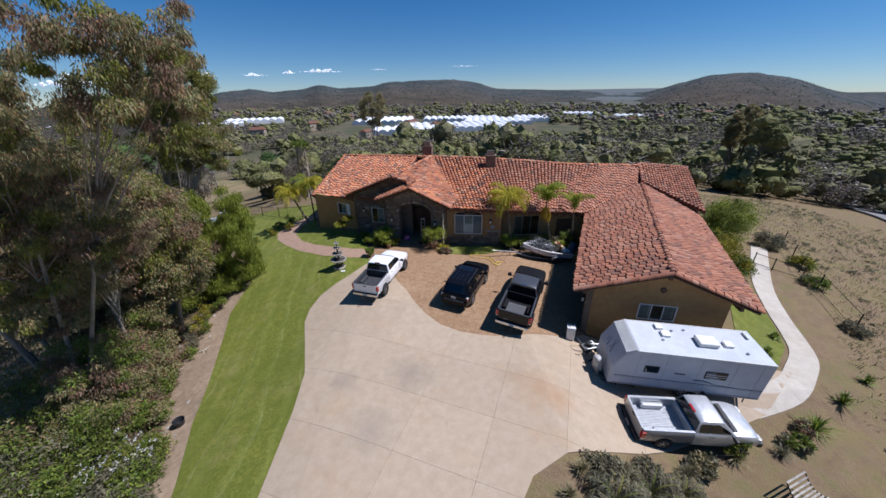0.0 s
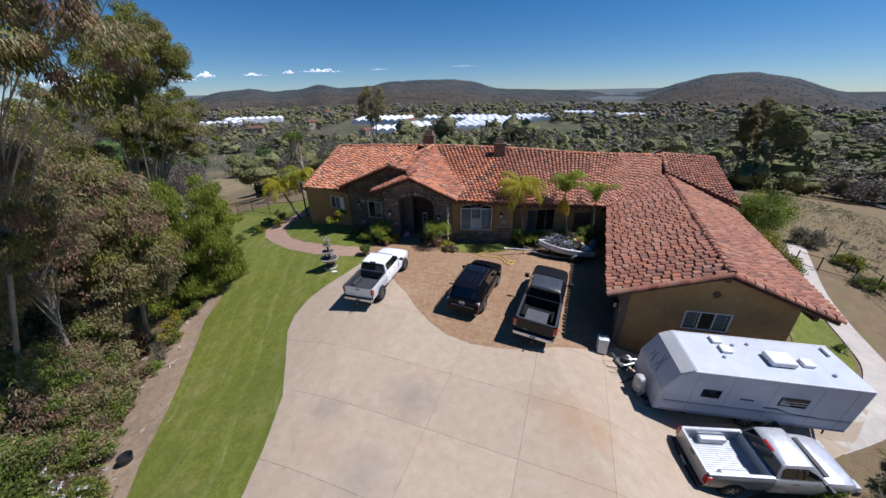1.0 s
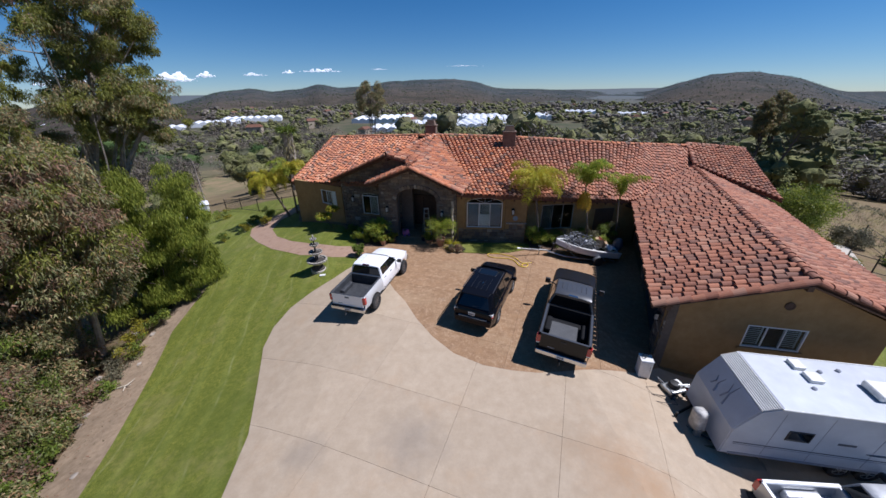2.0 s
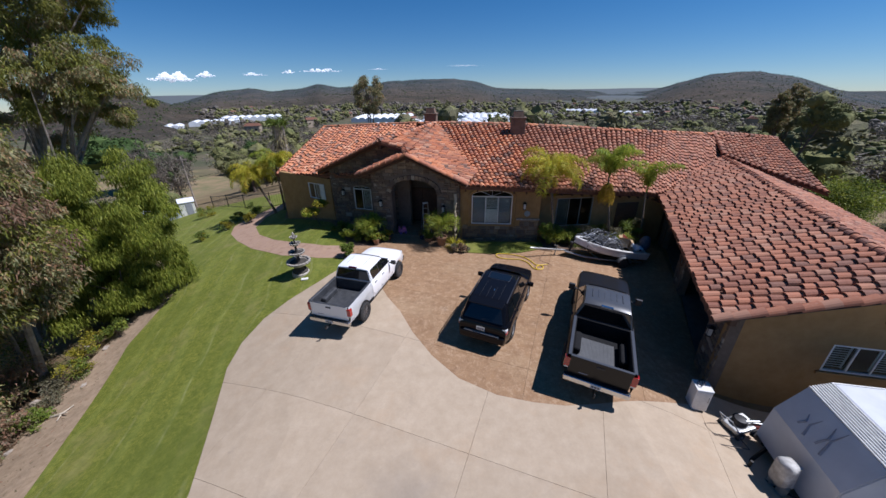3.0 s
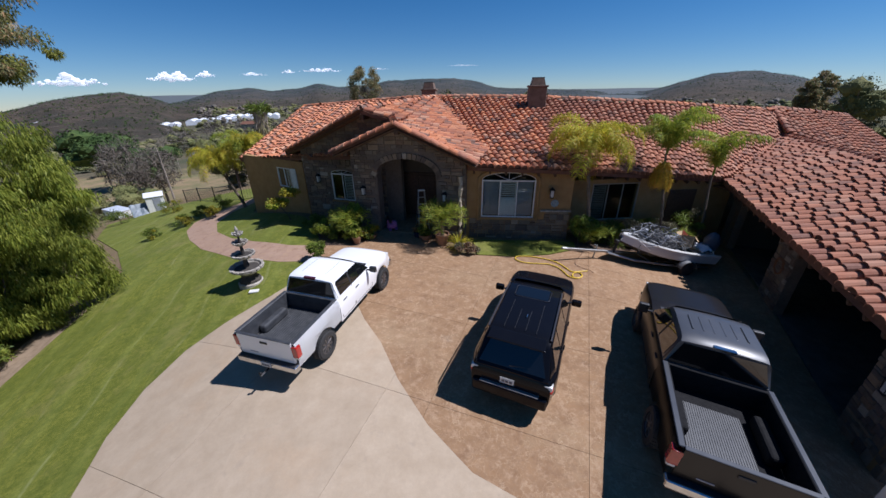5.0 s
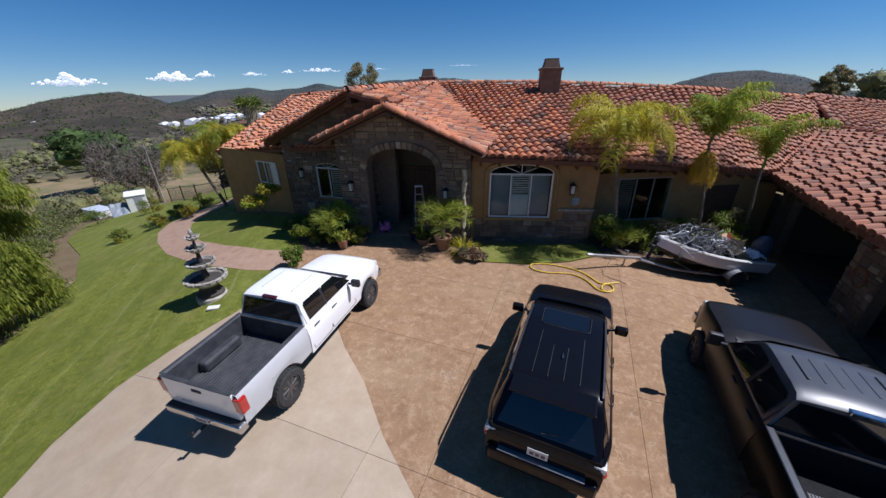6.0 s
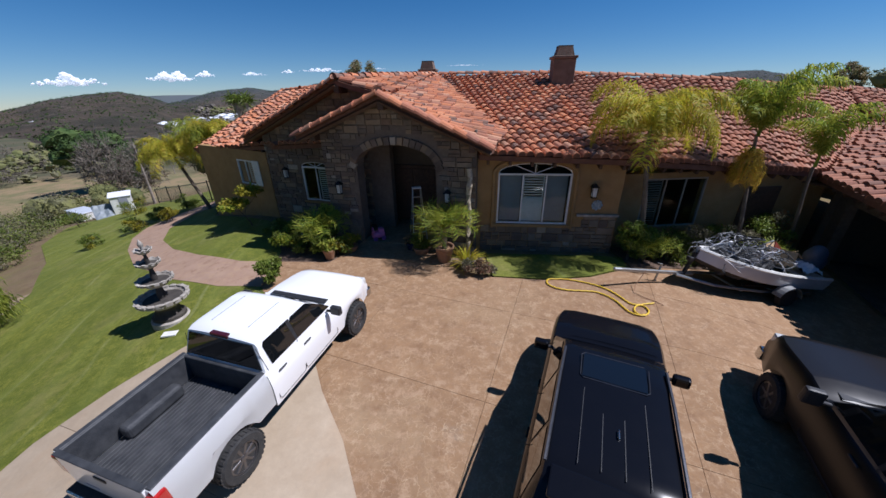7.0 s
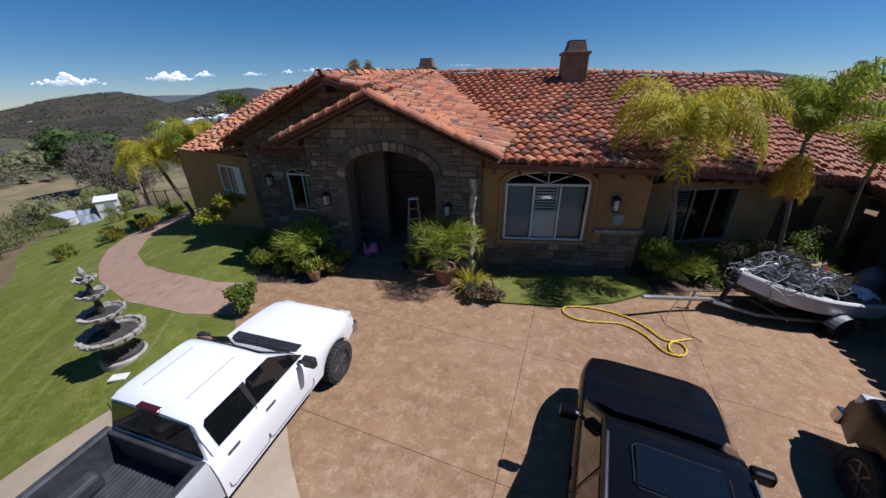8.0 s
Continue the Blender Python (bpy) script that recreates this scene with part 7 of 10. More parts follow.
for i, (x, y, r, h, m) in enumerate(((-19.2, 36.2, 0.55, 0.8, [SHRUB_YELLOW, SHRUB]), (-19.6, 38.6, 0.6, 0.9, [SHRUB]), (-17.3, 36.9, 0.45, 0.8, [SHRUB_YELLOW]), (-20.4, 34.6, 0.5, 0.8, [SHRUB, SHRUB_YELLOW]), (-19.0, 40.6, 0.7, 1.0, [SHRUB]), (-26.5, 44.5, 0.8, 1.3, [SHRUB, SHRUB_YELLOW]), (-33.0, 45.5, 0.9, 1.4, [SHRUB]))):
    shrub("path_shrub", "clipped yellow-green shrub beside the path", x, y, r, h, m, 80 + i, 18, 60, (0.1, 0.035), 0.05, "shrubs along the path")
for i, (x, y, r, h) in enumerate(((-31.5, 38.5, 1.6, 1.6), (-35.5, 42.0, 2.2, 2.2), (-29.5, 36.5, 1.2, 1.3), (-39.0, 46.0, 2.5, 2.4), (-27.0, 34.5, 1.3, 1.4))):
    shrub("scrub_bush", "dull olive scrub at the lawn's edge", x, y, r, h, [SHRUB_GREY, SHRUB, WOODS], 95 + i, int(20 * r), 60, (0.2, 0.04), 0.1, "scrub beyond the lawn")

# round the porch
for i, (x, y, r, h, m, lab) in enumerate((
        (-5.3, 28.3, 0.62, 0.95, [SHRUB, PEPPER], "leafy dark green shrub"), (-4.9, 29.0, 0.55, 1.5, [SHRUB, PEPPER], "tall dark green shrub"), (-6.2, 28.7, 0.6, 0.75, [SHRUB, PALM_LEAF], "low spreading shrub"),
        (-4.4, 28.1, 0.45, 0.6, [SHRUB_YELLOW, SHRUB], "small yellow-green shrub"), (-5.9, 26.2, 0.32, 0.8, [SHRUB], "small dark bush"), (0.55, 26.5, 0.45, 0.45, [SHRUB_GREY, RUSSET], "dry grey twiggy plant"),
        (-7.4, 30.2, 0.5, 0.5, [SHRUB], "low shrub under the window"), (6.3, 27.6, 0.6, 1.2, [SHRUB], "shaded green shrub"), (7.4, 27.9, 0.7, 1.0, [SHRUB], "shaded green shrub"), (8.6, 28.2, 0.7, 1.3, [SHRUB, SHRUB_GREY], "shaded leafy shrub"), (9.8, 28.4, 0.8, 1.6, [SHRUB, SHRUB_GREY], "pale-leaved shrub"),
        (11.4, 28.7, 0.8, 1.8, [SHRUB, SHRUB_GREY], "tall shaded shrub"), (5.75, 27.4, 0.35, 1.5, [SHRUB], "upright shaded plant"))):
    shrub("porch_shrub", lab + " in the bed by the house", x, y, r, h, m, 120 + i, 17, 130, (0.1, 0.028), 0.15, "shrubs round the house")
tree("small_tree", "small layered tree with bright yellow-green leaf pads", (-9.2, 31.6, g(-9.2, 31.6)), [(-9.7, 31.3, 1.35, 0.6, 0.5, 0.1, 16), (-8.9, 31.4, 1.95, 0.45, 0.4, 0.1, 10)], 0.03, BARK_DARK, [PALM_LEAF, SHRUB_YELLOW], 140, 40, 0.22, (0.14, 0.05), 0.1, 6)


def frond(name, length, seed, leaflet=0.5, pairs=46, arch=1.0, width=0.022, rise=0.9, sag=1.0):
    """One feather palm leaf in the xz plane, growing from the origin along +x; sag lets its leaflets hang."""
    r = random.Random(seed)
    bm = bmesh.new()
    pts = []
    p, a = Vector((0, 0, 0)), rise
    for i in range(13):
        pts.append(p.copy())
        p = p + Vector((math.cos(a), 0, math.sin(a))) * (length / 12)
        a -= arch * (0.1 + 0.018 * i)
    tube(bm, pts, [0.02 * (1 - i / 14) for i in range(13)], 4)
    for f in bm.faces:
        f.material_index = 1
    for i in range(pairs):
        s = 0.1 + 0.9 * i / pairs
        k = s * 12
        j = min(11, int(k))
        base = pts[j].lerp(pts[j + 1], k - j)
        d = (pts[j + 1] - pts[j]).normalized()
        le = leaflet * math.sin(math.pi * (0.14 + 0.74 * s)) ** 0.7 * r.uniform(0.8, 1.15)
        for side in (1, -1):
            v = (d * r.uniform(0.1, 0.9) + Vector((0, side, 0)) * r.uniform(0.4, 1.0) + Vector((0, 0, r.uniform(-0.3, 0.8)))).normalized()
            m1 = base + v * le * 0.42
            m2 = m1 + (v * 0.6 + Vector((0, 0, -sag * r.uniform(0.5, 1.0)))).normalized() * le * 0.32
            tip = m2 + (v * (1.2 - sag) + Vector((0, 0, -sag))).normalized() * le * 0.4
            q = (d + Vector((0, 0, r.uniform(-0.5, 0.5)))).normalized() * width
            a0, a1 = bm.verts.new(base - q * 0.4), bm.verts.new(base + q * 0.4)
            b0, b1 = bm.verts.new(m1 - q * 0.6), bm.verts.new(m1 + q * 0.6)
            e0, e1 = bm.verts.new(m2 - q * 0.5), bm.verts.new(m2 + q * 0.5)
            c0 = bm.verts.new(tip)
            bm.faces.new((a0, a1, b1, b0)), bm.faces.new((b0, b1, e1, e0)), bm.faces.new((e0, e1, c0))
    me = bpy.data.meshes.new(name)
    bm.to_mesh(me)
    bm.free()
    return me


def frond_set(seed, length, leaflet, material, arch=1.0, rise=0.9, pairs=64, sag=1.0, width=0.02):
    out = []
    for k in range(3):
        me = frond("frond", length * (0.9 + 0.1 * k), seed + k, leaflet, pairs, arch, width, rise, sag)
        me.materials.append(material), me.materials.append(PALM_LEAF)
        out.append(me)
    return out


def palm(label, base, top, fronds, old=(), n=14, r=0.09, seed=0, name="palm", droop=0.0):
    """A feather palm: ringed trunk, crownshaft, a head of arching leaves, and old leaves hanging below."""
    rnd = random.Random(seed)
    th = empty(name, at(*base), label, "palm tree", "palms by the house")
    t = Vector(top) - Vector(base)
    bm = bmesh.new()
    pts = [t * (i / 10) + Vector((math.sin(i * 0.5) * 0.03, math.cos(i * 0.7) * 0.02, 0)) for i in range(11)]
    pts[0].z -= 0.3
    tube(bm, pts, [r * (1.3 - 0.05 * i + (0.06 if i % 2 else 0)) for i in range(11)], 9)
    part("trunk", bm, PALM_TRUNK, th, smooth_faces=True)
    bm = bmesh.new()
    tube(bm, [t, t + Vector((0, 0, 0.25)), t + Vector((0, 0, 0.5))], [r * 0.9, r * 0.8, r * 0.35], 8)
    part("crownshaft", bm, PALM_LEAF, th, smooth_faces=True)
    for i in range(n):
        ob = new("frond", fronds[i % 3])
        ob.parent = th
        s = rnd.uniform(0.85, 1.1)
        ob.matrix_local = Matrix.Translation(t + Vector((0, 0, 0.3 - 0.02 * i))) @ pose(0, 0, 0, 0, 0, i * 137.5 + rnd.uniform(-12, 12)) @ pose(0, 0, 0, 0, 38 * (i / n) ** 1.0 - 16 + droop) @ Matrix.Diagonal((s, s, s, 1))
    for i in range(len(old)):
        ob = new("old_frond", old[i])
        ob.parent = th
        ob.matrix_local = Matrix.Translation(t + Vector((0, 0, -0.3))) @ pose(0, 0, 0, 0, 0, i * 137.5 + 30) @ Matrix.Diagonal((1.15, 1.15, 1.15, 1))
        ob["label"] = "yellowed hanging leaf"
    return th


GREEN_F, YELLOW_F = frond_set(1, 2.4, 0.56, PALM_LEAF, 0.95, 0.8, 84, 0.85, 0.022), frond_set(5, 2.3, 0.58, PALM_YELLOW, 1.0, 0.8, 84, 0.85, 0.022)
HANG_F = frond_set(41, 1.05, 0.45, PALM_DEAD, 0.25, -1.05, 50, 1.0, 0.016)
ERECT_F = frond_set(61, 2.0, 0.55, PALM_LEAF, 0.85, 1.32, 70, 0.9, 0.024)
palm("queen palm with arching yellow-green leaves above the eave", (6.25, 27.65, g(6.25, 27.65)), (5.75, 27.75, 4.55), [YELLOW_F[0], YELLOW_F[2], YELLOW_F[1]], HANG_F[:1], 22, 0.075, 1, droop=-4)
palm("slim queen palm with a skirt of yellow leaves", (9.9, 27.85, g(9.9, 27.85)), (9.05, 27.75, 4.35), ERECT_F, [HANG_F[k % 3] for k in range(9)], 15, 0.055, 2, droop=-6)
palm("young green queen palm beside the garage roof", (11.9, 28.1, g(11.9, 28.1)), (11.6, 28.1, 3.3), ERECT_F, [], 7, 0.055, 3, droop=-22)
palm("queen palm with bright yellow-green leaves at the house corner", (-15.5, 38.0, g(-15.5, 38.0)), (-17.2, 38.6, 2.3), [YELLOW_F[0], YELLOW_F[1], YELLOW_F[2]], [HANG_F[2]], 24, 0.09, 4)
palm("queen palm with green leaves at the house corner", (-15.0, 38.6, g(-15.0, 38.6)), (-15.2, 39.2, 3.0), [YELLOW_F[0], GREEN_F[1], YELLOW_F[2]], [], 22, 0.08, 5, droop=-8)
SHORT_F = frond_set(21, 1.0, 0.36, PALM_LEAF, 0.9, 1.1, 46, 0.2, 0.011)
GREY_F = frond_set(71, 1.0, 0.3, SHRUB_GREY, 1.0, 1.0, 40)
for x, y, s, sd in ((8.1, 8.0, 1.6, 31), (6.2, 7.2, 1.5, 32), (9.9, 8.4, 1.2, 33)):
    p = empty("cycad", at(x, y, g(x, y)) @ Matrix.Diagonal((s, s, s, 1)), "low spiky palm with grey-green arching leaves", "palm", "palms by the drive")
    for i in range(16):
        ob = new("frond", GREY_F[i % 3])
        ob.parent = p
        ob.matrix_local = at(0, 0, 0.12) @ pose(0, 0, 0, 0, 0, i * 137.5) @ pose(0, 0, 0, 0, 40 * i / 16 - 14)
    bm = bmesh.new()
    lathe(bm, [(0.12, -0.2), (0.13, 0.1), (0.07, 0.22)], 9)
    part("stem", bm, PALM_TRUNK, p)


def potted_palm(x, y, lift=0.065):
    th = empty("potted_palm", at(x, y, g(x, y) + lift), "bushy pygmy palm in a terracotta pot", "potted plant")
    bm = bmesh.new()
    lathe(bm, [(0.2, 0), (0.23, 0.05), (0.3, 0.45), (0.34, 0.5), (0.34, 0.56), (0.29, 0.56), (0.27, 0.46), (0.02, 0.44)], 24)
    part("pot", bm, TERRACOTTA, th, smooth_faces=True)
    bm = bmesh.new()
    tube(bm, [(0, 0, 0.4), (0.02, 0.02, 0.9), (0, 0, 1.25)], [0.09, 0.08, 0.07], 8)
    part("trunk", bm, PALM_TRUNK, th)
    for i in range(16):
        ob = new("frond", SHORT_F[i % 3])
        ob.parent = th
        ob.matrix_local = at(0, 0, 1.2) @ pose(0, 0, 0, 0, 0, i * 137.5) @ pose(0, 0, 0, 0, 58 * i / 16 - 22) @ Matrix.Diagonal((1.25, 1.25, 1.25, 1))
    return th


potted_palm(-0.55, 27.35)
th = empty("cycad", at(-5.05, 28.55, g(-5.05, 28.55)), "spiky yellow-green palm beside the porch", "palm", "palms by the house")
for i in range(16):
    ob = new("frond", SHORT_F[i % 3])
    ob.parent = th
    ob.matrix_local = at(0, 0, 0.75) @ pose(0, 0, 0, 0, 0, i * 137.5) @ pose(0, 0, 0, 0, 40 * i / 16 - 18) @ Matrix.Diagonal((1.2, 1.2, 1.2, 1))
bm = bmesh.new()
lathe(bm, [(0.12, -0.2), (0.13, 0.6), (0.07, 0.85)], 9)
part("stem", bm, PALM_TRUNK, th)


def spiky(name, label, x, y, h, n, material, seed, lift=0.0, width=0.03, spread=0.9, category="plant", group=""):
    """A rosette of stiff narrow leaves."""
    rng = np.random.default_rng(seed)
    th = empty(name, at(x, y, g(x, y) + lift), label, category, group)
    q = []
    for i in range(n):
        a, e = rng.random() * 2 * math.pi, 0.25 + rng.random() * 1.2
        d = np.array([math.cos(a) * math.cos(e) * spread, math.sin(a) * math.cos(e) * spread, math.sin(e)])
        le = h * (0.6 + 0.5 * rng.random())
        s = np.array([-math.sin(a), math.cos(a), 0]) * width * (0.7 + 0.6 * rng.random())
        m = d * le * 0.55 + np.array([0, 0, 0.05])
        tip = d * le - np.array([0, 0, le * 0.16])
        q.append([d * 0.02 - s, d * 0.02 + s, m + s * 0.8, m - s * 0.8])
        q.append([m - s * 0.8, m + s * 0.8, tip + s * 0.1, tip - s * 0.1])
    part_mesh("rosette", quads_mesh("rosette", q), material, th)
    bm = bmesh.new()
    lathe(bm, [(h * 0.07, -0.1), (h * 0.06, 0.05), (0.01, 0.1)], 8)
    part("stem", bm, BARK_DARK, th)
    return th


spiky("spider_plant", "yellow-green grassy plant beside the pot", 0.18, 26.95, 0.95, 130, PALM_YELLOW, 3, 0.06, 0.018)
for i, (x, y, h) in enumerate(((18.3, 11.4, 1.2), (20.9, 12.7, 0.9), (23.6, 14.0, 0.7), (19.6, 15.9, 0.7), (21.4, 17.4, 0.6))):
    spiky("agave", "dark stiff-leaved agave on the dry slope", x, y, h, 70, SHRUB, 10 + i, 0, 0.03, 1.0, "agave", "agaves by the side path")
for i, (x, y, h) in enumerate(((7.2, 8.6, 0.9), (9.0, 9.0, 0.8), (5.4, 8.3, 0.7), (10.8, 9.4, 0.8), (13.4, 10.0, 0.9), (15.6, 10.2, 0.7), (4.6, 7.4, 0.6))):
    spiky("grass_clump", "arching clump of grey-green grass", x, y, h, 160, SHRUB_GREY if i % 2 else DRY_GRASS, 30 + i, 0, 0.012, 0.9, "grass", "grass clumps by the drive")
for i, (x, y, r, h, m, lab) in enumerate((
        (13.4, 10.4, 0.45, 1.0, [SHRUB, PEPPER], "young bright green bush"), (16.6, 10.6, 0.5, 0.5, [SHRUB, SHRUB_GREY], "dark low bush"), (17.6, 11.4, 0.4, 0.4, [SHRUB_GREY, RUSSET], "dark scrub bush"), (6.4, 8.6, 0.6, 0.5, [SHRUB_GREY], "grey low bush"), (8.6, 8.9, 0.6, 0.5, [SHRUB_GREY], "grey low bush"), (11.6, 9.6, 0.6, 0.5, [SHRUB_GREY, DRY_GRASS], "grey-green low bush"),
        (24.3, 24.6, 1.0, 1.4, [SHRUB_YELLOW, SHRUB], "yellow flowering bush"), (25.6, 27.4, 1.1, 1.5, [SHRUB_YELLOW], "yellow flowering bush"), (27.4, 30.4, 1.2, 1.6, [SHRUB_YELLOW, SHRUB], "yellow flowering bush"), (26.4, 33.0, 1.6, 2.2, [SHRUB_YELLOW, SHRUB], "yellow-green bush"),
        (29.6, 32.6, 2.0, 4.2, [PEPPER, SHRUB], "tall bright green bush by the roof corner"), (31.8, 35.0, 2.2, 3.6, [SHRUB, PEPPER], "tall green bush"), (33.8, 32.0, 1.2, 1.4, [SHRUB_GREY], "grey scrub"), (30.6, 24.0, 0.8, 0.7, [SHRUB_GREY, SHRUB], "low dry scrub"), (33.0, 27.5, 0.9, 0.8, [SHRUB, SHRUB_YELLOW], "low green scrub"), (28.2, 18.6, 0.7, 0.6, [SHRUB_GREY], "low grey scrub"))):
    shrub("slope_bush", lab + " on the east slope", x, y, r, h, m, 200 + i, int(12 + 22 * r), int(60 * max(1, r)), (0.17, 0.04), 0.15, "bushes on the east slope")

# dry grass on the open slope
rng = np.random.default_rng(77)
n = 5200
gx, gy = rng.uniform(21, 60, n), rng.uniform(4, 62, n)
ok = [(x, y) for x, y in zip(gx, gy) if not (x < 27.5 + (y - 22) * 0.75 + 2 and y > 10 and x < 38) or x > 36 or (y < 13 and x > 21)]
q = []
for x, y in ok:
    z = grd(x, y)
    for _ in range(5):
        a = rng.random() * 6.28
        h = 0.1 + 0.16 * rng.random()
        d = np.array([math.cos(a), math.sin(a), 0])
        o = np.array([x, y, z]) + rng.normal(size=3) * np.array([0.2, 0.2, 0])
        s = np.array([-d[1], d[0], 0]) * 0.03
        q.append([o - s, o + s, o + d * 0.15 + s * 0.3 + np.array([0, 0, h]), o + d * 0.15 - s * 0.3 + np.array([0, 0, h])])
dry = part_mesh("dry_grass", quads_mesh("dry_grass", q), DRY_GRASS)
tagged(dry, "sparse straw-coloured dry grass on the open slope", "grass", kind="stuff")


# low scrub scattered over the open slope
rng = np.random.default_rng(78)
q = []
for _ in range(900):
    x, y = rng.uniform(25, 62), rng.uniform(6, 64)
    if x < 29 + max(0, y - 24) * 0.75 and y > 9:
        continue
    if noise.noise((x * 0.11, y * 0.11, 3)) < -0.12:
        continue
    r0 = rng.uniform(0.14, 0.42)
    c = np.array([x, y, grd(x, y) + r0 * 0.45]) + rng.normal(size=(5, 3)) * np.array([r0 * 0.6, r0 * 0.6, r0 * 0.2])
    q.append(leaves(rng, c, r0 * 0.5, 9, 0.16, 0.03, 0.0))
scrub = part_mesh("low_scrub", quads_mesh("low_scrub", np.concatenate(q)), SHRUB_GREY)
tagged(scrub, "low grey-green scrub scattered over the dry slope", "scrub", kind="stuff")


# ---- woods, hills and valley ----
def lumpy_core(rng, lumps_of, level):
    """Uneven boughs of a far crown as triangles."""
    out = []
    for x, y, z, rx, ry, rz in lumps_of:
        bm = bmesh.new()
        bmesh.ops.create_icosphere(bm, subdivisions=level, radius=1)
        off = rng.random(3) * 40
        for v in bm.verts:
            v.co *= 0.95 + 0.5 * noise.noise(v.co * 2.2 + Vector(off))
        out += [[(x + v.co.x * rx, y + v.co.y * ry, z + v.co.z * rz) for v in f.verts] for f in bm.faces]
        bm.free()
    return np.array(out)


def crown_prototype(seed, tall=1.0, level=2, boughs=5, clumps=26, per=9, grain=0.1):
    rng = np.random.default_rng(seed)
    ell = [(rng.normal() * 0.2, rng.normal() * 0.2, (0.32 + 0.42 * k / boughs) * tall + rng.normal() * 0.06, *(rng.uniform(0.15, 0.25) * np.array([1, 1, 0.85 * tall]))) for k in range(boughs)]
    skin = cluster_points(rng, [(*e[:3], e[3] * 1.2, e[4] * 1.2, e[5] * 1.2, max(1, clumps // boughs)) for e in ell])
    return np.concatenate([lumpy_core(rng, ell, level), leaves(rng, skin, 0.1, per, grain, grain * 0.3, 0.25)])


PROTO = [crown_prototype(300 + i, 1.0 + 0.25 * (i % 3), 2, 5, 60, 11, 0.075) for i in range(6)]
SMALL = [crown_prototype(320 + i, 0.9 + 0.2 * (i % 3), 1, 4, 8, 4, 0.13) for i in range(6)]
TWIGGY = [leaves(np.random.default_rng(340 + i), cluster_points(np.random.default_rng(350 + i), [(0, 0, 0.6, 0.42, 0.42, 0.4, 40)]), 0.13, 7, 0.14, 0.012, -0.2) for i in range(3)]


def keep_tree(x, y):
    if math.hypot(x + 1, y - 34) < 36:
        return False
    if 28 < x < 75 and y < 66 and x - 30 > (y - 62) * 0.7:
        return False
    if x < -28 and y < 54 + (-x - 40) * 0.3 and y < 60:
        return False
    if -150 < x < -22 and y < 150 and noise.noise((x * 0.03, y * 0.03, 5)) > (-0.6 if y < 86 - x * 0.05 else 0.12):
        return False
    if math.atan2(x, y - 10) < -0.58 and math.hypot(x, y) > 330:
        return False
    if ((x + 128) / 66) ** 2 + ((y - 128) / 46) ** 2 < 1 or (-104 < x < -44 and 68 < y < 112):
        return False
    if noise.noise((x * 0.012, y * 0.012, 9)) > 0.4:
        return False
    for cx, cy, rx, ry in ((0, 420, 130, 120), (-270, 470, 100, 60), (245, 520, 60, 60)):
        if abs(x - cx) < rx and abs(y - cy) < ry:
            return False
    return True


rng = np.random.default_rng(9)
buckets = {"green": [], "grey": []}
made = 0
while made < 5600:
    az, f = rng.uniform(-1.15, 1.15), rng.random()
    r = 42 + 780 * f ** 0.85
    x, y = r * math.sin(az), 22 + r * math.cos(az)
    if not keep_tree(x, y):
        continue
    made += 1
    h = rng.uniform(2.8, 8.2) * (1 + 0.0005 * r) * (0.75 if r < 90 else 1) * (1.5 if rng.random() < 0.12 else 1)
    w = h * rng.uniform(1.1, 1.75)
    a = rng.random() * 6.28
    bare = rng.random() < 0.4
    p = TWIGGY[rng.integers(3)] if bare and r < 420 else (SMALL if r > 170 else PROTO)[rng.integers(6)]
    c, s = math.cos(a), math.sin(a)
    v = p.reshape(-1, 3) * np.array([w, w, h])
    v = np.stack([v[:, 0] * c - v[:, 1] * s + x, v[:, 0] * s + v[:, 1] * c + y, v[:, 2] + grd(x, y) - 0.3], 1)
    buckets["grey" if bare else "green"].append(v.reshape(-1, 3, 3))
for key, m, lab in (("green", WOODS, "far woods of olive-green trees across the valley"), ("grey", WOODS_GREY, "far leafless grey trees across the valley")):
    ob = part_mesh("far_woods", quads_mesh("far_woods", np.concatenate(buckets[key])), m)
    tagged(ob, lab, "trees", kind="stuff")

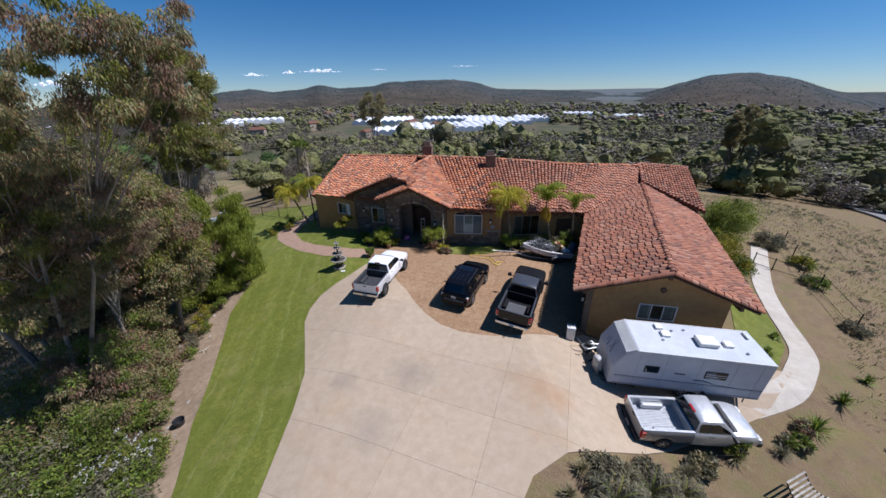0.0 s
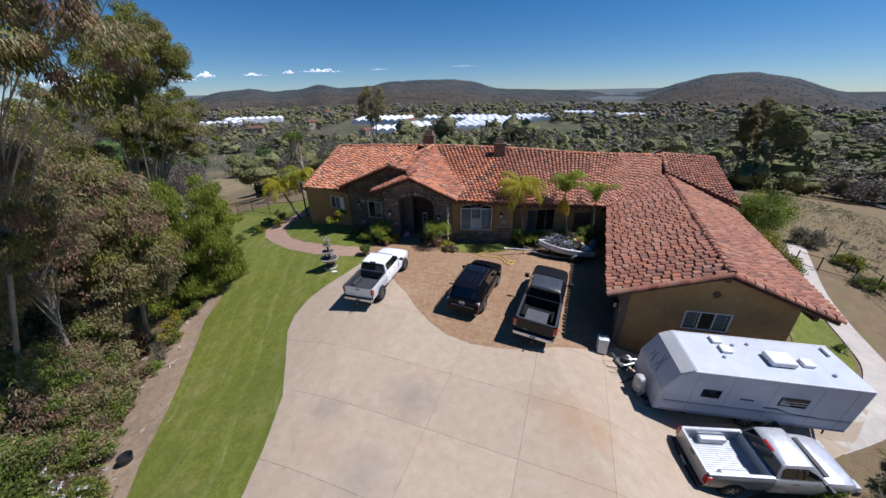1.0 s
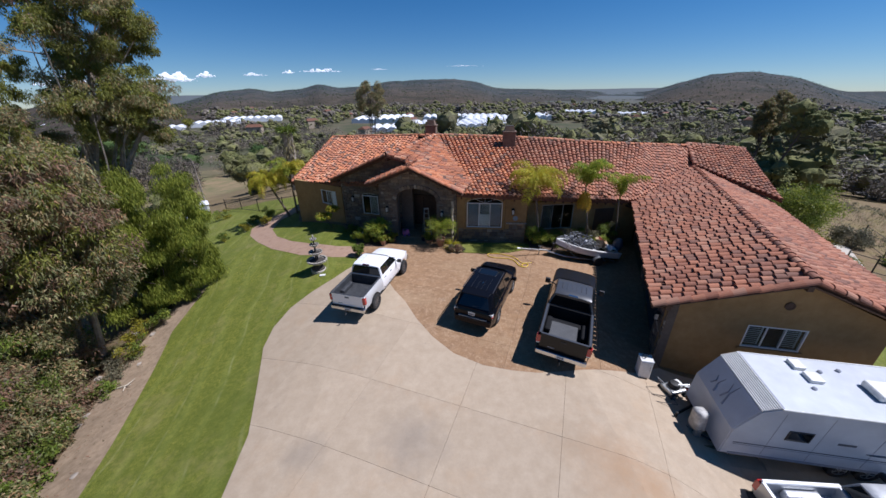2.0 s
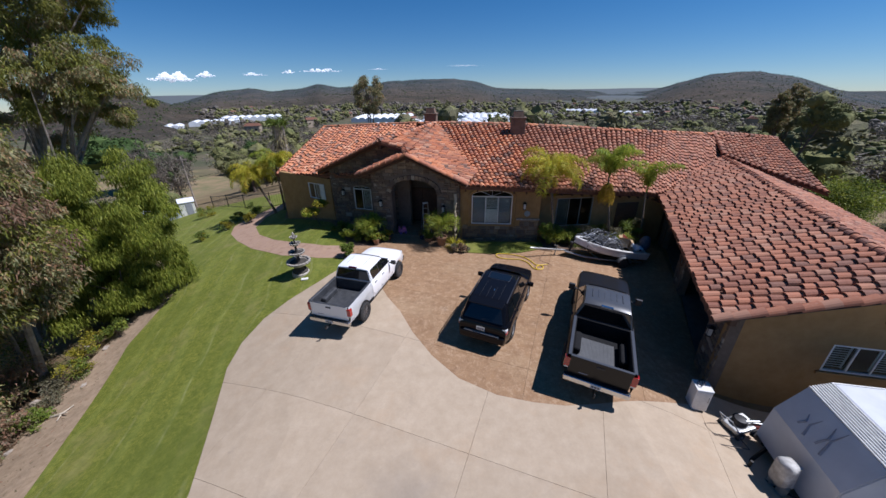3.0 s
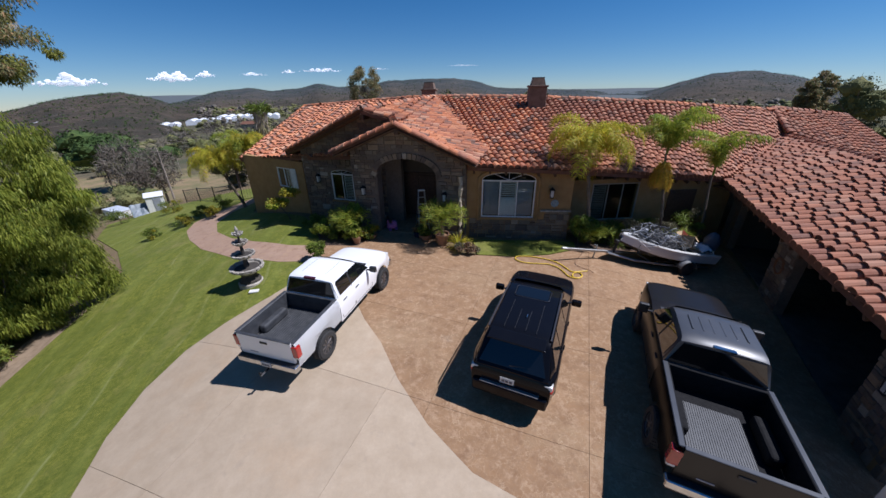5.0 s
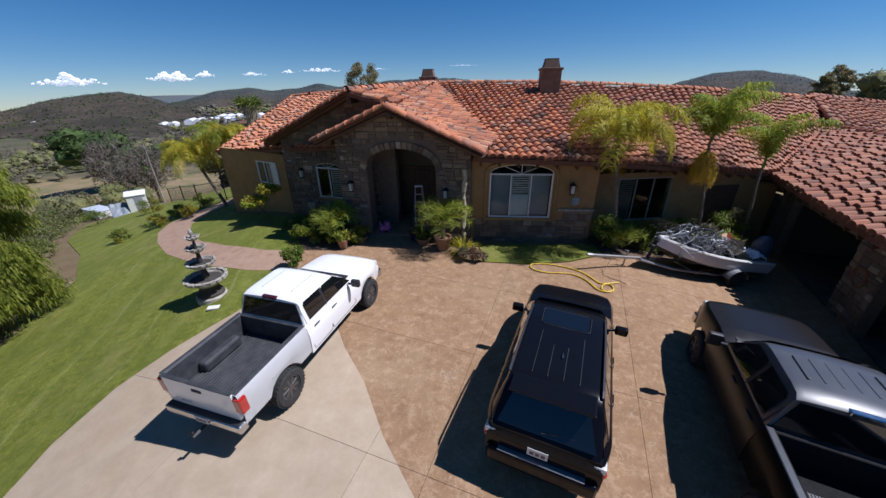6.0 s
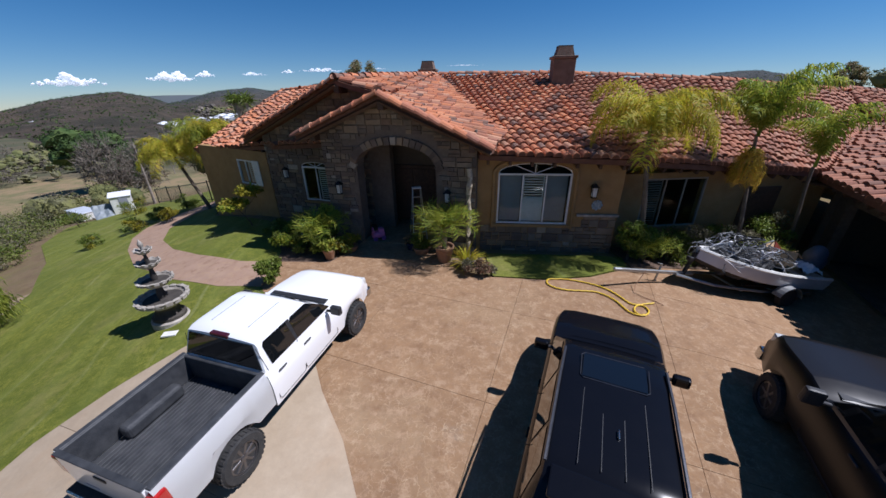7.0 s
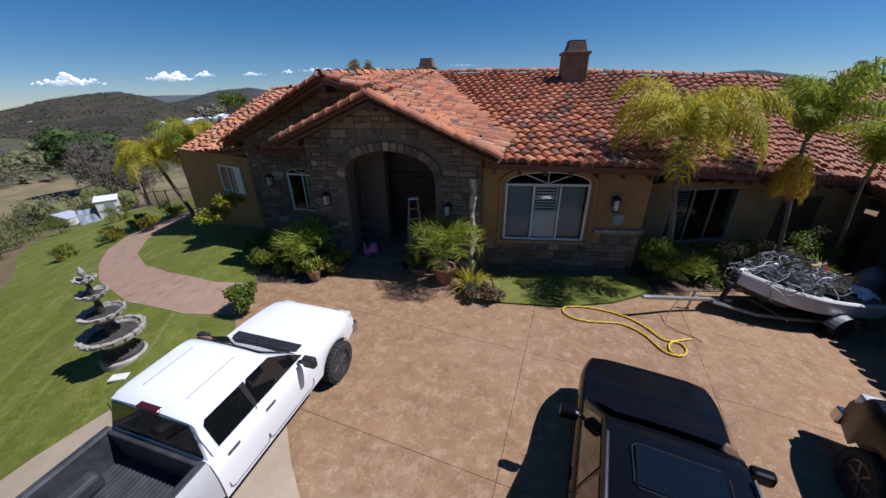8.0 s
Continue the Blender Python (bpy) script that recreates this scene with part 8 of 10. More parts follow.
for i, (x, y, top, w, m, lab) in enumerate((
        (-21.0, 116, 13.2, 7.0, [EUCALYPT], "lone eucalyptus standing above the roof line"), (71.8, 84.0, 9.5, 3.6, [EUCALYPT], "open-crowned eucalyptus on the east hillside"), (66, 80.0, 8.0, 2.8, [EUCALYPT], "slim open eucalyptus on the east hillside"),
        (-121, 136, -2.4, 20, [WOODS, SHRUB], "broad dark umbrella pine in the hollow"), (-74, 98, -4.6, 9, [WOODS, SHRUB], "dark rounded tree in the hollow"), (62, 71, 7.5, 7.0, [WOODS_GREY, EUCALYPT], "leaning broad olive tree beyond the roof"), (40, 66, 3.6, 6.0, [WOODS, SHRUB], "broad green tree behind the house"), (25, 62, 2.2, 5.0, [WOODS, PEPPER], "yellow-green tree behind the house"), (-66, 84, -1.0, 7.0, [WOODS_GREY], "bare grey tree beyond the lawn"), (-66, 92, -4.0, 8.0, [WOODS], "broad dark tree behind the bare one"), (-58, 74, -8.0, 7.0, [WOODS], "low olive thicket at the field's edge"), (-68, 76, -9.0, 9.0, [WOODS], "broad low olive thicket on dry grass"), (-44, 82, -1.0, 7.0, [WOODS], "rounded olive tree beyond the fence"), (-36, 72, 0.0, 6.0, [WOODS], "rounded green tree beyond the fence"), (-27, 66, 1.5, 5.0, [WOODS_GREY], "bare grey-brown tree behind the fence"), (-21, 68, 1.2, 5.5, [WOODS, SHRUB], "olive tree behind the fence"), (-33, 84, 1.6, 6.5, [WOODS, EUCALYPT], "broad olive tree in the hollow"), (-24, 80, 2.0, 6.0, [WOODS_GREY, WOODS], "half-bare tree in the hollow"), (-48, 100, -1.5, 8.0, [WOODS, SHRUB], "dark rounded tree past the field"), (-16, 74, 2.0, 6.0, [WOODS, PEPPER], "yellow-green tree behind the house"))):
    zb = grd(x, y)
    h = top - zb
    cx = 4.0 if "leaning" in lab else 0.0
    if "eucalyptus" in lab:
        tree("distant_tree", lab, (x, y, zb), lumps(400 + i, (x, y, zb + h * 0.76), (w * 0.5, w * 0.5, h * 0.22), 18, 7), 0.22, BARK_DARK, m, 420 + i, 70, w * 0.14, (0.42, 0.08), 0.35, 26, [(0, 0, h * 0.8), (w * 0.25, 0.2, h * 0.75)])
        continue
    th = empty("distant_tree", at(x, y, zb), lab, "tree")
    bm = bmesh.new()
    tube(bm, [(0, 0, -0.4), (cx * 0.5, 0.1, h * 0.35), (cx, 0, h * 0.75)], [0.3, 0.2, 0.07], 8)
    part("trunk", bm, BARK_DARK, th, smooth_faces=True)
    r0 = np.random.default_rng(400 + i)
    for k in range(14):
        a, f = k * 2.4, 0.3 + 0.04 * k
        bm = bmesh.new()
        tube(bm, [(cx * f, 0, h * f), (cx * f + math.cos(a) * w * 0.22, math.sin(a) * w * 0.22, h * (f + 0.1)), (cx + math.cos(a) * w * 0.42, math.sin(a) * w * 0.42, h * (f + 0.14))], [0.07, 0.04, 0.012], 5)
        part("limb", bm, BARK_DARK, th, smooth_faces=True)
    flat = 0.75 if "umbrella" in lab else 1.0
    if "bare" in lab:
        q = leaves(r0, cluster_points(r0, [(0, 0, 0.62, 0.45, 0.45, 0.34, 170)]), 0.09, 12, 0.12, 0.006, -0.3)
    else:
        q = crown_prototype(430 + i, 1.0, 2, 9, 330, 12, 0.042)
        q[:, :, 2] = (q[:, :, 2] - 0.95) * flat * w * 1.15 / h + 1.0
    part_mesh("crown", quads_mesh("crown", q * np.array([w * 1.25, w * 1.25, h]) + np.array([cx, 0, 0])), WOODS_GREY if "bare" in lab else DARK_WOODS if "dark" in lab else WOODS, th)
bm = bmesh.new()
for k, (dx, dy, h) in enumerate(((0, 0, 13), (4, 2, 10), (-6, 1, 9))):
    x, y = 18.5 + dx, 150 + dy
    zb = grd(x, y)
    th = empty("cypress", at(x, y, zb), "thin dark cypress behind the house", "cypress", "cypresses behind the house")
    part_mesh("crown", quads_mesh("crown", leaves(np.random.default_rng(500 + k), [(0, 0, h * (0.2 + 0.05 * j)) for j in range(15)], [0.9 - 0.045 * j for j in range(15)], 40, 0.9, 0.2, 0.0)), SHRUB, th)
    b2 = bmesh.new()
    rod(b2, (0, 0, -0.3), (0, 0, h * 0.4), 0.2, 0.1, 6)
    part("trunk", b2, BARK_DARK, th)
bm.free()

# the hills round the valley: azimuth in degrees, then the skyline's height in degrees
SKYLINE = [(-80, -1.6), (-62, -1.2), (-56, -2.2), (-50, -1.7), (-46, -0.7), (-42.8, -0.35), (-40.3, -0.02), (-38, -0.6), (-36, -1.3), (-34, -0.9), (-31, -0.15), (-27, 0.33), (-24.2, -0.12), (-21, 0.2), (-18.1, 0.72), (-15, 0.18), (-11, 0.55), (-6.7, 0.95), (-2, 1.15), (1.8, 1.24), (6, 0.64), (8.6, -0.1), (12, -0.25), (18, -0.5), (24, -0.9), (28.6, -0.95), (32.2, 0.18), (35.5, 1.0), (38, 1.17), (40, 1.2), (43.8, 0.36), (47.6, -1.0), (51, -1.9), (60, -2.2), (80, -2.0)]


def hill_material():
    n = Nodes("scrub_hillside")
    col = n.ramp(n.noise(0.011, 9, 0.7), [(0.3, (0.034, 0.036, 0.026)), (0.46, (0.056, 0.048, 0.036)), (0.6, (0.09, 0.07, 0.052)), (0.7, (0.046, 0.044, 0.032))])
    col = n.mix(n.grey(n.noise(0.0035, 6, 0.65), 0.52, 0.62, 0.0, 0.75), col, (0.135, 0.098, 0.068))
    col = n.mix(n.grey(n.noise(0.05, 6, 0.7), 0.56, 0.66, 0.0, 0.6), col, (0.16, 0.13, 0.1))
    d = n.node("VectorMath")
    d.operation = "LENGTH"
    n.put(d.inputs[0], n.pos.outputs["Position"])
    # Past 900 m the hills turn slate grey, haze put into the colour.
    hazed = n.ramp(n.noise(0.009, 9, 0.72), [(0.32, (0.036, 0.046, 0.048)), (0.5, (0.056, 0.064, 0.064)), (0.62, (0.095, 0.088, 0.08)), (0.72, (0.05, 0.056, 0.054))])
    col = n.mix(n.grey(d.outputs["Value"], 900.0, 1500.0), col, hazed)
    n.bump(n.noise(0.06, 7, 0.7), 1.0, 6.0)
    return n.done(col, 0.95, spec=0.1)


rows, cols = 22, 320
vs = []
for j in range(rows + 1):
    f = j / rows
    for i in range(cols + 1):
        az = -80 + 160 * i / cols
        el = interp(az, SKYLINE) + 0.16 * noise.fractal((az * 0.22, 3.1, 0.0), 1.0, 2.0, 4)
        near = smooth(-27, -38, az)
        r_top = 2300 + 300 * math.sin(az * 0.12) - 1350 * near
        r_low = 620 - 290 * near
        top = 9 + r_top * math.tan(radians(el))
        r = r_low + (r_top - r_low) * f * 1.25
        k = smooth(0, 0.8, f) if f <= 0.8 else 1 - smooth(0.8, 1.0, f) * 1.0
        x, y = r * math.sin(radians(az)), 10 + r * math.cos(radians(az))
        z = -31 + (top + 31) * k ** 0.6
        rough = noise.fractal((x * 0.0035, y * 0.0035, 2.0), 1.0, 2.0, 5)
        z += rough * 16 * k * (1 - k) * 2.2 + noise.noise((x * 0.012, y * 0.012, 4)) * 2.2 * k
        vs.append((x, y, z))
w = cols + 1
fs = [(j * w + i, j * w + i + 1, (j + 1) * w + i + 1, (j + 1) * w + i) for j in range(rows) for i in range(cols)]
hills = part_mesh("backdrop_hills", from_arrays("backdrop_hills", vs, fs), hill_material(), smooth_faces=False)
hills.data.shade_smooth()
tagged(hills, "brown scrub-covered hills round the valley", "hills", kind="structure")
# scrub trees dotted over the hills
rng = np.random.default_rng(21)
k = 9000
va = np.array(vs)
idx = rng.integers(0, len(vs) - w - 2, k)
f1, f2 = rng.random((k, 1)), rng.random((k, 1))
pts = va[idx] * (1 - f1) * (1 - f2) + va[idx + 1] * f1 * (1 - f2) + va[idx + w] * (1 - f1) * f2 + va[idx + w + 1] * f1 * f2
hs = rng.uniform(0.6, 1.0, k) * np.hypot(pts[:, 0], pts[:, 1]) / 420
q = leaves(rng, pts + np.stack([hs * 0, hs * 0, hs * 0.3], 1), hs, 9, 1.5, 0.6, 0.0)
ob = part_mesh("hill_scrub", quads_mesh("hill_scrub", q), DARK_WOODS)
tagged(ob, "dark scrub trees dotted over the far hills", "scrub", kind="stuff")

# greenhouses on the valley floor
FILM = plain("white_greenhouse_film", (0.78, 0.79, 0.8), 0.5)


def greenhouse(x, y, spans, length, yaw, width=9.0, rise=1.9, wall_h=4.2):
    zb = grd(x, y) - 0.4
    th = empty("greenhouse", pose(x, y, zb, 0, 0, yaw), "long white film greenhouse on the valley floor", "greenhouse", "greenhouses in the valley")
    spans = round(spans * 14.0 / width)
    for i in range(spans):
        x0 = (i - spans / 2) * width
        bm = bmesh.new()
        prof = [(0, 0), (0, wall_h), (width * 0.25, wall_h + rise * 0.75), (width * 0.5, wall_h + rise), (width * 0.75, wall_h + rise * 0.75), (width, wall_h), (width, 0)]
        a = [bm.verts.new((x0 + px, -length / 2, pz)) for px, pz in prof]
        b = [bm.verts.new((x0 + px, length / 2, pz)) for px, pz in prof]
        for k in range(len(prof) - 1):
            bm.faces.new((a[k], a[k + 1], b[k + 1], b[k]))
        bm.faces.new(a[::-1]), bm.faces.new(b)
        part("span", bm, FILM, th)


for x, y, n_, ln, yaw in ((15, 400, 9, 60, 4), (-35, 372, 5, 40, 2), (-75, 490, 5, 70, 0), (70, 455, 6, 60, -6), (120, 480, 3, 50, -8), (215, 560, 4, 40, -12), (265, 500, 3, 36, -16), (-275, 455, 4, 30, 22), (-255, 500, 5, 36, 20), (-320, 410, 4, 30, 26), (-400, 420, 4, 30, 34), (-470, 470, 4, 36, 36), (30, 520, 8, 50, 0)):
    greenhouse(x, y, n_, ln, yaw)

# small buildings in the woods
r = random.Random(8)
FARWALL = [plain("pale_house_wall", (0.5, 0.46, 0.4), 0.8), plain("tan_house_wall", (0.36, 0.29, 0.21), 0.8)]
for i in range(26):
    az, d = radians(r.uniform(-34, 40)), r.uniform(330, 900)
    x, y = d * math.sin(az), d * math.cos(az)
    zb = grd(x, y)
    th = empty("far_house", pose(x, y, zb, 0, 0, r.uniform(0, 90)), "small pale house far off in the valley", "house", "houses in the valley")
    wd, dp, h = r.uniform(9, 16), r.uniform(7, 10), r.uniform(5, 8)
    box_part("wall", (wd, dp, h), at(0, 0, h / 2), FARWALL[i % 2], th, 0.1)
    bm = bmesh.new()
    a = [bm.verts.new(p) for p in ((-wd / 2 - 0.5, -dp / 2 - 0.5, h), (wd / 2 + 0.5, -dp / 2 - 0.5, h), (wd / 2 + 0.5, dp / 2 + 0.5, h), (-wd / 2 - 0.5, dp / 2 + 0.5, h), (-wd / 2 + 1, 0, h + 2.2), (wd / 2 - 1, 0, h + 2.2))]
    for f in ((0, 1, 5, 4), (2, 3, 4, 5), (0, 4, 3), (1, 2, 5), (3, 2, 1, 0)):
        bm.faces.new([a[k] for k in f])
    part("roof", bm, TILE_UNDER, th)
    for k in (-0.25, 0.25):
        box_part("window", (1.6, 0.1, 1.4), at(wd * k, -dp / 2 - 0.03, h * 0.55), CAR_GLASS, th, 0.02)

# clouds low over the hills
CLOUD = leafy("cloud_vapour", [(0.9, 0.9, 0.9), (0.95, 0.95, 0.95)], 0.5, 1.0)
# A faint bluish glow is added so the clouds come out white.
bs = CLOUD.node_tree.nodes["Principled BSDF"]
bs.inputs["Emission Color"].default_value, bs.inputs["Emission Strength"].default_value = (0.85, 0.92, 1, 1), 0.3
for k, (az, el, wd, ht) in enumerate(((-35.0, 1.3, 380, 105), (-31.4, 1.75, 150, 62), (-44.0, 0.8, 420, 110), (-17.2, 2.35, 420, 50), (-21.5, 2.2, 120, 36), (-26.0, 1.9, 260, 34), (3.5, 2.9, 420, 18), (-52, 0.5, 240, 70), (-9.0, 2.6, 240, 15))):
    rnd = random.Random(900 + k)
    d = 4300
    c = Vector((d * math.sin(radians(az)), d * math.cos(radians(az)), d * math.tan(radians(el)) + 9))
    th = empty("cloud", Matrix.Translation(c) @ pose(0, 0, 0, 0, 0, -az), "small white cumulus cloud over the hills", "cloud", "clouds over the hills", "structure")
    bm = bmesh.new()
    for i in range(90):
        u = max(-0.5, min(0.5, rnd.gauss(0, 0.22)))
        top = ht * (0.25 + 0.75 * abs(math.sin(u * 9 + k))) * (1 - abs(u) * 1.5)
        s = ht * rnd.uniform(0.06, 0.2) * max(0.35, 1 - abs(u) * 1.1)
        bmesh.ops.create_icosphere(bm, subdivisions=2, radius=s, matrix=at(u * wd, rnd.uniform(-30, 30), rnd.uniform(0, 1) * top * 0.75) @ Matrix.Diagonal((1.5, 1, 0.9, 1)))
    for v in bm.verts:
        v.co += Vector((1, 0, 1)) * noise.noise(v.co * 0.06) * ht * 0.09
    part("puff", bm, CLOUD, th, smooth_faces=True)


# ---- fountain ----
def plump(bm, depth):
    """Gives a sheet a thickness along its normals."""
    bmesh.ops.recalc_face_normals(bm, faces=bm.faces)
    bmesh.ops.solidify(bm, geom=bm.faces[:], thickness=depth)
    bmesh.ops.recalc_face_normals(bm, faces=bm.faces)


def fountain(x, y):
    th = empty("garden_fountain", at(x, y, grd(x, y) + 0.04) @ Matrix.Diagonal((0.9, 0.9, 1.18, 1)), "four-tier scalloped cast-stone fountain standing dry on the lawn", "fountain")
    bm = bmesh.new()
    lathe(bm, [(0.5, -0.1), (0.5, 0.08), (0.44, 0.11), (0.02, 0.11)], 28)
    part("plinth", bm, CAST_STONE, th, smooth_faces=True)
    # The pedestal's dark stone includes the shade under the lowest bowl.
    bm = bmesh.new()
    lathe(bm, [(0.44, 0.1), (0.44, 0.18), (0.36, 0.22), (0.3, 0.34), (0.36, 0.44), (0.2, 0.5)], 24)
    part("pedestal", bm, DARK_STONE, th, "dark pedestal with shade in its colour", True)
    zs = ((0.62, 0.62, 0.26), (0.42, 1.08, 0.18), (0.28, 1.5, 0.13), (0.2, 1.8, 0.09))
    for i, (r, z, deep) in enumerate(zs):
        bm = bmesh.new()
        lathe(bm, [(r * 0.25, z - deep), (r * 0.62, z - deep * 0.75), (r * 0.92, z - deep * 0.2, 0.5), (r * 1.02, z, 1), (r * 0.92, z + 0.01, 1), (r * 0.8, z - deep * 0.22, 0.5), (r * 0.45, z - deep * 0.55), (r * 0.06, z - deep * 0.6)], 64, 0.12, 14 - 2 * i)
        bowl = part("bowl", bm, CAST_STONE, th, "", True)
        # A dark skin inside each bowl paints its shade.
        bm = bmesh.new()
        lathe(bm, [(r * 0.02, z - deep * 0.5), (r * 0.45, z - deep * 0.46), (r * 0.8, z - deep * 0.12)], 28)
        part("bowl_shade", bm, DARK_STONE, bowl, "dark inside that paints the bowl's shade", True)
        n = 18 - 3 * i
        for k in range(n):
            a = 2 * math.pi * k / n
            bm = bmesh.new()
            block(bm, (r * 0.17, r * 0.3, r * 0.13 + 0.015), Matrix(), 0.02, 2)
            lip = part("lip", bm, CAST_STONE, bowl, "", True)
            lip.matrix_local = pose(math.cos(a) * r * 1.0, math.sin(a) * r * 1.0, z, 0, 0, math.degrees(a))
        if i < 3:
            z2 = zs[i + 1][1] - zs[i + 1][2]
            bm = bmesh.new()
            lathe(bm, [(r * 0.3, z - deep * 0.55), (r * 0.16, z), (r * 0.2, z + 0.06), (r * 0.13, z2 - 0.04), (r * 0.22, z2 + 0.02)], 18)
            part("column", bm, DARK_STONE, th, "", True)
    bm = bmesh.new()
    lathe(bm, [(0.05, 1.74), (0.04, 1.86), (0.07, 1.92), (0.06, 1.97), (0.02, 2.03), (0.005, 2.06)], 12)
    part("finial", bm, CAST_STONE, th, "", True)
    return th


fountain(-8.2, 24.8)
slab = empty("paving_slab", pose(-7.75, 24.1, grd(-7.75, 24.1) + 0.07, 0, 0, 12), "small white paving slab lying beside the fountain", "slab")
box_part("slab_body", (0.34, 0.2, 0.05), Matrix(), WHITE_VINYL, slab, 0.008)


# ---- boat on its trailer ----
BOAT_M = pose(9.52, 26.38, -0.33, 0, -9.0, 188.8)


def boat_trailer():
    th = empty("boat_trailer", BOAT_M, "galvanised single-axle boat trailer with a jack on its tongue", "boat trailer")
    for s in (1, -1):
        bm = bmesh.new()
        tube(bm, [(-1.4, s * 0.55, 0.3), (0.6, s * 0.55, 0.3), (2.2, s * 0.42, 0.36), (3.3, s * 0.06, 0.48)], 0.045, 6)
        part("side_rail", bm, STEEL, th)
        bm = bmesh.new()
        lathe(bm, [(0.16, -0.09), (0.285, -0.085), (0.3, -0.05), (0.3, 0.05), (0.285, 0.085), (0.16, 0.09)], 28)
        wh = part("wheel", bm, RUBBER, th, "small black tyre", True)
        wh.matrix_local = at(0, s * 0.85, 0.3) @ pose(0, 0, 0, 90)
        bm = bmesh.new()
        lathe(bm, [(0.17, -0.06), (0.175, 0.07), (0.13, 0.05), (0.05, 0.06), (0.01, 0.06)], 24)
        rim = part("rim", bm, WHITE_VINYL, wh, "white spoked rim", True)
        rim.rotation_euler = (radians(0 if s < 0 else 180), 0, 0)
        bm = bmesh.new()
        for k in range(8):
            a = k * math.pi / 4
            block(bm, (0.07, 0.02, 0.012), pose(math.cos(a) * 0.1, math.sin(a) * 0.1, 0.066, 0, 0, k * 45), 0.004)
        part("rim_slot", bm, BLACK_PLASTIC, rim)["kind"] = "stuff"
        bm = bmesh.new()
        arc = [(0.42 * math.cos(a), 0.3 + 0.38 * math.sin(a)) for a in [math.pi * (0.04 + 0.92 * k / 10) for k in range(11)]]
        lo = [[bm.verts.new((px, s * 0.85 + o, pz)) for px, pz in arc] for o in (-0.13, 0.13)]
        for k in range(10):
            bm.faces.new((lo[0][k], lo[0][k + 1], lo[1][k + 1], lo[1][k]))
        plump(bm, 0.012)
        part("fender", bm, STEEL, th, "grey steel fender")
    bm = bmesh.new()
    rod(bm, (0, -0.8, 0.3), (0, 0.8, 0.3), 0.035)
    part("axle", bm, STEEL, th)
    for x in (-1.2, 1.3):
        box_part("cross_member", (0.07, 1.1, 0.05), at(x, 0, 0.29), STEEL, th, 0.006)
    box_part("tongue", (2.6, 0.08, 0.09), at(3.95, 0, 0.51), STEEL, th, 0.008)
    box_part("coupler", (0.26, 0.1, 0.1), at(5.28, 0, 0.52), STEEL, th, 0.03)
    bm = bmesh.new()
    rod(bm, (3.75, -0.12, 0.04), (3.75, -0.12, 0.72), 0.03)
    rod(bm, (3.75, -0.12, 0.7), (3.9, -0.12, 0.74), 0.012)
    part("jack", bm, STEEL, th)
    bm = bmesh.new()
    lathe(bm, [(0.09, -0.02), (0.1, 0), (0.09, 0.02)], 16)
    part("jack_wheel", bm, BLACK_PLASTIC, th).matrix_local = at(3.75, -0.12, 0.08) @ pose(0, 0, 0, 90)
    bm = bmesh.new()
    block(bm, (0.09, 0.09, 0.75), at(2.95, 0, 0.85) @ pose(0, 0, 0, 0, -8), 0.008)
    block(bm, (0.2, 0.16, 0.14), at(2.98, 0, 1.0), 0.02)
    part("winch_post", bm, BLACK_PLASTIC, th, "dark winch post")
    for y in (-0.3, 0.3):
        box_part("bunk", (2.4, 0.09, 0.07), at(-0.2, y, 0.36), WOOD_DARK, th, 0.01)


boat_trailer()


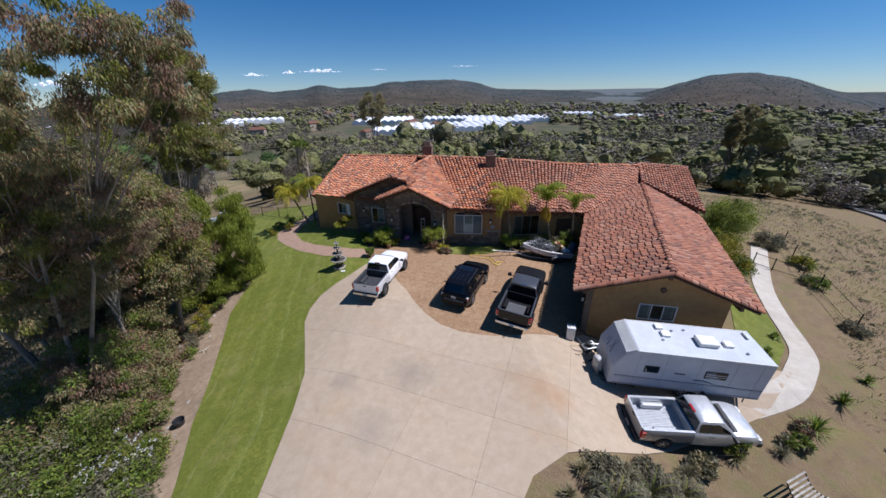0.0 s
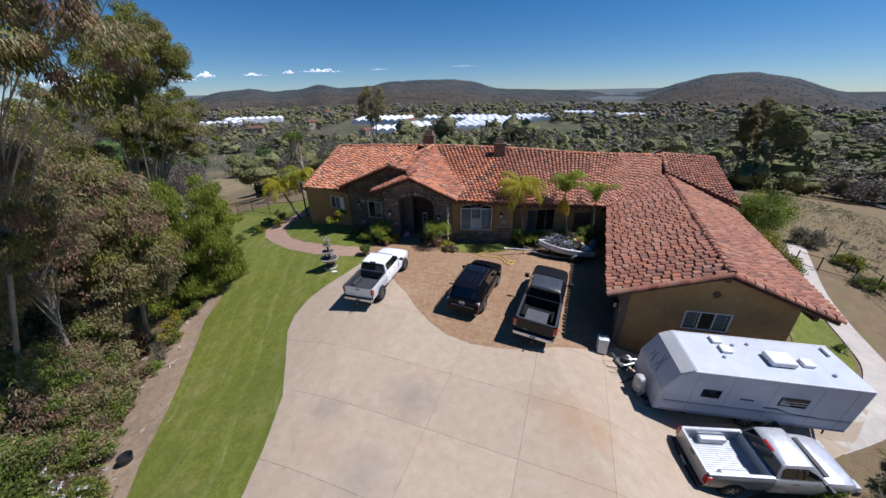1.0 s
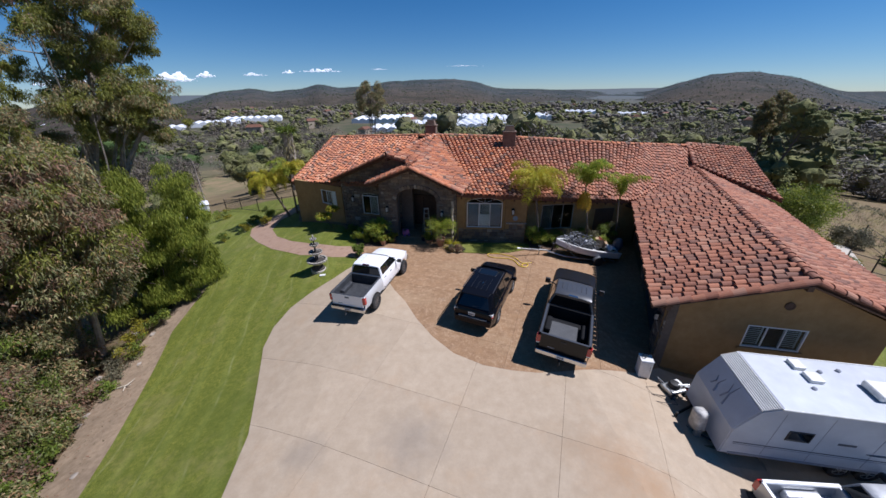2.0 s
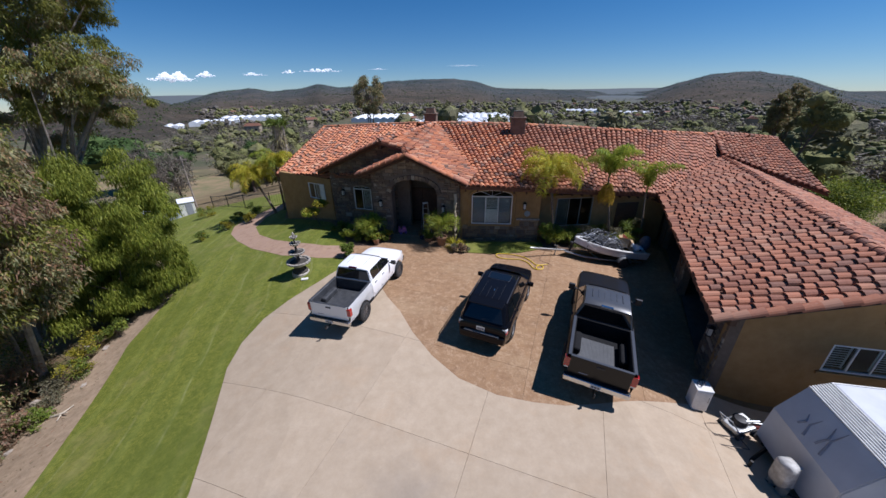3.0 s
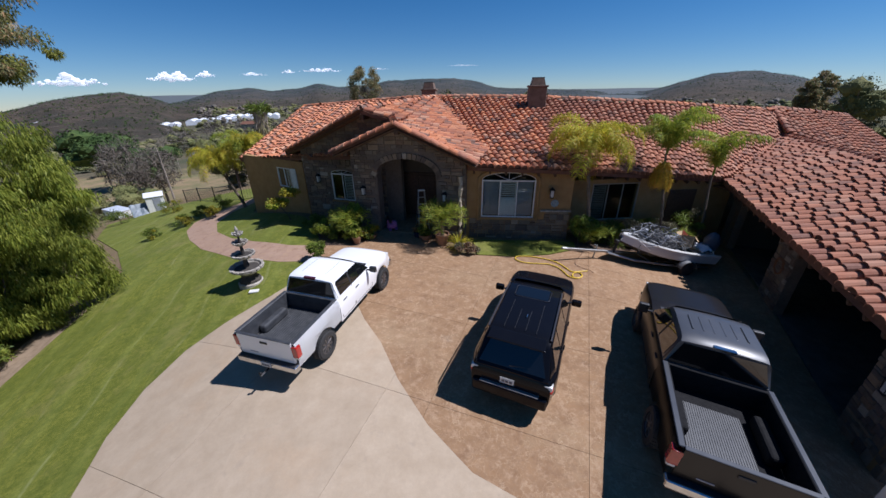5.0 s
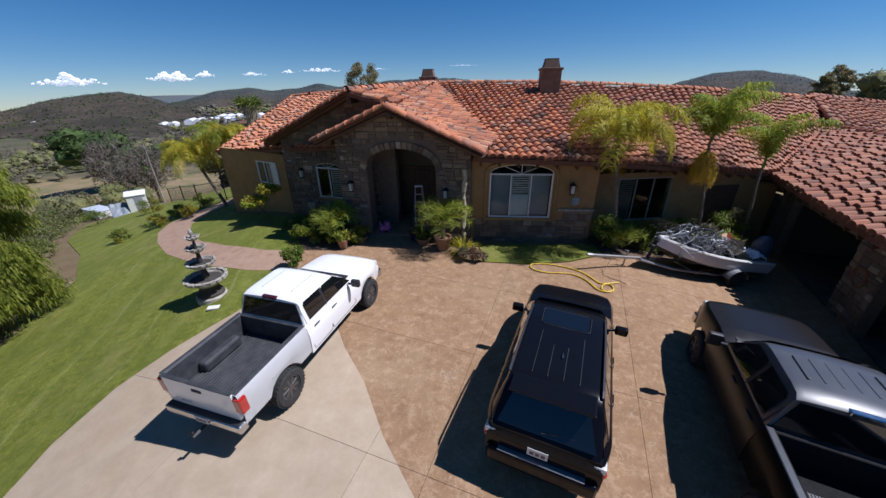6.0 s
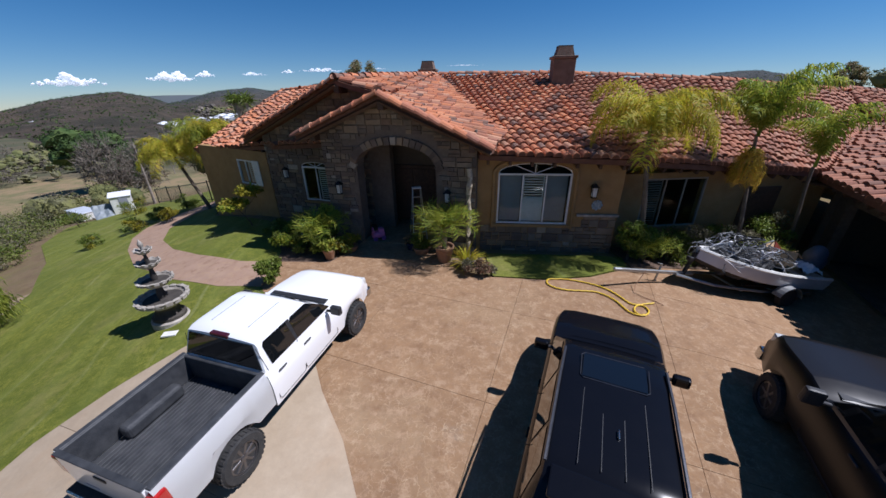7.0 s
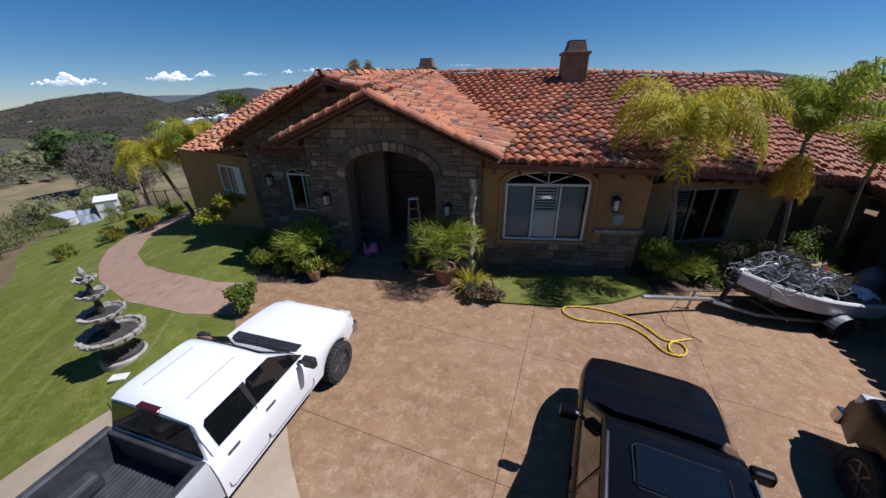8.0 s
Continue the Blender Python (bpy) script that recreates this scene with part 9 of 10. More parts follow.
def boat():
    th = empty("motor_boat", BOAT_M, "small open white boat filled with junk on a trailer", "boat")
    st = []
    n = 18
    for i in range(n + 1):
        f = i / n
        x = -1.55 + 4.4 * f
        b = 0.82 * (1 - max(0, (f - 0.45) / 0.55) ** 2.3 * 0.93) * (0.95 + 0.05 * min(1, f * 4))
        zg = 0.9 + 0.1 * f + 0.34 * f ** 2.4
        zc = 0.53 + 0.12 * f + 0.4 * f ** 3
        zk = 0.36 + 0.62 * f ** 3.2
        st.append((x, b, zg, zc, zk))

    def skin(name, rows, material, label="", parent=th):
        bm = bmesh.new()
        vs = [[bm.verts.new(p) for p in row] for row in rows]
        for a, b in zip(vs, vs[1:]):
            for k in range(len(a) - 1):
                bm.faces.new((a[k], a[k + 1], b[k + 1], b[k]))
        plump(bm, 0.015)
        return part(name, bm, material, parent, label, True)

    hull = skin("hull", [[(x, s * b, zg), (x, s * b * 0.97, (zg + zc) / 2), (x, s * b * 0.9, zc)][::s] for s in (1,) for x, b, zg, zc, zk in st], FIBREGLASS, "white topsides")
    skin("topside", [[(x, -b, zg), (x, -b * 0.97, (zg + zc) / 2), (x, -b * 0.9, zc)] for x, b, zg, zc, zk in st], FIBREGLASS)
    skin("bottom", [[(x, b * 0.9, zc), (x, b * 0.45, (zc + zk) / 2 - 0.02), (x, 0, zk), (x, -b * 0.45, (zc + zk) / 2 - 0.02), (x, -b * 0.9, zc)] for x, b, zg, zc, zk in st], DARK_STONE, "dark maroon hull bottom")
    skin("stripe", [[(x, -b * 0.985 - 0.012, zg - (zg - zc) * 0.62), (x, -b * 0.955 - 0.014, zg - (zg - zc) * 0.8)] for x, b, zg, zc, zk in st[1:-1]], DARK_DECAL, "dark painted stripe")
    skin("inner_liner", [[(x, b * 0.86, zg - 0.02), (x, b * 0.7, zc + 0.05), (x, -b * 0.7, zc + 0.05), (x, -b * 0.86, zg - 0.02)] for x, b, zg, zc, zk in st[:-1]], LINER, "dim grey inside")
    bm = bmesh.new()
    x, b, zg, zc, zk = st[0]
    vs = [bm.verts.new(p) for p in ((x, b, zg), (x, b * 0.9, zc), (x, 0, zk), (x, -b * 0.9, zc), (x, -b, zg))]
    bm.faces.new(vs)
    plump(bm, 0.04)
    part("transom", bm, FIBREGLASS, th)
    for s in (1, -1):
        bm = bmesh.new()
        tube(bm, [(x, s * (b - 0.04), zg + 0.01) for x, b, zg, zc, zk in st], 0.055, 6)
        part("gunwale", bm, WHITE_VINYL, th, "thick white gunwale", True)
    bm = bmesh.new()
    for i, (x, w_) in enumerate(((1.35, 0.05), (1.24, 0.05), (1.13, 0.03), (0.98, 0.06), (0.86, 0.05), (0.74, 0.06), (0.62, 0.05))):
        block(bm, (w_ * 1.4, 0.006, 0.09), at(x, -0.818 + 0.02 * x * x, 1.06 + 0.05 * x * 0.4), 0)
    part("registration_bar", bm, DARK_DECAL, th, "dark unreadable registration marks")
    for x in (-0.9, 0.1):
        box_part("seat", (0.3, 1.25, 0.05), at(x, 0, 0.86), WHITE_VINYL, th, 0.015)


boat()


def outboard():
    th = empty("outboard_motor", BOAT_M @ at(-1.66, 0, 1.08), "outboard motor under a loose blue-grey cover", "outboard motor")
    bm = bmesh.new()
    bmesh.ops.create_icosphere(bm, subdivisions=3, radius=1.0, matrix=at(0, 0, 0.2) @ Matrix.Diagonal((0.34, 0.28, 0.46, 1)))
    for v in bm.verts:
        k = noise.noise(v.co * 4.2) * 0.09 + noise.noise(v.co * 9) * 0.03
        v.co += Vector((v.co.x, v.co.y, 0)) * k * 2
        if v.co.z < 0.1:
            v.co.x *= 0.92
            v.co.z -= 0.08
    part("cover", bm, NAVY, th, "", True)
    bm = bmesh.new()
    tube(bm, [(-0.05, 0, -0.1), (-0.1, 0, -0.5), (-0.14, 0, -0.72)], [0.09, 0.07, 0.06], 8)
    part("leg", bm, BLACK_PLASTIC, th, "", True)


outboard()

# the junk in the boat
heap = empty("cable_heap", BOAT_M @ at(1.1, 0, 1.12) @ Matrix.Diagonal((1.08, 1.2, 1.45, 1)), "tangled heap of dark cables and wire in the boat", "cables")
rnd = random.Random(64)
for i in range(120):
    bm = bmesh.new()
    p = Vector((rnd.gauss(0.1, 0.5), rnd.gauss(0, 0.26), rnd.uniform(-0.05, 0.2)))
    d = Vector((rnd.uniform(-1, 1), rnd.uniform(-1, 1), rnd.uniform(-0.2, 0.6))).normalized()
    pts = []
    spin = rnd.uniform(-1.2, 1.2)
    for k in range(11):
        pts.append(p.copy())
        d = (Matrix.Rotation(spin * 0.5 + rnd.gauss(0, 0.2), 3, "Z") @ d + Vector((rnd.gauss(0, 0.1), rnd.gauss(0, 0.1), rnd.gauss(-0.05, 0.2)))).normalized()
        p = p + d * 0.13
        lim = max(0.12, 0.42 - 0.3 * abs(p.x) ** 2)
        p = Vector((max(-1.0, min(1.2, p.x)), max(-0.55, min(0.55, p.y)), max(-0.15, min(lim, p.z))))
    tube(bm, pts, rnd.choice((0.006, 0.008, 0.011)), 5)
    part("cable", bm, (WIRE, WIRE_PALE, WIRE, WIRE_PALE, WIRE, CLOTH, WIRE_PALE)[i % 7], heap)
bm = bmesh.new()
bmesh.ops.create_icosphere(bm, subdivisions=4, radius=1.0, matrix=at(0.1, 0, -0.1) @ Matrix.Diagonal((0.95, 0.5, 0.3, 1)))
for v in bm.verts:
    v.co += Vector((0, 0, 1)) * noise.noise(v.co * 7) * 0.12 + v.co * noise.noise(v.co * 16) * 0.12
part("tangle", bm, WIRE, heap, "dark mass of tangled wire")
for i, (x, y, z, r, m) in enumerate(((0.15, -0.05, 0.4, 0.34, WIRE), (0.3, 0.05, 0.36, 0.27, WIRE), (-0.35, 0.1, 0.3, 0.22, WIRE_PALE))):
    bm = bmesh.new()
    tube(bm, [(r * math.cos(a) * (1 + 0.1 * math.sin(3 * a)), r * math.sin(a), 0.04 * math.sin(2 * a + i)) for a in [2.1 * math.pi * k / 26 for k in range(27)]], 0.014, 5)
    part("coil", bm, m, heap).matrix_local = at(x, y, z) @ pose(0, 0, 0, 20 + 25 * i, 12)
for i in range(8):
    bm = bmesh.new()
    block(bm, (0.1, 0.09, 0.07), Matrix(), 0.02, 2)
    part("fitting", bm, (WIRE_PALE, CLOTH, STEEL)[i % 3], heap, "", True).matrix_local = pose(rnd.uniform(-0.5, 0.6), rnd.uniform(-0.4, 0.4), rnd.uniform(0.1, 0.3), 30 * i, 20 * i, 50 * i)


def carton(m, size, lean):
    th = empty("cardboard_box", m, "open brown cardboard box among the junk", "box", "boxes in the boat")
    x, y, z = size
    for nm, sz, o in (("side", (x, 0.006, z), (0, -y / 2, z / 2)), ("side", (x, 0.006, z), (0, y / 2, z / 2)), ("side", (0.006, y, z), (-x / 2, 0, z / 2)), ("side", (0.006, y, z), (x / 2, 0, z / 2)), ("base", (x, y, 0.006), (0, 0, 0.003))):
        box_part(nm, sz, at(*o), CARDBOARD, th, 0)
    box_part("flap", (x, y * 0.45, 0.005), at(0, -y * 0.5, z) @ pose(0, 0, 0, lean) @ at(0, -y * 0.22, 0), CARDBOARD, th, 0)
    box_part("flap", (x, y * 0.45, 0.005), at(0, y * 0.5, z) @ pose(0, 0, 0, -lean) @ at(0, y * 0.22, 0), CARDBOARD, th, 0)


carton(BOAT_M @ at(-0.3, 0.15, 1.05) @ pose(0, 0, 0, 4, -12, 35), (0.5, 0.42, 0.46), 45)
carton(BOAT_M @ at(-0.6, -0.28, 0.98) @ pose(0, 0, 0, 0, 8, 10), (0.46, 0.4, 0.4), -40)
fin = empty("red_panel", BOAT_M @ at(-0.75, -0.35, 1.05) @ pose(0, 0, 0, 12, 18, 10) @ Matrix.Diagonal((1.6, 1.6, 1.6, 1)), "worn red pointed plastic panel standing in the boat", "panel")
bm = bmesh.new()
vs = [bm.verts.new((a, 0, b)) for a, b in ((-0.24, 0), (0.1, 0), (0.14, 0.2), (0.1, 0.42), (0.0, 0.3), (-0.12, 0.14))]
bm.faces.new(vs)
plump(bm, 0.02)
part("panel_body", bm, plain("faded_red", (0.3, 0.07, 0.045), 0.5), fin)
for i, (x, y, s, lab, m) in enumerate(((-1.0, 0.3, 0.32, "crumpled white plastic sheet in the boat", CLOTH), (-1.3, 0.05, 0.26, "crumpled dark tarp beside the motor", NAVY), (-0.85, -0.05, 0.2, "crumpled pale cloth between the boxes", CLOTH))):
    th = empty("crumpled_cloth", BOAT_M @ at(x, y, 1.06), lab, "cloth", "cloths in the boat")
    bm = bmesh.new()
    bmesh.ops.create_grid(bm, x_segments=18, y_segments=18, size=s)
    for v in bm.verts:
        d = v.co.length / s
        v.co.z = 0.16 * (1 - d * d * 0.7) + noise.noise(v.co * 9 + Vector((i, 0, 0))) * 0.1 + noise.noise(v.co * 22) * 0.03
        v.co.x *= 1 - 0.15 * noise.noise(v.co * 5)
    plump(bm, 0.006)
    part("sheet", bm, m, th, "", True)
pole = empty("white_pole", BOAT_M @ at(0.5, -0.55, 1.12), "long white pole lying across the boat", "pole")
bm = bmesh.new()
rod(bm, (-1.0, 0.2, -0.05), (0.9, -0.2, 0.08), 0.018)
part("pole_body", bm, WHITE_VINYL, pole)
coil = empty("yellow_rope", BOAT_M @ at(-0.75, -0.1, 1.14), "small coil of yellow rope in the boat", "rope")
bm = bmesh.new()
tube(bm, [(0.13 * math.cos(a) * (1 + 0.15 * math.sin(a * 0.7)), 0.13 * math.sin(a), 0.012 * a / 3) for a in [k * 0.5 for k in range(44)]], 0.012, 5)
part("rope", bm, YELLOW, coil)

# ---- things on the apron and round the porch ----
hose = empty("garden_hose", Matrix(), "yellow rubber garden hose lying in loops on the concrete", "hose")
for line in ([(2.64, 25.97), (3.1, 25.95), (3.49, 25.82), (3.8, 25.66), (4.07, 25.45), (4.25, 25.2), (4.36, 24.95), (4.45, 24.7), (4.62, 24.6), (4.88, 24.63), (5.17, 24.67)],
             [(2.64, 25.97), (2.54, 25.87), (2.53, 25.68), (2.7, 25.48), (3.01, 25.35), (3.4, 25.3), (3.75, 25.24), (3.98, 25.06), (4.13, 24.82), (4.2, 24.55), (4.26, 24.32), (4.4, 24.18), (4.6, 24.15), (4.78, 24.3), (4.79, 24.5), (4.66, 24.58), (4.5, 24.48), (4.42, 24.3), (4.5, 24.16), (4.62, 24.2)]):
    bm = bmesh.new()
    fine = []
    for k in range(len(line) - 1):
        p0, p1, p2, p3 = (Vector(line[max(0, min(len(line) - 1, k + o))]) for o in (-1, 0, 1, 2))
        for f in (0, 0.25, 0.5, 0.75):
            fine.append(0.5 * (2 * p1 + (p2 - p0) * f + (2 * p0 - 5 * p1 + 4 * p2 - p3) * f * f + (3 * p1 - p0 - 3 * p2 + p3) * f ** 3))
    tube(bm, [(p.x, p.y, grd(p.x, p.y) + 0.085 + 0.012 * (k % 2)) for k, p in enumerate(fine)], 0.022, 7)
    part("hose_run", bm, YELLOW, hose, "", True)
cord = empty("brown_cord", Matrix(), "thin brown cord hanging from the trailer tongue", "cord")
bm = bmesh.new()
tube(bm, [(x, y, grd(x, y) + 0.08 + z) for x, y, z in ((5.3, 25.6, 0.5), (5.0, 25.45, 0.1), (4.85, 25.2, 0.0), (5.0, 24.95, 0.0), (5.25, 24.75, 0), (5.35, 24.6, 0))], 0.01, 5)
part("cord_run", bm, TERRACOTTA, cord)

post = empty("wooden_post", at(0.29, 27.75, grd(0.29, 27.75)), "rough pale wooden post standing before the porch", "post")
bm = bmesh.new()
tube(bm, [(0.02 * math.sin(k * 1.3), 0.02 * math.cos(k), -0.2 + k * 0.275) for k in range(13)], [0.085 + 0.012 * math.sin(k * 2.1) for k in range(13)], 10)
for v in bm.verts:
    v.co += Vector((v.co.x, v.co.y, 0)) * noise.noise(v.co * 7) * 0.5
part("post_body", bm, surf("peeling_pale_wood", (0.34, 0.28, 0.19), (0.55, 0.47, 0.34), 12, 0.9, bump=0.9, bscale=30), post, "", True)


def step_ladder(m):
    th = empty("step_ladder", m, "aluminium step ladder standing open in the porch", "ladder")
    h = 1.95
    for s in (1, -1):
        bm = bmesh.new()
        tube(bm, [(s * 0.27, -0.5, 0), (s * 0.15, 0, h)], 0.025, 5)
        part("front_rail", bm, STEEL, th)
        bm = bmesh.new()
        tube(bm, [(s * 0.25, 0.55, 0), (s * 0.14, 0.06, h * 0.97)], 0.02, 5)
        part("rear_rail", bm, STEEL, th)
    for k in range(1, 6):
        f = k / 6
        box_part("step", (0.54 - 0.24 * f, 0.09, 0.03), at(0, -0.5 + 0.5 * f, h * f), STEEL, th, 0.004)
    box_part("top_cap", (0.34, 0.2, 0.05), at(0, 0.03, h), WHITE_VINYL, th, 0.01)
    bm = bmesh.new()
    rod(bm, (-0.24, 0.5, 0.2), (0.24, 0.5, 0.2), 0.012)
    part("rear_bar", bm, STEEL, th)


step_ladder(pose(-1.55, 29.5, 0.49, 0, 0, 12))

toy = empty("ride_on_toy", pose(-3.1, 29.25, 0.49, 0, 0, 25), "pink plastic ride-on toy with a handle hoop", "toy")
bm = bmesh.new()
block(bm, (0.5, 0.3, 0.24), at(0, 0, 0.2), 0.08, 3)
block(bm, (0.2, 0.26, 0.18), at(0.12, 0, 0.36), 0.06, 3)
part("toy_body", bm, PINK, toy, "", True)
bm = bmesh.new()
tube(bm, [(-0.2, 0.14 * math.cos(a), 0.3 + 0.22 * math.sin(a)) for a in [math.pi * k / 10 for k in range(11)]], 0.018, 6)
part("handle", bm, PINK, toy)
for x, y in ((0.16, 0.16), (0.16, -0.16), (-0.16, 0.16), (-0.16, -0.16)):
    bm = bmesh.new()
    rod(bm, (x, y - 0.03, 0.085), (x, y + 0.03, 0.085), 0.085, None, 14)
    part("wheel", bm, plain("purple_plastic", (0.2, 0.08, 0.25), 0.4), toy)


def flower_pot(x, y, r, h, material, label, bush, seed, z=None):
    z = grd(x, y) + 0.065 if z is None else z
    th = empty("flower_pot", at(x, y, z), label, "plant pot", "pots by the porch")
    bm = bmesh.new()
    lathe(bm, [(r * 0.6, 0), (r * 0.72, h * 0.15), (r, h * 0.8), (r * 1.06, h * 0.88), (r * 1.06, h), (r * 0.92, h), (r * 0.88, h * 0.85), (r * 0.02, h * 0.82)], 24)
    part("pot", bm, material, th, "", True)
    rng = np.random.default_rng(seed)
    c = cluster_points(rng, [(0, 0, h + r * 0.7, r * 1.1, r * 1.1, r * 0.9, 14)])
    part_mesh("plant", quads_mesh("plant", leaves(rng, c, r * 0.4, 30, 0.14, 0.035, 0.15)), bush, th)


BLUE_GLAZE = plain("blue_glazed_clay", (0.015, 0.025, 0.07), 0.15, coat=0.6)
flower_pot(-3.95, 28.25, 0.26, 0.22, TERRACOTTA, "low terracotta bowl with yellow-green plant", SHRUB_YELLOW, 701)
flower_pot(-4.55, 27.65, 0.2, 0.36, TERRACOTTA, "small clay pot with a green plant", PEPPER, 702)
flower_pot(-1.35, 27.95, 0.3, 0.26, TERRACOTTA, "wide clay bowl with a trailing plant", SHRUB, 703)
flower_pot(-1.75, 28.3, 0.2, 0.3, BLUE_GLAZE, "dark blue glazed pot beside the ladder", SHRUB_GREY, 704)
sign = empty("white_board", pose(-6.35, 29.7, grd(-6.35, 29.7), -16, 0, 14), "small white board leaning in the bed", "board")
box_part("board", (0.22, 0.025, 0.42), at(0, 0, 0.3), WHITE_VINYL, sign, 0.01)
plaque = empty("wall_plaque", FC.m @ at(uc(4.62), 1.87 + 0.3, 0.0), "small grey-blue medallion hung on the stucco wall", "plaque")
bm = bmesh.new()
lathe(bm, [(0.15, 0, 1), (0.16, 0.02, 1), (0.12, 0.035, 0.6), (0.07, 0.03), (0.01, 0.045)], 48, 0.14, 8)
part("medallion", bm, surf("verdigris_tin", (0.2, 0.25, 0.27), (0.36, 0.4, 0.4), 14, 0.5, bump=0.4), plaque, "", True)
wreath = empty("wreath", FG.m @ at(5.7, 1.05, 0.06), "brown twig wreath hung on the stone pillar", "wreath")
bm = bmesh.new()
for k in range(3):
    tube(bm, [(0.28 * math.cos(a) * (1 + 0.06 * math.sin(7 * a + k)), 0.28 * math.sin(a) * (1 + 0.06 * math.cos(5 * a + k)), 0.02 * math.sin(9 * a + 2 * k)) for a in [2 * math.pi * j / 30 for j in range(31)]], 0.028, 5)
part("twig_ring", bm, surf("brown_twigs", (0.16, 0.07, 0.035), (0.28, 0.14, 0.07), 20, 0.9, bump=0.6), wreath)
# fern leaves in the shade by the wing
for i, (x, y, z, n_) in enumerate(((10.4, 27.6, 0.75, 9), (6.2, 27.2, 0.5, 8))):
    th = empty("fern", at(x, y, grd(x, y) + 0.05), "shaded fern with pale feathery leaves", "fern", "ferns by the wall")
    for k in range(n_):
        ob = new("frond", SHORT_F[k % 3])
        ob.parent = th
        ob.matrix_local = at(0, 0, z) @ pose(0, 0, 0, 0, 0, k * 137.5) @ pose(0, 0, 0, 0, 20 * k / n_ - 5)
    bm = bmesh.new()
    tube(bm, [(0, 0, -0.1), (0.03, 0.02, z * 0.6), (0, 0, z + 0.05)], [0.04, 0.035, 0.03], 6)
    part("stem", bm, BARK_DARK, th)
spiky("dracaena", "small bright dracaena in the shaded bed", 9.35, 27.5, 0.55, 46, PALM_LEAF, 710, 0.75, 0.03, 0.9, "plant")

# ---- clutter between wing and trailer ----
def zg(x, y):
    return grd(x, y) + 0.062


cab = empty("white_cabinet", pose(7.84, 16.55, zg(7.84, 16.55), 0, 0, -14), "white metal cabinet standing beside the wing", "cabinet")
box_part("body", (0.46, 0.46, 0.84), at(0, 0, 0.44), WHITE_GLOSS, cab, 0.03, "", 2)
box_part("door", (0.42, 0.02, 0.76), at(0, -0.24, 0.44), WHITE_VINYL, cab, 0.01)
bm = bmesh.new()
tube(bm, [(0.14, -0.25, 0.45), (0.14, -0.28, 0.47), (0.14, -0.28, 0.62), (0.14, -0.25, 0.64)], 0.01, 6)
part("handle", bm, CHROME, cab)
box_part("top_panel", (0.48, 0.48, 0.03), at(0, 0, 0.875), WHITE_VINYL, cab, 0.01)
jum = empty("wire_bundle", pose(7.84, 16.62, zg(7.84, 16.55) + 0.89, 0, 0, 20), "small dark bundle of wire on the cabinet", "wire")
bm = bmesh.new()
tube(bm, [(0.16 * math.cos(a), 0.1 * math.sin(a * 1.3), 0.03 + 0.05 * abs(math.sin(a * 0.6))) for a in [k * 0.45 for k in range(30)]], 0.012, 5)
part("wire_loop", bm, WIRE, jum)


def machine(x, y, yaw, name, label, colour, seed):
    """A small engine on a wheeled frame."""
    r = random.Random(seed)
    th = empty(name, pose(x, y, zg(x, y), 0, 0, yaw), label, "machine", "machines by the trailer")
    box_part("deck", (0.75, 0.55, 0.16), at(0, 0, 0.24), colour, th, 0.05, "", 2)
    bm = bmesh.new()
    lathe(bm, [(0.2, 0.3), (0.21, 0.42), (0.17, 0.52), (0.06, 0.54)], 18)
    part("engine", bm, BLACK_PLASTIC, th, "", True)
    box_part("tank", (0.2, 0.26, 0.14), at(0.2, 0.05, 0.42), WHITE_VINYL, th, 0.04, "", 2)
    bm = bmesh.new()
    tube(bm, [(-0.3, 0.22, 0.3), (-0.55, 0.22, 0.6), (-0.75, 0.2, 0.85), (-0.75, -0.2, 0.85), (-0.55, -0.22, 0.6), (-0.3, -0.22, 0.3)], 0.016, 6)
    part("handle", bm, STEEL, th)
    for a, b in ((0.3, 0.3), (0.3, -0.3), (-0.28, 0.3), (-0.28, -0.3)):
        bm = bmesh.new()
        rod(bm, (a, b - 0.035, 0.14), (a, b + 0.035, 0.14), 0.14, None, 18)
        wh = part("wheel", bm, RUBBER, th, "", True)
        bm = bmesh.new()
        rod(bm, (a, b - 0.04, 0.14), (a, b + 0.04, 0.14), 0.08, None, 14)
        part("hub", bm, WIRE_PALE, wh)
    bm = bmesh.new()
    rod(bm, (0.05, -0.1, 0.5), (0.5, -0.2, 0.46), 0.035)
    part("exhaust", bm, STEEL, th)


machine(8.75, 15.85, 15, "lawn_mower", "grey lawn mower standing on the concrete", STEEL, 1)
machine(9.75, 15.7, 175, "pressure_washer", "dusty red and white pressure washer", plain("dull_red_paint", (0.28, 0.05, 0.04), 0.5), 2)
rk = empty("metal_rack", pose(7.75, 15.35, zg(7.75, 15.35), 0, 0, -14), "thin bent metal rack lying flat on concrete", "rack")
bm = bmesh.new()
for a, b in (((-0.45, -0.2, 0.02), (0.7, -0.2, 0.02)), ((-0.45, 0.15, 0.02), (0.6, 0.15, 0.02)), ((-0.45, -0.2, 0.02), (-0.45, 0.15, 0.02)), ((0.7, -0.2, 0.02), (0.6, 0.15, 0.02))):
    rod(bm, a, b, 0.012, None, 6)
part("rack_frame", bm, BLACK_PLASTIC, rk)
tank = empty("gas_tank_cover", at(8.45, 14.1, zg(8.45, 14.1)), "dirty white cover over the trailer's gas tanks", "tank cover")
bm = bmesh.new()
block(bm, (0.42, 0.42, 0.85), at(0, 0, 0.62), 0.15, 4)
for v in bm.verts:
    v.co += Vector((v.co.x, v.co.y, 0)) * noise.noise(v.co * 6) * 0.3
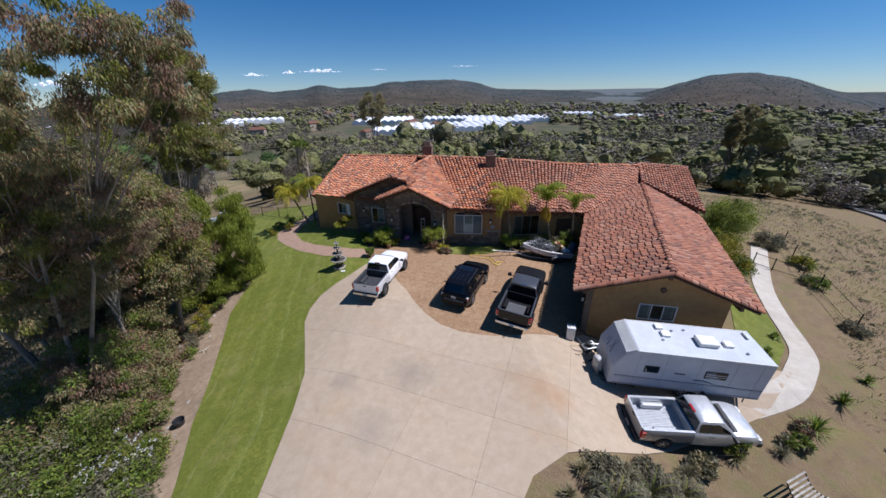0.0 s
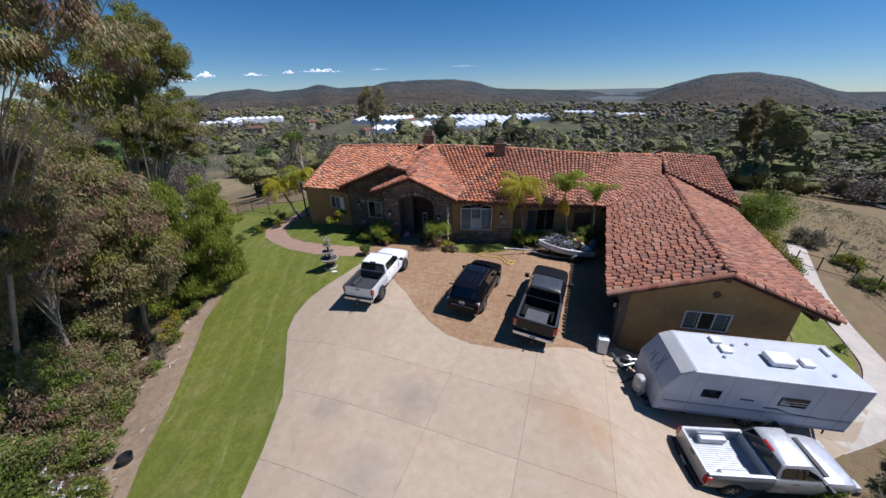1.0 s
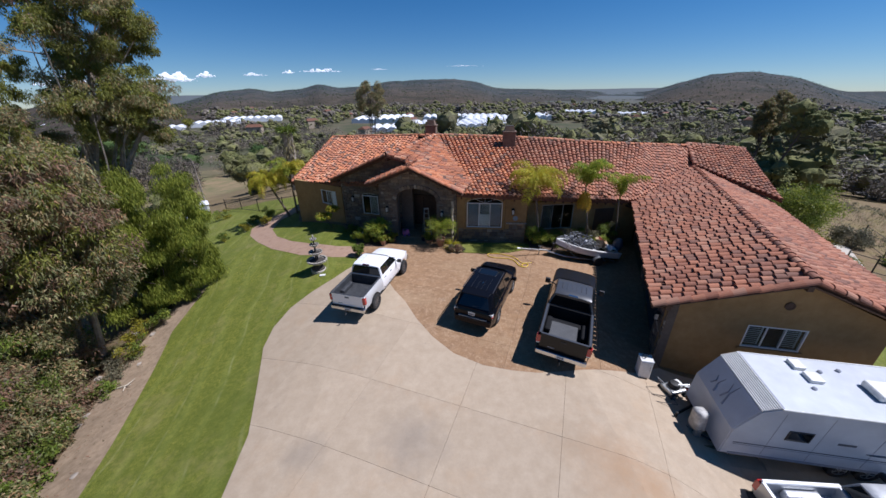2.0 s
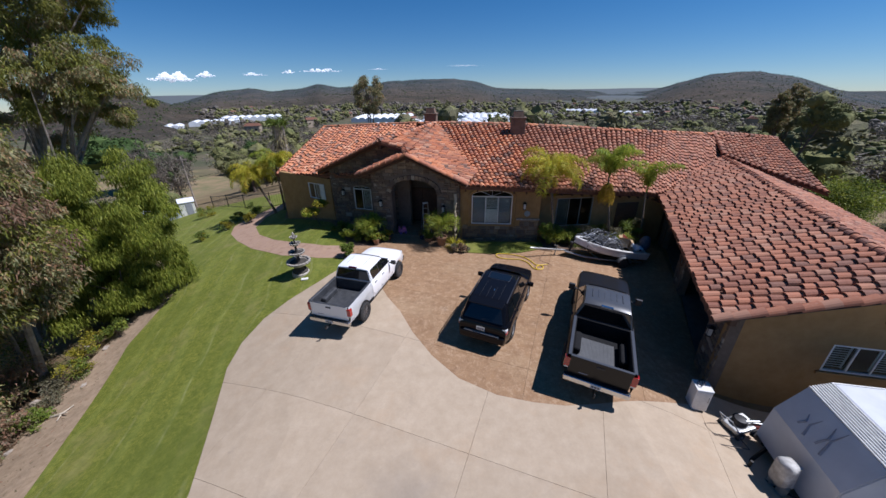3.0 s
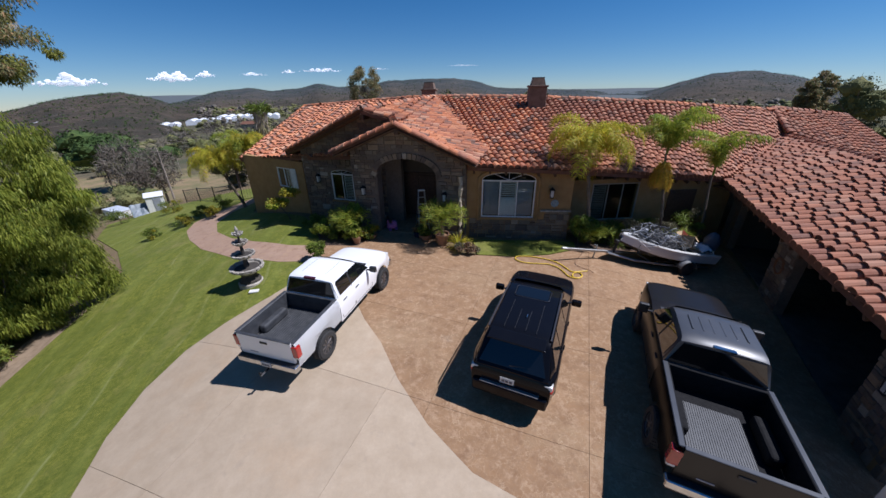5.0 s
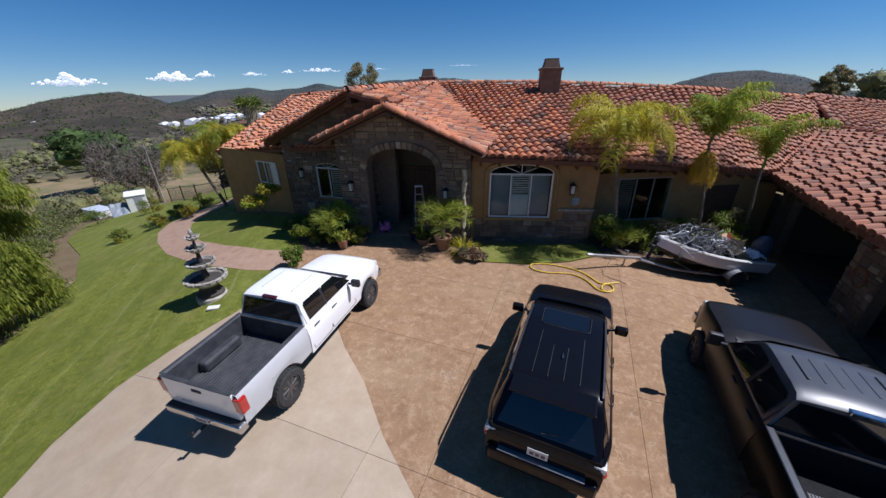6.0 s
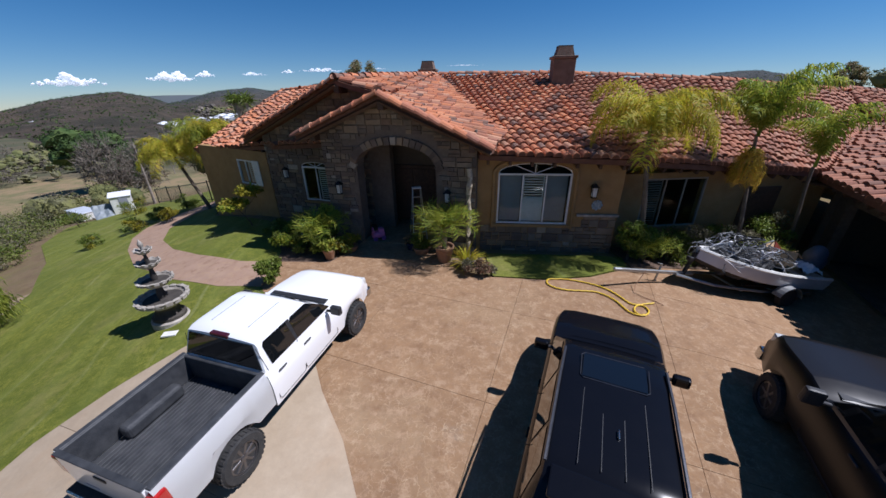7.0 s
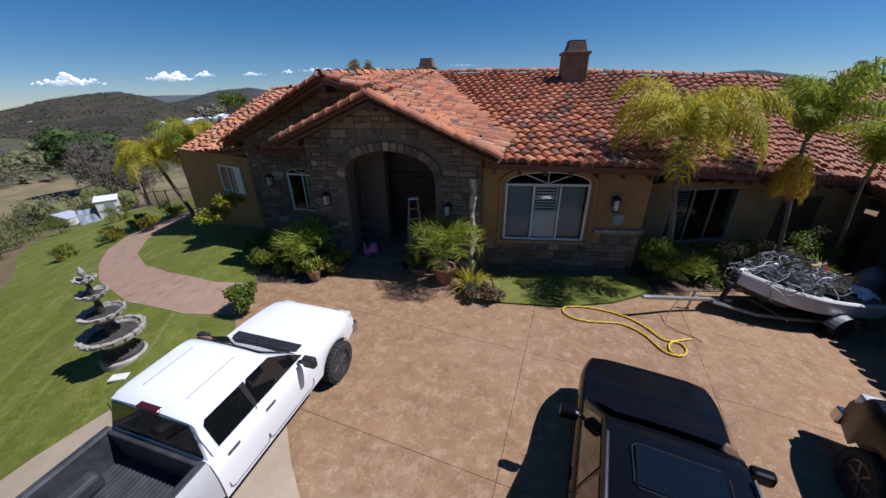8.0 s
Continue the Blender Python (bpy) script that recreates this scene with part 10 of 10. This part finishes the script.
part("cover", bm, surf("dirty_white_vinyl", (0.32, 0.3, 0.27), (0.62, 0.6, 0.56), 7, 0.7, bump=0.3, big=0.4), tank, "", True)
bm = bmesh.new()
for a in (-0.13, 0.13):
    rod(bm, (0, a, 0.0), (0, a, 0.3), 0.12, None, 14)
part("cylinder", bm, STEEL, tank)["kind"] = "stuff"

# ---- on the earth strip ----
stick = empty("fallen_branch", Matrix(), "bleached dead branch lying on bare earth", "branch")
bm = bmesh.new()
tube(bm, [(-18.0, 18.52, grd(-18, 18.52) + 0.03), (-17.0, 18.35, grd(-17, 18.35) + 0.05), (-16.1, 18.35, grd(-16.1, 18.35) + 0.1)], [0.03, 0.035, 0.05], 6)
for a, b in (((-15.9, 18.7, 0.12), 0.02), ((-15.7, 18.25, 0.2), 0.02), ((-15.95, 18.0, 0.1), 0.02)):
    tube(bm, [(-16.15, 18.35, grd(-16.15, 18.35) + 0.08), (a[0], a[1], grd(a[0], a[1]) + a[2])], [0.04, 0.015], 5)
part("branch", bm, surf("bleached_wood", (0.45, 0.38, 0.28), (0.62, 0.55, 0.44), 9, 0.9), stick)
for i, (x, y, s, m, lab) in enumerate(((-17.2, 16.2, 0.3, BLACK_PLASTIC, "dark plastic plant bucket on bare earth"), (-13.3, 12.2, 0.26, BLACK_PLASTIC, "black plastic bucket beside the shrubs"))):
    th = empty("bucket", at(x, y, grd(x, y)), lab, "bucket", "buckets by the lawn")
    bm = bmesh.new()
    lathe(bm, [(s * 0.75, -0.03), (s, s * 1.4), (s * 1.06, s * 1.45), (s * 0.93, s * 1.4), (s * 0.7, 0.06), (0.01, 0.05)], 20)
    part("body", bm, m, th, "", True)
for i in range(9):
    r = random.Random(i + 50)
    x, y = r.uniform(-19.5, -16.6), r.uniform(16, 23)
    if i > 6:
        x, y = r.uniform(-15.5, -13.2), r.uniform(10, 14)
    th = empty("rock", pose(x, y, grd(x, y), 0, 0, r.uniform(0, 360)), "rough brown rock lying on bare earth", "rock", "rocks on the earth strip")
    bm = bmesh.new()
    s = r.uniform(0.08, 0.22)
    bmesh.ops.create_icosphere(bm, subdivisions=2, radius=s)
    for v in bm.verts:
        v.co *= 1 + 0.5 * noise.noise(v.co * 6 / s * 0.3 + Vector((i, 0, 0)))
        v.co.z *= 0.6
    part("rock_body", bm, BARK, th)
# bare earth and leaf litter under the trees
lit = np.random.default_rng(5)
q = []
for _ in range(5200):
    x, y = lit.uniform(-21, -11.5), lit.uniform(6, 26)
    edge = -11.4 - (y - 8) * 0.36
    if x > edge - 0.2 or x < edge - 7:
        continue
    a, s = lit.random() * 6.28, 0.05 + 0.07 * lit.random()
    d, e = np.array([math.cos(a), math.sin(a), lit.normal() * 0.15]) * s, np.array([-math.sin(a), math.cos(a), lit.normal() * 0.15]) * s * 0.3
    o = np.array([x, y, grd(x, y) + 0.03])
    q.append([o - d, o + e, o + d, o - e])
ob = part_mesh("leaf_litter", quads_mesh("leaf_litter", q), RUSSET)
tagged(ob, "dry fallen leaves scattered over the bare earth", "leaves", kind="stuff")


# ---- fences ----
def iron_fence(line, height, label, pickets):
    th = empty("iron_fence", at(*line[0], grd(*line[0])), label, "fence", "iron fences")
    o = Vector((*line[0], grd(*line[0])))
    pts = [Vector((x, y, grd(x, y))) - o for x, y in line]
    for p in pts:
        bm = bmesh.new()
        block(bm, (0.07, 0.07, height + 0.35), Matrix.Translation(p + Vector((0, 0, height / 2 - 0.1))), 0.008)
        part("post", bm, IRON, th)
    for a, b in zip(pts, pts[1:]):
        for h in (0.15, height - 0.05):
            bm = bmesh.new()
            rod(bm, a + Vector((0, 0, h)), b + Vector((0, 0, h)), 0.025, None, 4)
            part("rail", bm, IRON, th)
        if pickets:
            n = int((b - a).length / pickets)
            for k in range(1, n):
                p = a.lerp(b, k / n)
                bm = bmesh.new()
                rod(bm, p + Vector((0, 0, 0.12)), p + Vector((0, 0, height)), 0.01, None, 4)
                part("picket", bm, IRON, th)


iron_fence([(-13.9, 40.2), (-17.6, 41.4), (-21.9, 44.2), (-26.5, 48.5), (-31.5, 53.0)], 1.5, "black iron garden fence beyond the path", 0.3)
iron_fence([(37.5, 34.0), (34.3, 29.7), (31.6, 26.3), (30.3, 23.4), (28.4, 18.8)], 1.35, "rusty black iron fence along the dry slope", 0)
iron_fence([(28.2, 27.3), (29.0, 26.2), (30.4, 24.9)], 1.1, "short black iron gate rail by the path", 0)

# ---- beyond the lawn ----
sh = empty("garden_shed", pose(-33.2, 50.6, grd(-33.2, 50.6), 0, 0, 38), "small white shed with a grey tarp beyond the lawn", "shed")
box_part("wall", (1.6, 1.5, 1.9), at(0, 0, 0.9), WHITE_VINYL, sh, 0.03)
box_part("roof", (1.8, 1.7, 0.1), at(0, 0, 1.9) @ pose(0, 0, 0, 6), CLOTH, sh, 0.03)
box_part("door", (0.7, 0.05, 1.6), at(0.2, -0.77, 0.85), GREY_DECAL, sh, 0.01)
bm = bmesh.new()
bmesh.ops.create_grid(bm, x_segments=10, y_segments=10, size=1.0, matrix=at(-1.5, -0.6, 0.5) @ pose(0, 0, 0, 55, 0, 10) @ Matrix.Diagonal((0.8, 0.8, 1, 1)))
for v in bm.verts:
    v.co += Vector((0, 0, noise.noise(v.co * 2.5) * 0.2))
plump(bm, 0.02)
part("tarp", bm, surf("grey_tarp", (0.14, 0.17, 0.19), (0.2, 0.23, 0.26), 3, 0.5), sh, "grey-blue tarp")
ut = empty("utility_trailer", pose(-40.2, 52.9, grd(-40.2, 52.9), 0, 0, -24), "low white utility trailer parked on dry grass", "trailer")
box_part("body", (3.2, 1.6, 0.8), at(0, 0, 0.8), WHITE_VINYL, ut, 0.06)
box_part("lid", (3.3, 1.7, 0.1), at(0, 0, 1.23), FIBREGLASS, ut, 0.03)
for x in (-0.5, 0.5):
    for y in (-0.75, 0.75):
        bm = bmesh.new()
        rod(bm, (x, y - 0.1, 0.32), (x, y + 0.1, 0.32), 0.32, None, 16)
        part("wheel", bm, RUBBER, ut)
box_part("tongue", (1.4, 0.1, 0.1), at(2.1, 0, 0.5), IRON, ut, 0.01)
for x, y, h in ((-45.0, 68.0, 9.0), (-120, 170, 11), (60, 190, 11)):
    th = empty("utility_pole", at(x, y, grd(x, y)), "weathered grey timber utility pole with a crossbar", "utility pole", "utility poles")
    bm = bmesh.new()
    rod(bm, (0, 0, -0.5), (0, 0, h), 0.16, 0.1, 8)
    part("pole", bm, BARK, th)
    box_part("crossbar", (2.0, 0.1, 0.12), at(0, -0.1, h - 0.6), BARK, th, 0.01)
fp = empty("fan_palm", at(-23.8, 60.0, grd(-23.8, 60.0)), "fan palm with a thick skirt of dead leaves", "palm tree")
top = 4.6 - grd(-23.8, 60.0)
bm = bmesh.new()
tube(bm, [(0, 0, -0.3), (0.05, 0, top * 0.5), (0, 0, top)], [0.6, 0.75, 0.9], 12)
for v in bm.verts:
    v.co += Vector((v.co.x, v.co.y, 0)) * noise.noise(v.co * 3) * 0.4
part("trunk", bm, BARK, fp)
rng = np.random.default_rng(90)
part_mesh("dead_skirt", quads_mesh("dead_skirt", leaves(rng, [(0, 0, top * (0.45 + 0.05 * k)) for k in range(11)], 0.9, 46, 0.9, 0.08, 0.7)), DRY_GRASS, fp)
part_mesh("crown", quads_mesh("crown", leaves(rng, [(0.9 * math.cos(a), 0.9 * math.sin(a), top + 0.4) for a in np.arange(0, 6.28, 0.5)], 0.6, 40, 0.8, 0.06, 0.1)), SHRUB, fp)

# the road in the eastern valley
road = part("road", drape(ribbon([(70, 45), (88, 68.0), (113.5, 93.4), (140, 125), (171, 162), (230, 240)], 3.2), 0.35, 8.0, 0.6), surf("far_asphalt", (0.16, 0.155, 0.15), (0.22, 0.21, 0.2), 1.5, 0.9))
tagged(road, "grey country road running down the valley", "road", kind="structure")


def garden_bench(m):
    th = empty("garden_bench", m, "curved slatted metal bench on the dry slope", "bench")
    arc = [(0.5 - 0.25 * k, 0.42 + 0.06 * (k - 2) ** 2 + (0.12 * (k - 2) if k > 2 else 0)) for k in range(5)]
    for x in (-0.6, 0.6):
        bm = bmesh.new()
        tube(bm, [(x, -a, z) for a, z in arc], 0.025, 6)
        part("side_rail", bm, IRON, th)
        for y in (-0.35, 0.35):
            bm = bmesh.new()
            rod(bm, (x, y, -0.1), (x, y * 0.8, 0.45), 0.022)
            part("leg", bm, IRON, th)
    for k in range(9):
        f = k / 8 * 4
        i = min(3, int(f))
        a, z = (arc[i][0] + (arc[i + 1][0] - arc[i][0]) * (f - i), arc[i][1] + (arc[i + 1][1] - arc[i][1]) * (f - i))
        box_part("slat", (1.24, 0.07, 0.02), at(0, -a, z + 0.025), CAST_STONE, th, 0.004)


garden_bench(pose(14.8, 8.3, grd(14.8, 8.3), 0, 0, 20))
# weeds and small clumps on the bare slope
wr = random.Random(31)
for i in range(14):
    x, y = wr.uniform(17, 27), wr.uniform(6, 12.5)
    if x + y < 28:
        continue
    spiky("weed_clump", "small dry weed clump on the slope", x, y, wr.uniform(0.2, 0.45), 60, (DRY_GRASS, SHRUB_GREY)[i % 2], 800 + i, 0, 0.012, 1.0, "weed", "weeds on the east slope")
